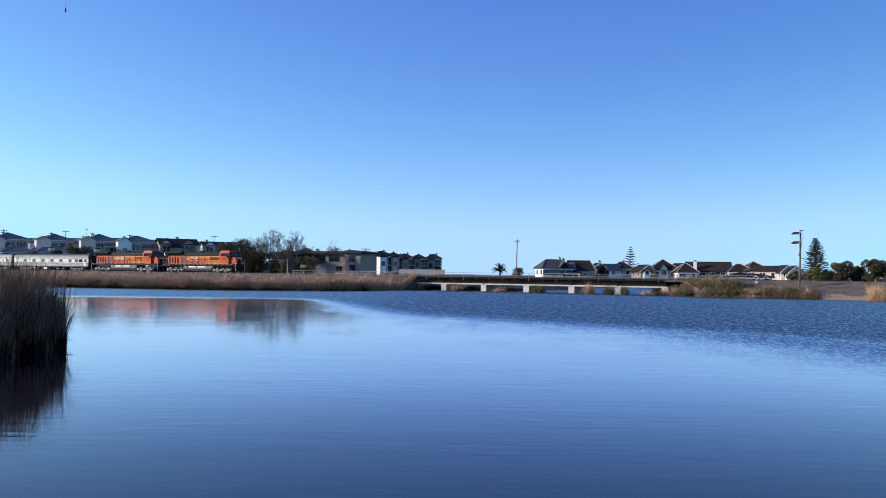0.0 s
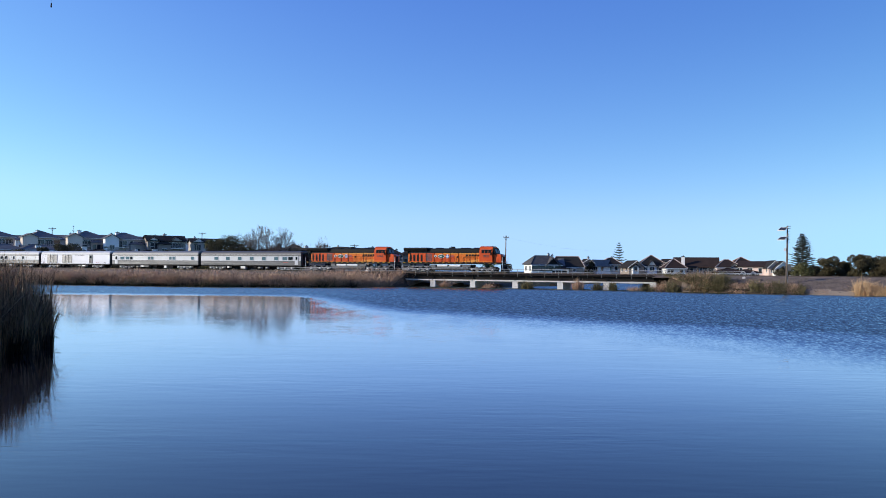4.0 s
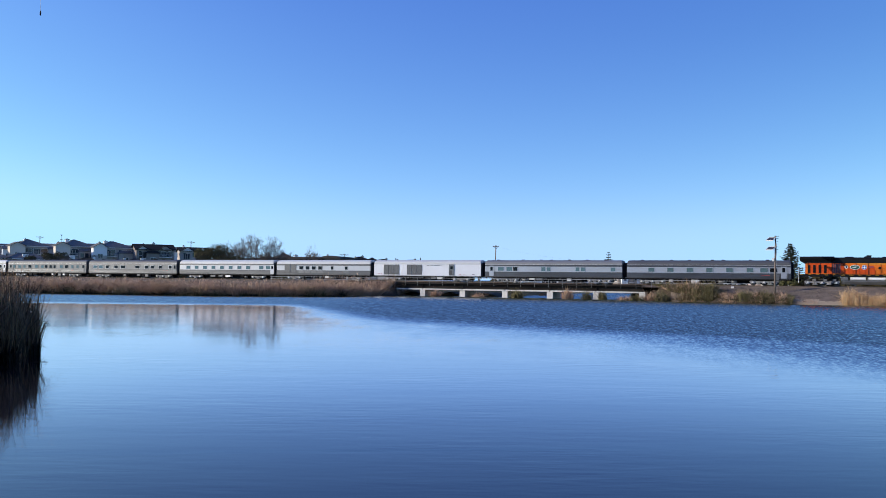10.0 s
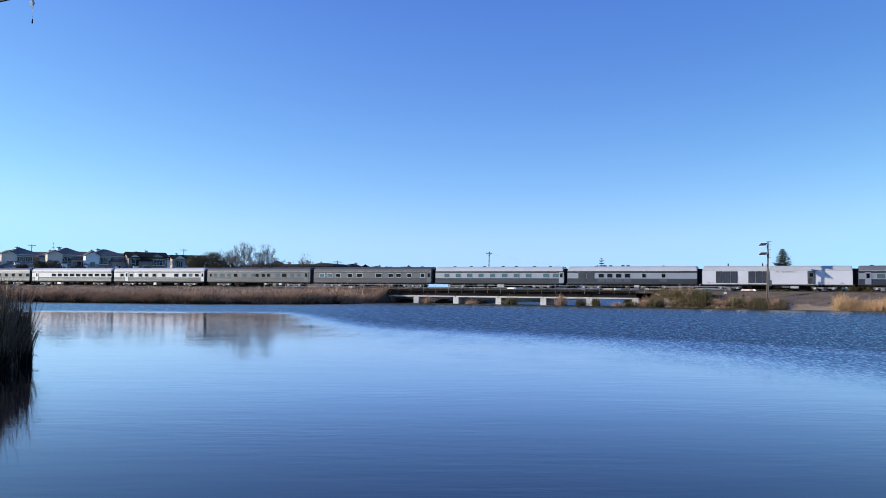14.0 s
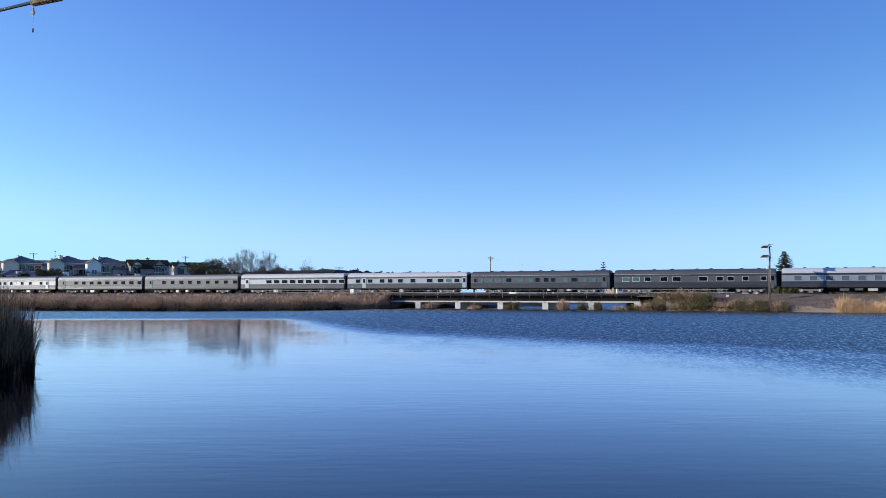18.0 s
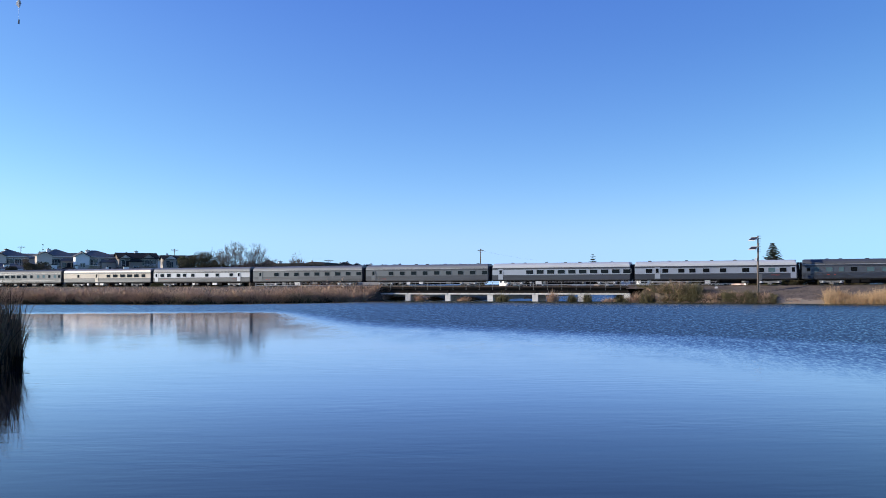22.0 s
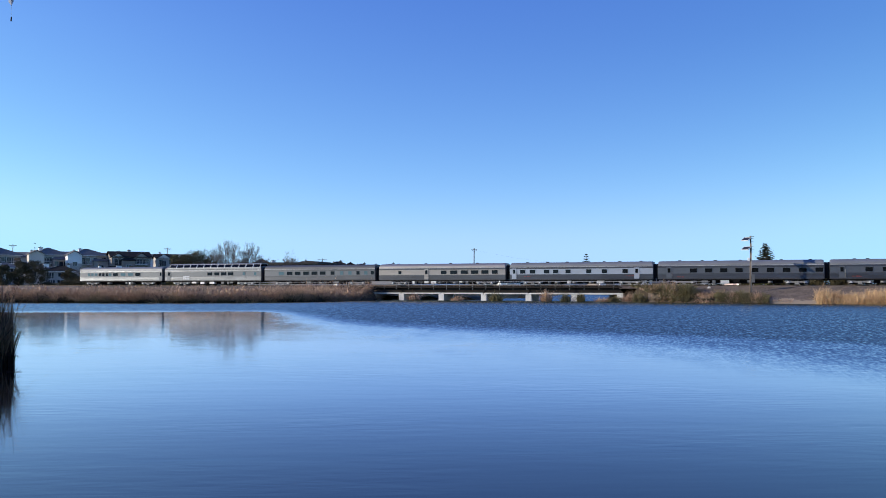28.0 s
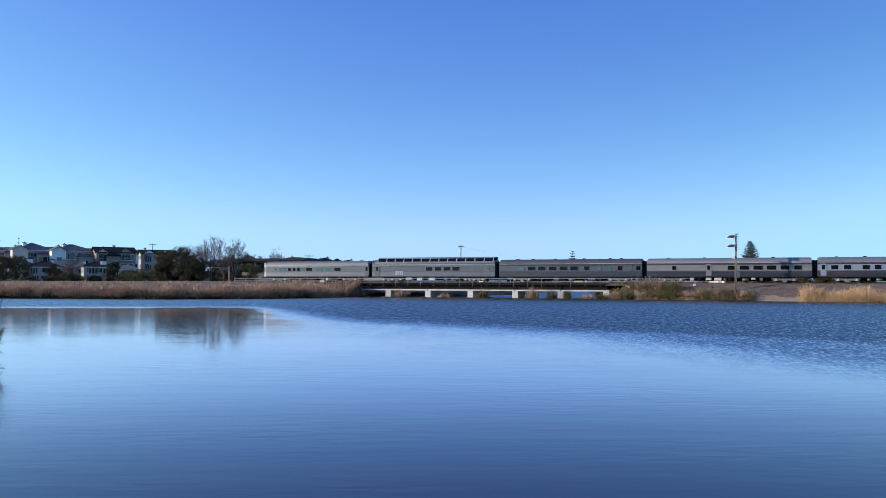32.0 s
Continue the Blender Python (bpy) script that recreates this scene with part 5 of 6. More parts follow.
bank.prism([(-60, -1.2), (-17.2, -1.2), (-16.9, 0.02), (-18.4, 0.10), (-60, 0.5)], 27, 33, "y")
tagged(part("ground_reed_bank", bank, M["earth"], bevel=0.1), "dark mud under the bulrushes", "ground", kind="structure")

# ---------------------------------------------------------------- trees
def polar(deg, dist):
    return dist * math.sin(radians(deg)), dist * math.cos(radians(deg))


def land(x, y):
    p = TRACK.inverted() @ Vector((x, y, 0))
    return ground_at(p.x, p.y)


def leaves(clumps, count, size, squash=1.0):
    """Leaf quads scattered in the shells of many clumps (x, y, z, r)."""
    c = np.array(clumps)
    wt = c[:, 3] ** 2
    pick = rng.choice(len(c), count, p=wt / wt.sum())
    d = rng.normal(0, 1, (count, 3))
    d /= np.linalg.norm(d, axis=1)[:, None]
    r = c[pick, 3] * rng.uniform(0.45, 1.08, count) ** 0.6
    p = c[pick, :3] + d * r[:, None] * np.array([1, 1, squash])
    a, b = rng.normal(0, 1, (count, 3)), rng.normal(0, 1, (count, 3))
    a /= np.linalg.norm(a, axis=1)[:, None]
    b -= (a * b).sum(1)[:, None] * a
    b /= np.linalg.norm(b, axis=1)[:, None]
    k = size * rng.uniform(0.5, 1.4, count)[:, None]
    v = np.stack([p - a * k, p - b * k * 0.5, p + a * k, p + b * k * 0.5], 1).reshape(-1, 3)
    g = Geo()
    g.v = v.tolist()
    g.f = (np.arange(count)[:, None] * 4 + np.arange(4)).tolist()
    return g


def branchy(g, p, way, length, r, depth, rnd, spread=0.55, tips=None, lift=0.12, thin=0.013):
    """Forking limbs, each a tapered tube."""
    q = p + way * length
    g.tube(p, q, r, r * 0.62, 5 if r > 0.06 else 3)
    if depth == 0:
        if tips is not None:
            tips.append(q)
        return
    for i in range(rnd.choice((2, 3, 3))):
        w = (way + Vector((rnd.gauss(0, spread), rnd.gauss(0, spread), rnd.gauss(lift, spread * 0.6)))).normalized()
        branchy(g, p + (q - p) * rnd.uniform(0.6, 1.0), w, length * rnd.uniform(0.62, 0.85), max(thin, r * rnd.uniform(0.5, 0.68)), depth - 1, rnd, spread, tips, lift, thin)


def bare_tree(deg, dist, top, seed, depth=5, wide=6.0):
    rnd = random.Random(seed)
    x, y = polar(deg, dist)
    z = land(x, y)
    h = top - z
    tree = thing("bare_tree", pose(x, y, z - 0.1), "leafless grey tree with fine upright twigs", "tree", "bare trees behind the track")
    trunk = Geo().tube((0, 0, 0), (0, 0, h * 0.24), 0.24, 0.18, 8)
    part("trunk", trunk, M["bark"], tree)
    limbs = Geo()
    for i in range(9):
        a = 2 * math.pi * i / 9 + rnd.uniform(-0.4, 0.4)
        out = rnd.uniform(0.12, 0.5)
        branchy(limbs, Vector((0, 0, h * rnd.uniform(0.08, 0.24))), Vector((math.cos(a) * out, math.sin(a) * out, 0.9)).normalized(), h * rnd.uniform(0.19, 0.25), 0.085, depth, rnd, 0.34, lift=0.16, thin=0.012)
    v = np.array(limbs.v)                             # drawn to the tree's true height and spread
    v[:, 2] *= h / v[:, 2].max()
    v[:, :2] *= wide / 2 / np.percentile(np.abs(v[:, :2]), 98)
    limbs.v = v.tolist()
    part("crown", limbs, M["bark_pale"], tree, "pale bare twigs")
    return tree


def leafy_tree(name, deg, dist, top, wide, label, seed, material="leaf_dark", low=0.12, count=10500, size=0.125, trunk=0.2, group=""):
    """Trunk, limbs and an uneven crown of many leaf clumps with gaps."""
    rnd = random.Random(seed)
    x, y = polar(deg, dist)
    z = land(x, y)
    h = top - z
    tree = thing(name, pose(x, y, z - 0.1), label, "tree" if "tree" in name else "bush", group)
    g, tips = Geo(), []
    branchy(g, Vector((0, 0, 0)), Vector((0, 0, 1)), h * 0.3, trunk, 2, rnd, 0.6, tips)
    part("trunk", g, M["bark"], tree)
    clumps = []
    for i in range(26):
        a, rr = rnd.uniform(0, 2 * math.pi), wide / 2 * rnd.uniform(0.1, 0.86)
        t = rnd.uniform(low, 0.93)
        lim = math.sqrt(max(0.05, 1 - ((t - 0.5) / 0.56) ** 2))
        clumps.append((rr * lim * math.cos(a), rr * lim * math.sin(a), h * t, wide * rnd.uniform(0.09, 0.19)))
    clumps.append((0, 0, h * 0.88, wide * 0.13))
    part("crown", leaves(clumps, count, size, 0.85), M[material], tree)
    return tree


def norfolk_pine(deg, dist, top, wide, seed, tiers=15, arms=7, dense=16, spray=1.0):
    rnd = random.Random(seed)
    x, y = polar(deg, dist)
    z = land(x, y)
    h = top - z
    tree = thing("norfolk_pine", pose(x, y, z - 0.1), "dark green Norfolk pine with level tiers of branches", "tree")
    part("trunk", Geo().tube((0, 0, 0), (0, 0, h * 0.99), 0.2, 0.03, 8), M["bark"], tree)
    f = Geo()
    limbs = Geo()
    for k in range(tiers):
        t = 0.14 + 0.82 * (k / (tiers - 1)) ** 0.92
        reach = wide / 2 * (1 - t) ** 0.8 * 1.3 + 0.15
        for j in range(arms):
            a = 2 * math.pi * j / arms + k * 0.7 + rnd.uniform(-0.2, 0.2)
            r = reach * rnd.uniform(0.72, 1.15)
            d = Vector((math.cos(a), math.sin(a), 0))
            p = Vector((0, 0, h * min(0.98, t + rnd.uniform(-0.008, 0.008))))
            tip = 0.07 + 0.24 * t
            knots = [p + d * r * u + Vector((0, 0, r * (tip * u * u + 0.04 * u))) for u in (0, 0.35, 0.7, 1.0)]
            for q0, q1 in zip(knots, knots[1:]):
                limbs.tube(q0, q1, 0.035, 0.02, 4)
            for i in range(max(5, int(r * dense))):
                u = rnd.uniform(0.18, 1.02)
                c = p + d * r * u + Vector((0, 0, r * (tip * u * u + 0.04 * u)))
                for side in (-1, 1):
                    w = Vector((-d.y * side + d.x * 0.5, d.x * side + d.y * 0.5, rnd.uniform(0.0, 0.9))).normalized() * rnd.uniform(0.16, 0.40) * (1.1 - 0.5 * u) * spray
                    e = Vector((d.x, d.y, 0.3)) * 0.055
                    f.add([c - e, c + e, c + e + w, c - e + w * 0.9], [(0, 1, 2, 3)])
    part("branch", limbs, M["bark"], tree)
    part("crown", f, M["leaf_pine"], tree)
    return tree


def palm(deg, dist, top, seed):
    rnd = random.Random(seed)
    x, y = polar(deg, dist)
    z = max(land(x, y), 1.8)
    tree = thing("palm_tree", pose(x, y, z - 0.2), "squat dark palm with arching fronds", "tree")
    h = top - z - 1.4
    part("trunk", Geo().tube((0, 0, -3), (0, 0, h), 0.32, 0.3, 10), M["bark"], tree)
    for i in range(32):
        a, lift = 2 * math.pi * i / 32 * 2.6, rnd.uniform(0.15, 1.3)
        g, p = Geo(), Vector((0, 0, h))
        d = Vector((math.cos(a) * math.cos(lift), math.sin(a) * math.cos(lift), math.sin(lift)))
        for k in range(6):
            q = p + d * 0.45
            side = d.cross((0, 0, 1)).normalized()
            wd = 0.42 * (1 - k / 7)
            g.add([p, q, q + side * wd - Vector((0, 0, wd * 0.7)), p + side * wd - Vector((0, 0, wd * 0.7))], [(0, 1, 2, 3)])
            g.add([p, q, q - side * wd - Vector((0, 0, wd * 0.7)), p - side * wd - Vector((0, 0, wd * 0.7))], [(3, 2, 1, 0)])
            p, d = q, (d - Vector((0, 0, 0.22))).normalized()
        part("frond", g, M["palm"], tree)
    return tree


for d, D, top, sd, dep, wd in ((-12.78, 206, 13.9, 1, 5, 6.8), (-11.25, 206, 13.6, 2, 5, 6.2), (-11.97, 212, 10.9, 3, 5, 6.0), (-8.57, 232, 12.8, 4, 5, 4.6), (-9.15, 236, 10.2, 8, 4, 4.0), (-14.48, 214, 12.6, 5, 5, 4.5), (-10.28, 225, 10.6, 6, 4, 5.0), (-13.38, 200, 11.6, 16, 5, 6.0), (-21.3, 246, 8.6, 9, 4, 7.0)):
    bare_tree(d, D, top, sd, dep, wd)
for d, D, top, wide, sd, m in ((-14.63, 204, 10.66, 9.0, 11, "leaf_dark"), (-15.50, 208, 9.65, 7.0, 12, "leaf_olive"), (-13.82, 200, 9.78, 7.0, 13, "leaf_dark"), (-15.21, 201, 9.98, 8.0, 61, "leaf_dark"), (-14.19, 198, 7.74, 8.0, 62, "leaf_dark"), (-15.83, 203, 7.35, 7.0, 63, "leaf_olive"), (-18.86, 250, 8.09, 4, 14, "leaf_dark"),
                               (-17.98, 240, 5.17, 6, 15, "leaf_olive"), (-24.29, 270, 9.93, 7.5, 17, "leaf_dark"), (-25.07, 262, 9.68, 7, 18, "leaf_dark"), (-27.17, 265, 7.91, 8, 19, "leaf_dark"),
                               (-22.30, 262, 7.5, 6.0, 27, "leaf_dark"), (-26.0, 258, 8.4, 6.0, 28, "leaf_dark"), (-22.47, 250, 3.68, 4, 20, "leaf_dark"), (-23.47, 255, 3.31, 5, 23, "leaf_dark"), (-21.11, 245, 3.75, 5, 24, "leaf_olive"), (-19.91, 240, 3.80, 4, 25, "leaf_dark"), (-28.40, 262, 5.21, 8, 26, "leaf_dark")):
    leafy_tree("evergreen_tree", d, D, top, wide, "rounded dark evergreen tree behind the track", sd, m, group="evergreens behind the track")
leafy_tree("green_bush", -10.28, 196, 6.74, 6.2, "bright olive bush beside the flat-roofed building", 30, "leaf_olive", 0.1, 5000, 0.13, 0.1)
for px_, D_, top_, w_, sd_ in ((-12.55, 224, 6.3, 4.6, 61), (-12.0, 221, 5.6, 4.2, 62), (-11.35, 224, 5.9, 4.4, 63)):
    leafy_tree("green_bush", px_, D_, top_, w_, "dark shrub among bare trees behind the track", sd_, "leaf_dark", 0.05, 2600, 0.17, 0.1, "shrubs among bare trees")
leafy_tree("green_bush", -17.23, 226, 5.38, 7, "low olive bushes behind the track", 31, "leaf_olive", 0.1, 5000, 0.13, 0.1)
leafy_tree("green_bush", -21.62, 240, 4.31, 9, "low dark bushes behind the track", 32, "leaf_dark", 0.1, 2600, 0.22, 0.1)
leafy_tree("green_bush", 3.99, 236, 4.89, 4.2, "dark clipped bush behind the trestle", 33, "leaf_dark", 0.1, 1600, 0.18, 0.08)
leafy_tree("green_bush", 9.61, 254, 6.48, 4.0, "dark bush between beach houses", 34, "leaf_dark", 0.1, 1500, 0.2, 0.08)
leafy_tree("green_bush", 22.96, 186, 5.14, 5.2, "clipped green hedge under the pine", 35, "leaf_olive", 0.1, 2400, 0.2, 0.1)
for px_, D_, w_ in ((25.58, 196, 5.0), (23.76, 196, 5.0), (27.47, 190, 6.0)):
    leafy_tree("green_bush", px_, D_, 4.6, w_, "dark low shrubs under the trees", 37, "leaf_dark", 0.05, 2200, 0.2, 0.1)
leafy_tree("green_bush", 21.82, 200, 4.39, 5.0, "dark shrubs by the houses", 36, "leaf_dark", 0.1, 1800, 0.2, 0.1)
for d, D, top, wide, sd in ((24.46, 186, 6.32, 5.6, 41), (25.15, 190, 5.59, 4.2, 42), (26.11, 182, 6.61, 5.8, 43), (26.93, 182, 6.18, 6.5, 44), (28.06, 180, 6.59, 7, 45), (29.37, 180, 6.39, 7, 46)):
    leafy_tree("evergreen_tree", d, D, top, wide, "broad dark tree with pale forked trunks", sd, "leaf_dark", 0.12, 8000, 0.15, 0.22, "trees beyond the gravel bank")
norfolk_pine(22.90, 190, 11.64, 5.6, 51, 20, 10, 24, 1.1)
norfolk_pine(11.54, 300, 13.71, 6.4, 52, 13, 8, 22, 1.3)
norfolk_pine(-24.22, 420, 22.39, 2.6, 53, 10, 6, 10, 1.4)
palm(2.80, 240, 5.83, 54)
# ---------------------------------------------------------------- buildings
def wall_window(parent, x, z, wd, ht, y=0.0, casing="trim", turn=0.0, base=(0, 0), cross=True):
    """Window in a wall: a proud frame with sill, panes and bars. base: corner of the wall, turn: its direction."""
    at = pose(base[0], base[1], 0, 0, 0, turn) @ pose(x, y, z)
    g = Geo()
    r = 0.09
    g.box(-wd / 2 - r, wd / 2 + r, -0.05, 0.04, ht / 2, ht / 2 + r).box(-wd / 2 - r - 0.05, wd / 2 + r + 0.05, -0.12, 0.04, -ht / 2 - r, -ht / 2)
    g.box(-wd / 2 - r, -wd / 2, -0.05, 0.04, -ht / 2, ht / 2).box(wd / 2, wd / 2 + r, -0.05, 0.04, -ht / 2, ht / 2)
    if cross and wd > 1.0:
        g.box(-0.035, 0.035, -0.04, 0.03, -ht / 2, ht / 2)
    win = part("window", g, M[casing], parent, at=at)
    part("pane", Geo().box(-wd / 2, wd / 2, -0.015, 0.02, -ht / 2, ht / 2), M["pane"], win)
    return win


def gable_roof(w, d, z, rise, over=0.45, along="x", thick=0.16, x0=0.0, y0=0.0):
    """Ridge roof over a w x d plan centred on x0, y0, eaves at z."""
    g = Geo()
    if along == "x":
        a, b = w / 2 + over, d / 2 + over
        drop = rise * over / (d / 2)
        prof = [(-b, z - drop), (0, z + rise), (b, z - drop), (b, z - drop + thick), (0, z + rise + thick * 1.2), (-b, z - drop + thick)]
        g.prism([(y + y0, q) for y, q in prof], -a + x0, a + x0, "x")
    else:
        a, b = d / 2 + over, w / 2 + over
        drop = rise * over / (w / 2)
        prof = [(-b, z - drop), (0, z + rise), (b, z - drop), (b, z - drop + thick), (0, z + rise + thick * 1.2), (-b, z - drop + thick)]
        g.prism([(x + x0, q) for x, q in prof], -a + y0, a + y0, "y")
    return g


def hip_roof(w, d, z, rise, over=0.5, ridge=None, x0=0.0, y0=0.0):
    a, b = w / 2 + over, d / 2 + over
    r = max(0.05, (w - d) / 2 if ridge is None else ridge / 2)
    g = Geo()
    v = [(-a, -b, z), (a, -b, z), (a, b, z), (-a, b, z), (-a, -b, z - 0.16), (a, -b, z - 0.16), (a, b, z - 0.16), (-a, b, z - 0.16), (-r, 0, z + rise), (r, 0, z + rise)]
    f = [(0, 1, 9, 8), (1, 2, 9), (2, 3, 8, 9), (3, 0, 8), (0, 4, 5, 1), (1, 5, 6, 2), (2, 6, 7, 3), (3, 7, 4, 0), (7, 6, 5, 4)]
    return g.add([(x + x0, y + y0, q) for x, y, q in v], f)


def gable_end(w, z, rise, y0, y1, x0=0.0):
    return Geo().prism([(-w / 2 + x0, z), (w / 2 + x0, z), (x0, z + rise)], y0, y1, "y")


def chimney(parent, x, y, z0, z1, m="stucco_white", wd=0.8):
    c = part("chimney", Geo().box(x - wd / 2, x + wd / 2, y - 0.4, y + 0.4, z0, z1), M[m], parent, bevel=0.02)
    part("chimney_cap", Geo().box(x - wd / 2 - 0.1, x + wd / 2 + 0.1, y - 0.5, y + 0.5, z1, z1 + 0.15), M["trim_dark"], c)
    part("flue", Geo().tube((x, y, z1 + 0.15), (x, y, z1 + 0.45), 0.14, n=8), M["trim_dark"], c)


def balcony(parent, x0, x1, y, z, m="trim"):
    b = part("balcony", Geo().box(x0, x1, y - 1.3, y, z - 0.18, z), M["stucco_white"], parent, bevel=0.02)
    part("balcony_rail", Geo().box(x0, x1, y - 1.3, y - 1.24, z + 0.95, z + 1.03), M[m], b)
    k = max(3, int((x1 - x0) / 0.45))
    for i in range(k + 1):
        x = x0 + 0.03 + (x1 - x0 - 0.06) * i / k
        part("baluster", Geo().box(x - 0.025, x + 0.025, y - 1.29, y - 1.25, z, z + 0.95), M[m], b)


def house(deg, dist, w, d, base, eave, rise, wall, roof, style="hip", label="", turn=0.0, floors=2, bays=3, ridge=None, wings=(), chim=(), gables=(), deck=None, casing="trim", over=0.5, seed=0, sides=True, group="houses round the lagoon", name="house", porch=False):
    """A house seen from the lagoon. base, eave: heights above the water; wings: (x, w, d, eave, rise, wall) in front; gables: (x, w, rise, wall) on the front eave."""
    rnd = random.Random(seed)
    x, y = polar(deg, dist)
    ob = thing(name, pose(x, y, 0, 0, 0, -deg + turn), label, "house", group)
    zb = min(base, land(x, y)) - 1.5
    part("wall", Geo().box(-w / 2, w / 2, -d / 2, d / 2, zb, eave), M[wall], ob, bevel=0.02)
    if style == "hip":
        part("roof", hip_roof(w, d, eave + 0.165, rise, over, ridge), M[roof], ob)
        rr, zz = max(0.05, (w - d) / 2 if ridge is None else ridge / 2), eave + 0.165
        cap = Geo().tube((-rr, 0, zz + rise), (rr, 0, zz + rise), 0.14, n=6)
        for sx in (-1, 1):
            for sy in (-1, 1):
                cap.tube((sx * rr, 0, zz + rise), (sx * (w / 2 + over), sy * (d / 2 + over), zz), 0.13, n=6)
        part("ridge_cap", cap, M["ridge" if roof in ("shingle_brown", "shingle_dark") and "beach" in label else roof], ob)
    elif style == "flat":
        part("roof", Geo().box(-w / 2 - over, w / 2 + over, -d / 2 - over, d / 2 + over, eave + 0.004, eave + 0.4), M[roof], ob, bevel=0.03)
    else:
        along = "x" if style == "gable_x" else "y"
        part("roof", gable_roof(w, d, eave, rise, over, along), M[roof], ob)
        if along == "y":
            for sx in (-1, 1):
                part("bargeboard", Geo().tube((0, -d / 2 - over - 0.02, eave + rise + 0.05), (sx * (w / 2 + over), -d / 2 - over - 0.02, eave - rise * over / (w / 2) + 0.05), 0.09, n=4), M["trim_dark" if name == "condominium" else "trim"], ob)
            part("gable_wall", gable_end(w, eave + 0.002, rise * 0.97, -d / 2, d / 2), M[wall], ob)
        else:
            part("gable_wall", Geo().prism([(-d / 2, eave + 0.002), (d / 2, eave + 0.002), (0, eave + rise * 0.97)], -w / 2, w / 2, "x"), M[wall], ob)
    part("fascia", Geo().box(-w / 2 - over, w / 2 + over, -d / 2 - over - 0.03, -d / 2 - over, eave - 0.2, eave + 0.02), M["trim_dark" if style == "flat" else "trim"], ob) if style in ("hip", "flat") else None
    hgt = (eave - base) / floors
    for k in range(floors):
        z = base + hgt * (k + 0.55)
        for i in range(bays):
            cx = -w / 2 + w * (i + 0.5) / bays + rnd.uniform(-0.25, 0.25)
            wall_window(ob, cx, z, rnd.choice((0.9, 1.3, 1.7)) * (1.3 if "hillside" in label else 1.0), min(1.5, hgt * 0.5), -d / 2, casing, cross="hillside" not in label)
        if sides:
            for sx, turn_s in ((-1, -90), (1, 90)):
                for i in range(2):
                    wall_window(ob, -d / 4 + d / 2 * i, z, rnd.choice((0.9, 1.2)), min(1.3, hgt * 0.48), -w / 2, casing, turn_s)
    if porch:                                          # flat dark panels paint the shade of porches and garage mouths
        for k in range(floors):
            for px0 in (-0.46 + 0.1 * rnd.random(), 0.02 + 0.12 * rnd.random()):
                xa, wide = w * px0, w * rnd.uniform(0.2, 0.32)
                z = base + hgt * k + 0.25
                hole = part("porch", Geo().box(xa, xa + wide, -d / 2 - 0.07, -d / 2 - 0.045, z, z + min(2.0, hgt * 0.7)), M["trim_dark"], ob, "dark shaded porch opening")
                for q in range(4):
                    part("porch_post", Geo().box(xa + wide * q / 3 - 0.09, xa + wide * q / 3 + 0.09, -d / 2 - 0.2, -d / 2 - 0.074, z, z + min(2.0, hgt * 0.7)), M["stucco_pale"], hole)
    for gx, gw, gr, gm in gables:
        zz = eave - 0.25
        part("gable_wall", gable_end(gw, zz, gr, -d / 2 - 0.35, -d / 2 + d * 0.3, gx), M[gm], ob, "sunlit front gable")
        for sx in (-1, 1):
            part("bargeboard", Geo().tube((gx, -d / 2 - 0.62, zz + gr + 0.05), (gx + sx * (gw / 2 + 0.3), -d / 2 - 0.62, zz - gr * 0.6 / gw + 0.05), 0.08, n=4), M["trim"], ob)
        part("gable_roof", gable_roof(gw, d * 0.3 + 0.5, zz, gr, 0.3, "y", x0=gx, y0=-d / 2 + d * 0.13), M[roof], ob)
    for wx, ww, wd_, we, wr, wm in wings:
        yy = -d / 2 - wd_ / 2
        foot = we - 3.0 if "hillside" in label else zb
        part("wing_wall", Geo().box(wx - ww / 2, wx + ww / 2, yy - wd_ / 2, yy + wd_ / 2 - 0.004, foot, we), M[wm], ob, bevel=0.02)
        if foot > zb:
            part("wing_base", Geo().box(wx - ww / 2 + 0.05, wx + ww / 2 - 0.05, yy - wd_ / 2 + 0.05, yy + wd_ / 2 - 0.004, zb, foot - 0.004), M[wall], ob)
        if wr > 0:
            part("wing_roof", gable_roof(ww, wd_ + 0.8, we, wr, 0.35, "y", x0=wx, y0=yy + 0.3), M[roof], ob)
            part("wing_gable", gable_end(ww, we + 0.002, wr * 0.97, yy - wd_ / 2, yy, wx), M[wm], ob)
        else:
            part("wing_roof", hip_roof(ww, wd_, we + 0.165, -wr, 0.4, x0=wx, y0=yy), M[roof], ob)
        if ww > 5:                                     # broad front bay: a row of windows on each floor
            for dx in (-0.3, 0.0, 0.3):
                for dz in (1.35, 4.5):
                    wall_window(ob, wx + dx * ww, we - dz, ww * 0.24, 1.5, yy - wd_ / 2 if dz < 3 else yy - wd_ / 2 + 0.05, "stucco_taupe", cross=False)
        else:
            wall_window(ob, wx, (we + base) / 2 + 0.4, min(1.6, ww * 0.5), 1.3, yy - wd_ / 2, casing)
    for cx, cy, top, *wide in chim:
        chimney(ob, cx, cy, eave, top, wd=wide[0] if wide else 0.8)
    if deck:
        x0, x1, z = deck
        balcony(ob, x0, x1, -d / 2 - 0.01, z, "galv")
        part("sliding_door", Geo().box(x0 + 0.4, x1 - 0.4, -d / 2 - 0.04, -d / 2 - 0.006, z + 0.05, z + 2.15), M["pane"], ob)
    return ob


# the row on the hill
# pale left wings and front gables: sunlight put into their stucco colour
hill = "hillside house with a low slate roof and sunlit gable"
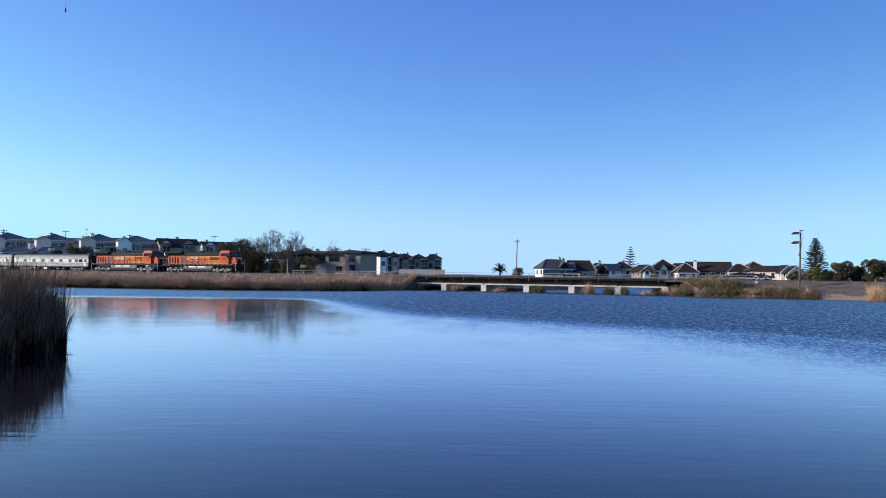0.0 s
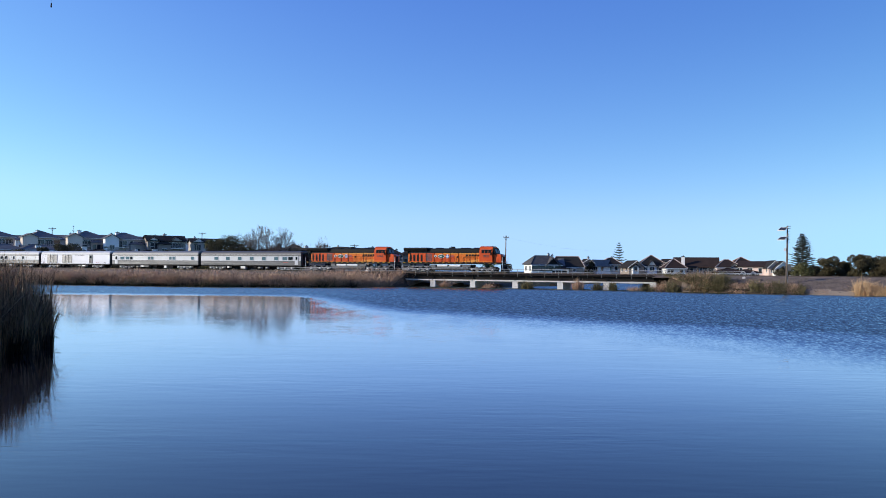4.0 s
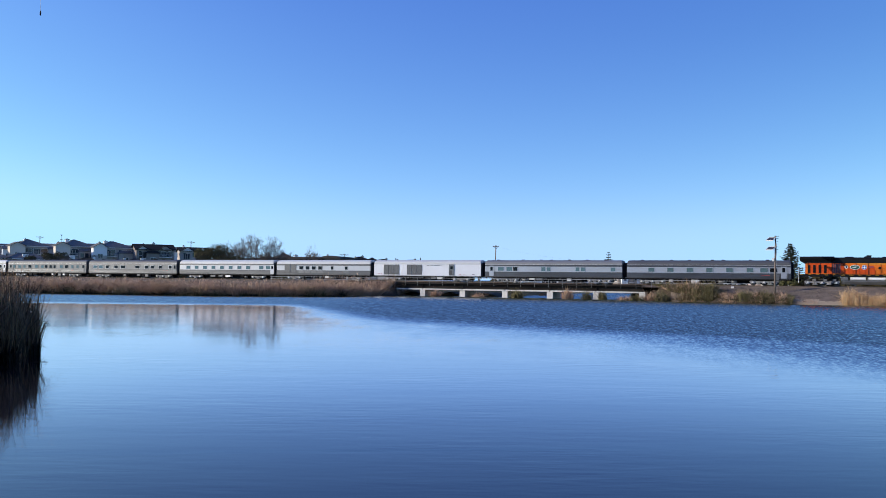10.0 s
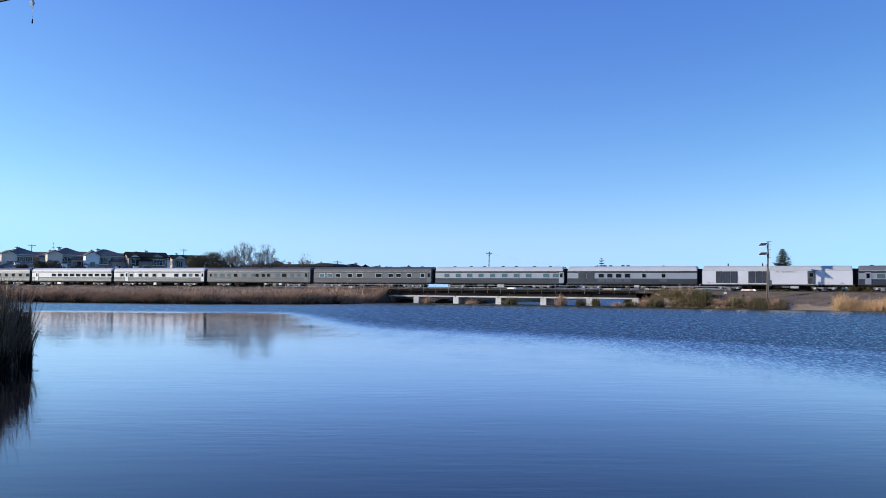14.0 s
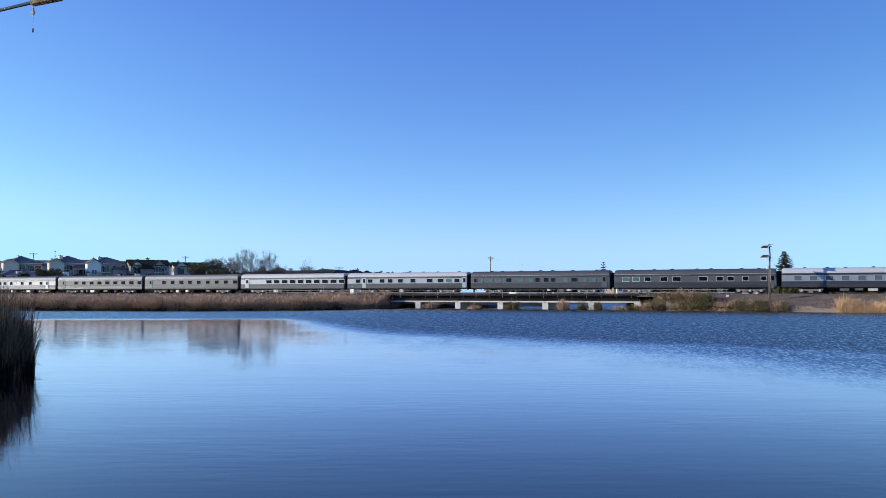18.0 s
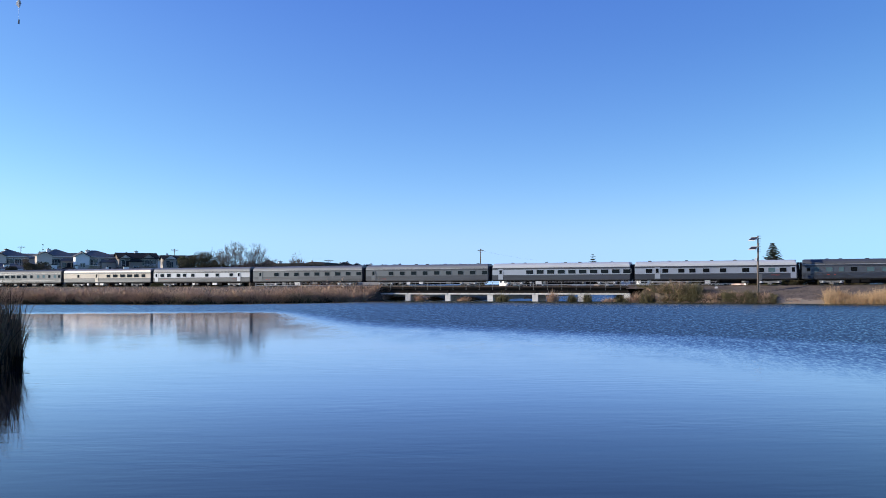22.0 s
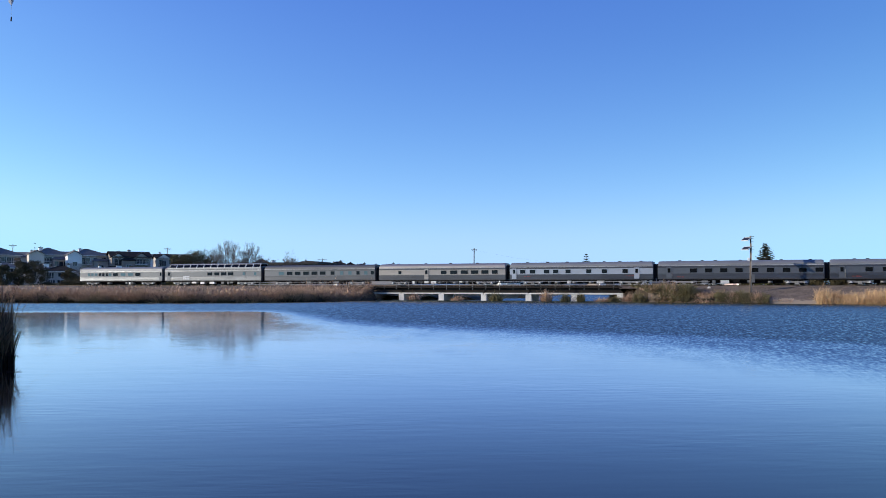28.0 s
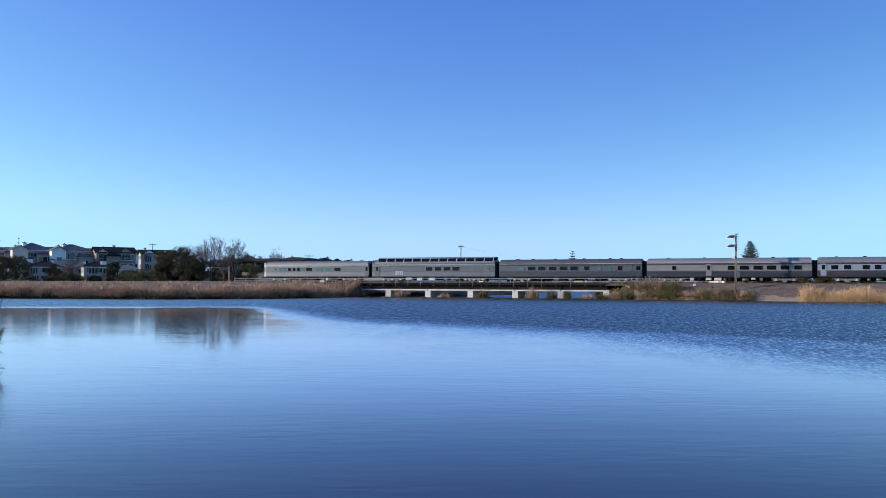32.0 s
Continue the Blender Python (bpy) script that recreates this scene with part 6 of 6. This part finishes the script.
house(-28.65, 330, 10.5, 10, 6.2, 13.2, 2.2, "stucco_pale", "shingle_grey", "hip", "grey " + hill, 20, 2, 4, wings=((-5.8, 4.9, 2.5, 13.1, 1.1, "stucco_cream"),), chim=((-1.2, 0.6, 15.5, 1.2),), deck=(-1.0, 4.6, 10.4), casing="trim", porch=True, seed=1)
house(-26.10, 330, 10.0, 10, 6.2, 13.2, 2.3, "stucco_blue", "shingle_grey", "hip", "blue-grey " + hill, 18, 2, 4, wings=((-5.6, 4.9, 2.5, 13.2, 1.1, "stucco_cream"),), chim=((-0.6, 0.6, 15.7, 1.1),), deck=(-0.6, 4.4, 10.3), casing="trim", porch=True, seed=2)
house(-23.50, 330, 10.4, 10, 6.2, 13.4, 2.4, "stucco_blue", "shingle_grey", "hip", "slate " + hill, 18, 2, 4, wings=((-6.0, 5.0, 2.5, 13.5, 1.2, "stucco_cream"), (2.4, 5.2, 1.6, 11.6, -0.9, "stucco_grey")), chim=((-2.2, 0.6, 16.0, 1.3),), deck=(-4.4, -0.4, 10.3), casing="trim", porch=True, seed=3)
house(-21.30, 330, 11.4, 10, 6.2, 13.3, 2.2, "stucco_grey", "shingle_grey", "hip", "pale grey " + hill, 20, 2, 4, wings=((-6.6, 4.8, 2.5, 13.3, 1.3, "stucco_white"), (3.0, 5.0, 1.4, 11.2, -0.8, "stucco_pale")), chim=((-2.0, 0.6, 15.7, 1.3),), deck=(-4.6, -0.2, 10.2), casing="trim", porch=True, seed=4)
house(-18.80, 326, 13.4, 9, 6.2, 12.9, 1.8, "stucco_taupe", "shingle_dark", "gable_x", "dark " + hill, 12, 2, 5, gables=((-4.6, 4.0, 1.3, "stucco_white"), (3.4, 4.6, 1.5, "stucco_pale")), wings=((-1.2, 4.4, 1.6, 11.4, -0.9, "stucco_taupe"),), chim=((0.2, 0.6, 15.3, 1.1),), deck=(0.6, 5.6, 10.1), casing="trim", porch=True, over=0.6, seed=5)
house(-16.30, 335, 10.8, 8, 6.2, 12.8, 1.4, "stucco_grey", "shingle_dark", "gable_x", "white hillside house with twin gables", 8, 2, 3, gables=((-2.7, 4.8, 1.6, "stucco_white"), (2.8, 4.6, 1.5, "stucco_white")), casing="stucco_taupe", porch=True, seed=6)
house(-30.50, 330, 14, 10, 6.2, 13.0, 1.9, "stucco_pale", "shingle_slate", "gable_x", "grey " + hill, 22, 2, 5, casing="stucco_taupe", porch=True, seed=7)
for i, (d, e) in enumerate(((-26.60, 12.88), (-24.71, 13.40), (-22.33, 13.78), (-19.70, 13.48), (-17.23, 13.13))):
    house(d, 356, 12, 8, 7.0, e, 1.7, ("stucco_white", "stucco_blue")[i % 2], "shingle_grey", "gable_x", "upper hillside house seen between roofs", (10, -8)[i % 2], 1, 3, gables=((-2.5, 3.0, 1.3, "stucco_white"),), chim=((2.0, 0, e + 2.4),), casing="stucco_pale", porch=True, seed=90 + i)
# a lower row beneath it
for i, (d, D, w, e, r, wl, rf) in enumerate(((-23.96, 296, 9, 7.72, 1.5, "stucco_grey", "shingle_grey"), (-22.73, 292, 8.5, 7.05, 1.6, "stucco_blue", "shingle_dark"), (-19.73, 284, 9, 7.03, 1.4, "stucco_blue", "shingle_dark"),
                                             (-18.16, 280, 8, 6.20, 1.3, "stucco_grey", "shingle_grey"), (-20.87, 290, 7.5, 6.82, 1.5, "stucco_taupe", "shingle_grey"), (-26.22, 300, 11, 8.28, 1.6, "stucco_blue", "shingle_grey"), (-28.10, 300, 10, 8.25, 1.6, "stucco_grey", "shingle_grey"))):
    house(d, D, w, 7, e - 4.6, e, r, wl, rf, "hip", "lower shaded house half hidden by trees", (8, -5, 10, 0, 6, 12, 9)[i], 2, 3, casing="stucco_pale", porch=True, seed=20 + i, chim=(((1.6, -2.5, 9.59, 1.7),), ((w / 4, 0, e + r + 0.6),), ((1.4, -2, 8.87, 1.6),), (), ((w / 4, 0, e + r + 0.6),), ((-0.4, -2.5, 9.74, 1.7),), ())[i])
# behind the bare trees
house(-10.45, 300, 7.5, 8, 4.5, 9.1, 2.3, "stucco_taupe", "shingle_dark", "hip", "brown house behind bare trees", 10, 2, 3, ridge=1.0, gables=((1.4, 3.0, 1.4, "stucco_cream"),), seed=31)
house(-9.35, 305, 6.5, 8, 4.5, 8.9, 1.6, "stucco_taupe", "shingle_dark", "gable_x", "low brown house with a pale chimney behind bare trees", 12, 2, 3, chim=((-1.6, 0, 11.2, 1.2),), seed=33)
house(-11.78, 236, 8, 7, 2.6, 6.75, 1.6, "stucco_cream", "shingle_dark", "gable_x", "pale low house behind bare trees", 5, 2, 3, seed=32)

# flat-roofed building by the track
fb = 7.93
flat = house(-8.65, 215, 20.0, 11, 2.9, fb, 0.5, "stucco_tan", "trim_dark", "flat", "long tan flat-roofed building with a deep dark eave", -24, 2, 0, over=0.9, seed=41, name="flat_roofed_building", sides=False)
part("end_block", Geo().box(6.2, 10.4, -6.6, -5.504, 1.5, fb - 0.05), M["stucco_tan"], flat, "tan end block", bevel=0.02)
prof = [(5.4, fb - 0.04)] + [(8.2 - 2.8 * math.cos(math.pi * i / 8), fb - 0.04 + 0.72 * math.sin(math.pi * i / 8)) for i in range(1, 8)] + [(11.0, fb - 0.04)]
part("arched_roof", Geo().prism(list(reversed(prof)), -7.4, 4.0, "y"), M["trim_dark"], flat, "dark low arched roof")
part("dark_bay", Geo().box(-9.6, -3.2, -5.56, -5.504, 2.6, fb - 0.4), M["shingle_dark"], flat, "dark timber wall")
for x, wd in ((-1.0, 2.9), (2.9, 2.7)):
    wall_window(flat, x, fb - 1.35, wd, 1.25, -5.51, "trim_dark")
for x, wd in ((1.0, 1.6), (4.2, 1.6)):
    wall_window(flat, x, fb - 3.9, wd, 1.1, -5.51, "trim_dark")
for z in (fb - 1.4, fb - 3.6):
    wall_window(flat, 8.2, z, 1.4, 1.2, -6.61, "trim_dark")
part("lean_to_roof", Geo().prism([(-2.6, fb - 2.5), (0.6, fb - 2.3), (0.6, fb - 2.15), (-2.6, fb - 2.35)], -7.2, -5.57, "y"), M["trim_dark"], flat)
part("roof_vent", Geo().tube((4.6, 0, fb + 0.4), (4.6, 0, fb + 1.2), 0.25, n=10), M["galv"], flat)
part("garden_wall", Geo().box(-4.6, 5.0, -9.0, -8.8, 1.6, fb - 3.0), M["stucco_taupe"], flat, "low taupe wall")

# condominium row
for i, (px_, w, e, r, wl) in enumerate(((-5.35, 5.4, 8.9, 1.5, "stucco_white"), (-4.52, 4.4, 8.5, 1.4, "stucco_pale"), (-3.75, 4.6, 8.2, 1.5, "stucco_taupe"), (-2.80, 4.8, 8.1, 1.3, "stucco_taupe"), (-1.80, 4.8, 8.2, 1.5, "stucco_taupe"))):
    condo = house(px_, 290 + i * 1.5, w, 9, 3.2, e, r, wl, "shingle_dark", "hip", "narrow condominium with a dark hip roof and stacked balconies", (20, 17, 13, 7, 5)[i], 2, 2, over=0.4, ridge=1.2, chim=((1.2, 0.6, e + r + 0.35, 0.7), (-1.2, 0.9, e + r - 0.1, 0.5)) if i % 2 == 0 else ((0.2, 0.5, e + r + 0.3, 0.7),),
                  wings=((-w * 0.27, w * 0.42, 1.9, e - 0.35 + 0.3 * (i % 2), -1.0, ("stucco_white", "stucco_pale", "stucco_tan", "stucco_taupe", "stucco_taupe")[i]),), casing="trim_dark", seed=50 + i, group="condominium row", name="condominium", sides=True)
    for z in (3.3, 6.0):
        x0, x1, y = 0.1, w / 2, -4.5
        # no real hollow: a flat near-black panel paints the recess shade
        part("recess", Geo().box(x0, x1, y - 0.03, y - 0.006, z, z + 2.2), M["pane"], condo, "dark glazed balcony recess")
        deck_ = part("balcony", Geo().box(x0, x1 + 0.2, y - 1.6, y - 0.034, z - 0.22, z - 0.02), M["stucco_pale"], condo)
        for k in range(3):
            x = x0 + 0.1 + (x1 - x0) * k / 2
            part("balcony_post", Geo().box(x - 0.08, x + 0.08, y - 1.56, y - 1.40, z - 0.016, z + 2.3), M["stucco_cream" if k == 0 else "stucco_taupe"], deck_)
        part("balcony_rail", Geo().box(x0 + 0.2, x1, y - 1.52, y - 1.46, z + 0.85, z + 0.95), M["galv"], deck_)
        for k in range(7):
            x = x0 + 0.25 + (x1 - x0 - 0.3) * k / 6
            part("baluster", Geo().box(x - 0.025, x + 0.025, y - 1.51, y - 1.47, z - 0.016, z + 0.85), M["galv"], deck_)
px_ = polar(-3.27, 282)
sea_wall = tagged(part("wall_sea", Geo().box(-4.2, 11.5, -0.25, 0.25, 1.0, 4.45), M["stucco_pale"], at=pose(px_[0], px_[1], 0, 0, 0, -8), bevel=0.03), "low taupe wall before the condominiums", "wall", kind="structure")

part("fence_board", Geo().box(-11, 11.5, -0.5, -0.27, -2.2, 3.50 - 0.6), M["timber"], sea_wall, "dark timber fence")

# beach houses
one = house(6.40, 247, 8.4, 9, 2.6, 4.93, 2.5, "stucco_white", "shingle_slate", "hip", "slate-roofed beach house with white walls and dark timber", 16, 1, 5, ridge=4.4, casing="trim_dark", gables=((1.9, 4.0, 2.2, "shingle_dark"),), chim=((2.2, 1.0, 8.09, 0.6), (3.4, 1.0, 7.77, 0.5)), deck=(-2.5, 0.2, 3.0), seed=61)
two = house(8.11, 252, 9.6, 10, 2.6, 4.21, 3.15, "stucco_taupe", "shingle_dark", "hip", "dark steep-roofed beach house with a pale low annex", -2, 1, 2, ridge=6.6, wings=((-2.2, 5.6, 4.0, 3.84, -0.4, "stucco_white"),), seed=62)
part("skylight", Geo().add([(-2.0, -5.4, 4.68), (-0.4, -5.4, 4.68), (-1.0, -1.6, 6.87), (-2.8, -1.6, 6.87), (-2.0, -5.2, 4.35), (-0.4, -5.2, 4.35), (-1.0, -1.4, 6.53), (-2.8, -1.4, 6.53)],
                           [(0, 1, 2, 3), (7, 6, 5, 4), (0, 4, 5, 1), (1, 5, 6, 2), (2, 6, 7, 3), (3, 7, 4, 0)]), M["shingle_grey"], two, "pale roof hatch")
house(9.38, 262, 4.6, 7, 2.6, 5.36, 1.5, "stucco_taupe", "shingle_dark", "gable_y", "small dark beach house half behind bushes", 12, 1, 1, chim=((0.3, -1.0, 7.45, 0.6),), seed=63)
house(10.43, 258, 3.4, 8, 2.6, 5.03, 1.5, "stucco_white", "shingle_grey", "gable_y", "white gabled beach house with a pale roof", -42, 1, 2, seed=64)
house(10.95, 262, 5.4, 7, 2.6, 5.26, 1.9, "stucco_cream", "shingle_dark", "hip", "small dark-roofed beach house", 10, 1, 2, ridge=1.5, chim=((0.6, 0.5, 7.51, 0.6),), seed=60)
house(12.38, 250, 4.6, 7, 2.6, 4.58, 1.7, "stucco_taupe", "shingle_dark", "gable_y", "narrow taupe beach house with a dark gable roof and white bay", 22, 1, 1, wings=((-0.7, 1.8, 1.0, 4.57, 0.7, "stucco_white"),), seed=65)
house(13.62, 254, 8.2, 8, 2.6, 4.82, 3.0, "stucco_taupe", "shingle_dark", "hip", "dark pyramid-roofed beach house with a white front gable", 9, 1, 2, ridge=0.5, gables=((-0.4, 2.8, 1.9, "stucco_white"), (2.6, 2.6, 1.3, "stucco_taupe")), wings=((-0.4, 2.6, 0.34, 4.82, -0.1, "stucco_white"),), seed=66)
house(14.67, 258, 2.4, 5, 2.6, 6.41, 0.5, "stucco_white", "shingle_dark", "gable_y", "narrow white beach house wall", 30, 1, 1, seed=67, sides=False)
house(16.48, 250, 11.6, 9, 2.6, 4.77, 2.5, "stucco_taupe", "shingle_brown", "gable_x", "long dark-brown-roofed beach house with a white chimney", -4, 1, 4, chim=((-3.2, -4.2, 7.48, 0.9),), deck=(1.0, 5.6, 2.9), seed=68)
house(15.06, 243, 5.2, 6, 2.6, 4.19, 2.5, "stucco_white", "shingle_brown", "hip", "white beach house with a brown pyramid roof", 12, 1, 2, ridge=0.4, seed=59)
house(18.36, 247, 6.8, 7, 2.6, 4.52, 2.1, "stucco_pink", "shingle_brown", "hip", "pink-walled beach house with a brown hip roof", 14, 1, 2, ridge=1.2, gables=((1.2, 3.2, 1.3, "stucco_pink"),), seed=69)
house(19.25, 262, 4.2, 6, 2.6, 5.98, 1.6, "stucco_pink", "shingle_brown", "hip", "small turret-like beach house behind brown roofs", 15, 1, 1, ridge=0.3, seed=70)
house(20.36, 246, 10.6, 8, 2.6, 4.92, 1.3, "stucco_pink", "shingle_brown", "gable_x", "long pink-walled beach house with a brown roof", -18, 1, 4, seed=71)
house(21.10, 241, 3.4, 9, 2.6, 4.76, 1.6, "stucco_pink", "shingle_dark", "gable_y", "narrow beach house with pale gable edges", 12, 1, 1, seed=72)
house(21.53, 238, 3.8, 9, 2.6, 4.46, 1.7, "stucco_white", "shingle_dark", "gable_y", "dark gabled beach house with pale gable edges", 14, 1, 1, seed=77)
house(19.55, 226, 5.6, 5, 2.2, 3.03, 0.8, "stucco_white", "shingle_brown", "hip", "low white house with brown tiled roofs", 11, 1, 3, gables=((-1.2, 1.8, 0.8, "stucco_white"), (1.2, 1.8, 0.7, "stucco_white")), seed=73)
house(18.46, 226, 5.6, 5, 2.2, 3.12, 1.0, "stucco_taupe", "shingle_brown", "hip", "low outbuilding with a brown tile roof", 19, 1, 2, seed=74)
house(22.35, 215, 3.6, 5, 2.2, 3.70, 0.9, "stucco_white", "shingle_grey", "gable_y", "small white cottage by the pine", 15, 1, 1, seed=75)
house(25.30, 205, 2.4, 3, 2.2, 4.30, 0.4, "stucco_cream", "shingle_grey", "gable_y", "small cream-walled shed among trees", 15, 1, 1, seed=76, sides=False)

# ---------------------------------------------------------------- poles, panels, wires
def signal_pole():
    """Wooden pole with two tilted solar panels on the near bank of the track."""
    s, o = 59.8, 6.0
    z = ground_at(s, -o)
    p = TRACK @ Vector((s, -o, z))
    top = 10.46 - z
    pole = thing("solar_pole", pose(p.x, p.y, z, 0, 1.1, -20), "weathered wooden pole with two tilted solar panels", "utility pole")
    part("pole_shaft", Geo().tube((0, 0, -0.4), (0, 0, top), 0.15, 0.11, 10), M["pole_wood"], pole, smooth=True)
    u = Vector((1.1, -0.62, 0)).normalized()              # level edge; the panel faces the low sun
    v = (Vector((0.63, 1.1, 0.63)) - u * u.dot((0.63, 1.1, 0.63))).normalized()
    turn = Matrix((u, v, u.cross(v))).transposed().to_4x4()
    for k, dz in enumerate((0.3, 1.75)):
        pan = part("solar_panel", Geo().box(-0.54, 0.54, -0.56, 0.56, -0.02, 0.03), M["panel"], pole, "dark tilted solar panel", at=Matrix.Translation((-0.66, -0.25, top - dz - 0.22)) @ turn)
        for y0, y1 in ((-0.60, -0.56), (0.56, 0.60)):
            part("panel_frame", Geo().box(-0.58, 0.58, y0, y1, -0.05, 0.06), M["white"], pan)
        for x0, x1 in ((-0.60, -0.54), (0.54, 0.58)):
            part("panel_frame", Geo().box(x0, x1, -0.56, 0.56, -0.05, 0.06), M["white"], pan)
        part("panel_back", Geo().box(-0.54, 0.54, -0.56, 0.56, -0.05, -0.024), M["trim_dark"], pan)
        part("panel_arm", Geo().tube((0, 0, top - dz), (-0.7, -0.2, top - dz - 0.28), 0.04, n=6), M["galv"], pole)
    for k in range(6):
        part("pole_step", Geo().box(0.08, 0.42, -0.03, 0.03, top - 0.45 - k * 0.42, top - 0.40 - k * 0.42), M["trim_dark"], pole)
    part("pole_top_arm", Geo().box(-0.2, 0.5, -0.06, 0.06, top - 0.1, top - 0.02), M["trim_dark"], pole)
    part("siren_box", Geo().box(-0.45, -0.12, -0.2, 0.15, top - 3.95, top - 3.45), M["white"], pole, "small white box", bevel=0.03)
    part("control_cabinet", Geo().box(0.14, 0.62, -0.35, 0.05, top - 6.9, top - 6.0), M["tank"], pole, "grey metal cabinet", bevel=0.03)
    part("conduit", Geo().tube((0.16, -0.06, 0.3), (0.14, -0.06, top - 1.2), 0.03, n=6), M["galv"], pole)


signal_pole()


def utility_pole(deg, dist, top, arm, label="bare wooden utility pole with a crossarm"):
    x, y = polar(deg, dist)
    z = max(land(x, y), 0.5)
    pole = thing("utility_pole", pose(x, y, z - 0.5, 0, 0.9, -deg), label, "utility pole", "utility poles beyond the track")
    h = top - z + 0.5
    part("pole_shaft", Geo().tube((0, 0, -1.5), (0, 0, h), 0.17, 0.13, 10), M["pole_wood"], pole)
    part("crossarm", Geo().box(-arm / 2, arm / 2, -0.2, -0.08, h - 0.55, h - 0.38), M["pole_wood"], pole)
    for i in range(4):
        x = -arm / 2 + arm * (i + 0.5) / 4
        part("insulator", Geo().tube((x, -0.14, h - 0.38), (x, -0.14, h - 0.2), 0.05, n=6), M["galv"], pole)
    for sx in (-1, 1):
        part("brace", Geo().tube((0, -0.14, h - 1.2), (sx * arm * 0.33, -0.14, h - 0.55), 0.03, n=5), M["galv"], pole)
    return pole


utility_pole(3.90, 230, 12.74, 1.7)
utility_pole(-6.43, 300, 11.97, 3.2)
utility_pole(-16.48, 360, 17.80, 3.0)
utility_pole(-25.46, 380, 19.12, 3.0)
utility_pole(-28.89, 380, 18.80, 2.6)


def overhead_cable():
    """Cable overhead at the left bank, thicker where it is wrapped, with fishing tackle caught on it."""
    a, b = Vector((-11.5, 9.6, 6.35)), Vector((0.6, 3.0, 8.3))
    mid = Vector((-4.348, 9.005, 6.298))
    left = Vector((-4.915, 9.392, 6.337))
    right = Vector((-3.595, 8.360, 6.150))
    way = (right - left).normalized()
    cable = thing("overhead_cable", Matrix(), "dark overhead cable with a frayed wrapped splice", "cable")
    a, b = mid + (left - mid) * 14.0, mid + way * 9.0
    part("cable_thin", Geo().tube(a, mid, 0.019, n=8), M["cable"], cable)
    part("cable_thick", Geo().tube(mid - way * 0.01, b, 0.036, n=10), M["cable"], cable)
    for i in range(26):
        p = mid + way * (0.0 + i * 0.022)
        part("splice_wrap", Geo().tube(p, p + way * 0.02, 0.039 + 0.003 * (i * 7 % 4), 0.041 + 0.003 * (i * 5 % 3), n=9), M["wrap"], cable)
    for k, e in enumerate((a, b)):
        foot = -1.5
        pole = thing("cable_pole", pose(e.x, e.y, 0), "plain wooden pole that carries the cable", "utility pole")
        part("pole_shaft", Geo().tube((0, 0, foot), (0, 0, e.z + 0.4), 0.14, 0.11, 10), M["pole_wood"], pole)
        part("bracket", Geo().box(-0.1, 0.1, -0.1, 0.1, e.z - 0.08, e.z + 0.08), M["galv"], pole)
    lure = thing("fishing_lure", Matrix.Translation(mid + Vector((0.0, 0, 0.02))), "white fishing lure and dark sinker on a snagged line", "lure")
    part("line", Geo().tube((0, 0, 0), (0.002, 0, -0.315), 0.0012, n=4), M["galv"], lure)
    part("lure_body", Geo().add([(0, -0.012, -0.08), (0.026, 0, -0.13), (0, 0.012, -0.08), (-0.034, 0, -0.14), (0.004, 0, -0.185), (0, 0, -0.06)],
                                [(5, 0, 1), (5, 1, 2), (5, 2, 3), (5, 3, 0), (4, 1, 0), (4, 2, 1), (4, 3, 2), (4, 0, 3)]), M["white"], lure, "crumpled white lure")
    part("sinker", Geo().tube((0.002, 0, -0.352), (0.004, 0, -0.305), 0.009, 0.006, 8), M["trim_dark"], lure)


overhead_cable()


# ---------------------------------------------------------------- small things by the track and on the hill
def slab(s, o, wd, dp, turn, name, m, label, category, h=0.22):
    z = ground_at(s, -o)
    part_ = part(name, Geo().prism([(-wd / 2, -0.15), (wd / 2, -0.15), (wd * 0.46, h), (-wd * 0.44, h * 0.8)], -dp / 2, dp / 2, "y"), M[m], at=spot(s, -o, z, turn), bevel=0.03)
    return tagged(part_, label, category)


slab(53.4, 3.3, 0.5, 0.4, 6, "marker_block", "concrete", "pale stone block beside the track", "stone", 0.25)
slab(55.0, 4.4, 2.2, 0.8, 3, "concrete_slab", "rubble", "brown concrete slab on the gravel bank", "slab")
slab(52.0, 4.7, 1.6, 0.7, -8, "concrete_slab", "rubble", "brown concrete slab on the gravel bank", "slab")
slab(50.2, 5.0, 1.3, 0.6, 12, "concrete_slab", "rubble", "broken pale concrete slab among reeds", "slab")
slab(36.8, 5.4, 1.3, 0.9, 20, "boulder", "concrete", "pale boulder at the trestle's foot", "boulder", 0.5)
slab(35.0, 5.0, 0.9, 0.7, -15, "boulder", "concrete", "pale boulder at the trestle's foot", "boulder", 0.4)


def slack_wire(a, b, sag, n=10):
    g = Geo()
    pts = [a + (b - a) * i / n - Vector((0, 0, sag * 4 * (i / n) * (1 - i / n))) for i in range(n + 1)]
    for p, q in zip(pts, pts[1:]):
        g.tube(p, q, 0.006, n=4)
    return g


here, there = polar(3.90, 230), polar(11.61, 320)
tagged(part("service_wire", slack_wire(Vector((here[0] + 0.8, here[1], 12.12)), Vector((there[0], there[1], 10.83)), 1.2), M["cable"]), "thin slack wire from the utility pole to the beach houses", "wire")
spot_ = polar(7.16, 176)
tagged(part("dark_boulder", Geo().prism([(-0.8, -0.5), (0.75, -0.5), (0.8, 0.15), (0.35, 0.42), (-0.3, 0.5), (-0.75, 0.3)], -0.5, 0.5, "y"), M["timber"], at=pose(spot_[0], spot_[1], 0, 0, 0, -20), bevel=0.1), "dark boulder in the channel behind the trestle", "boulder")

motions()
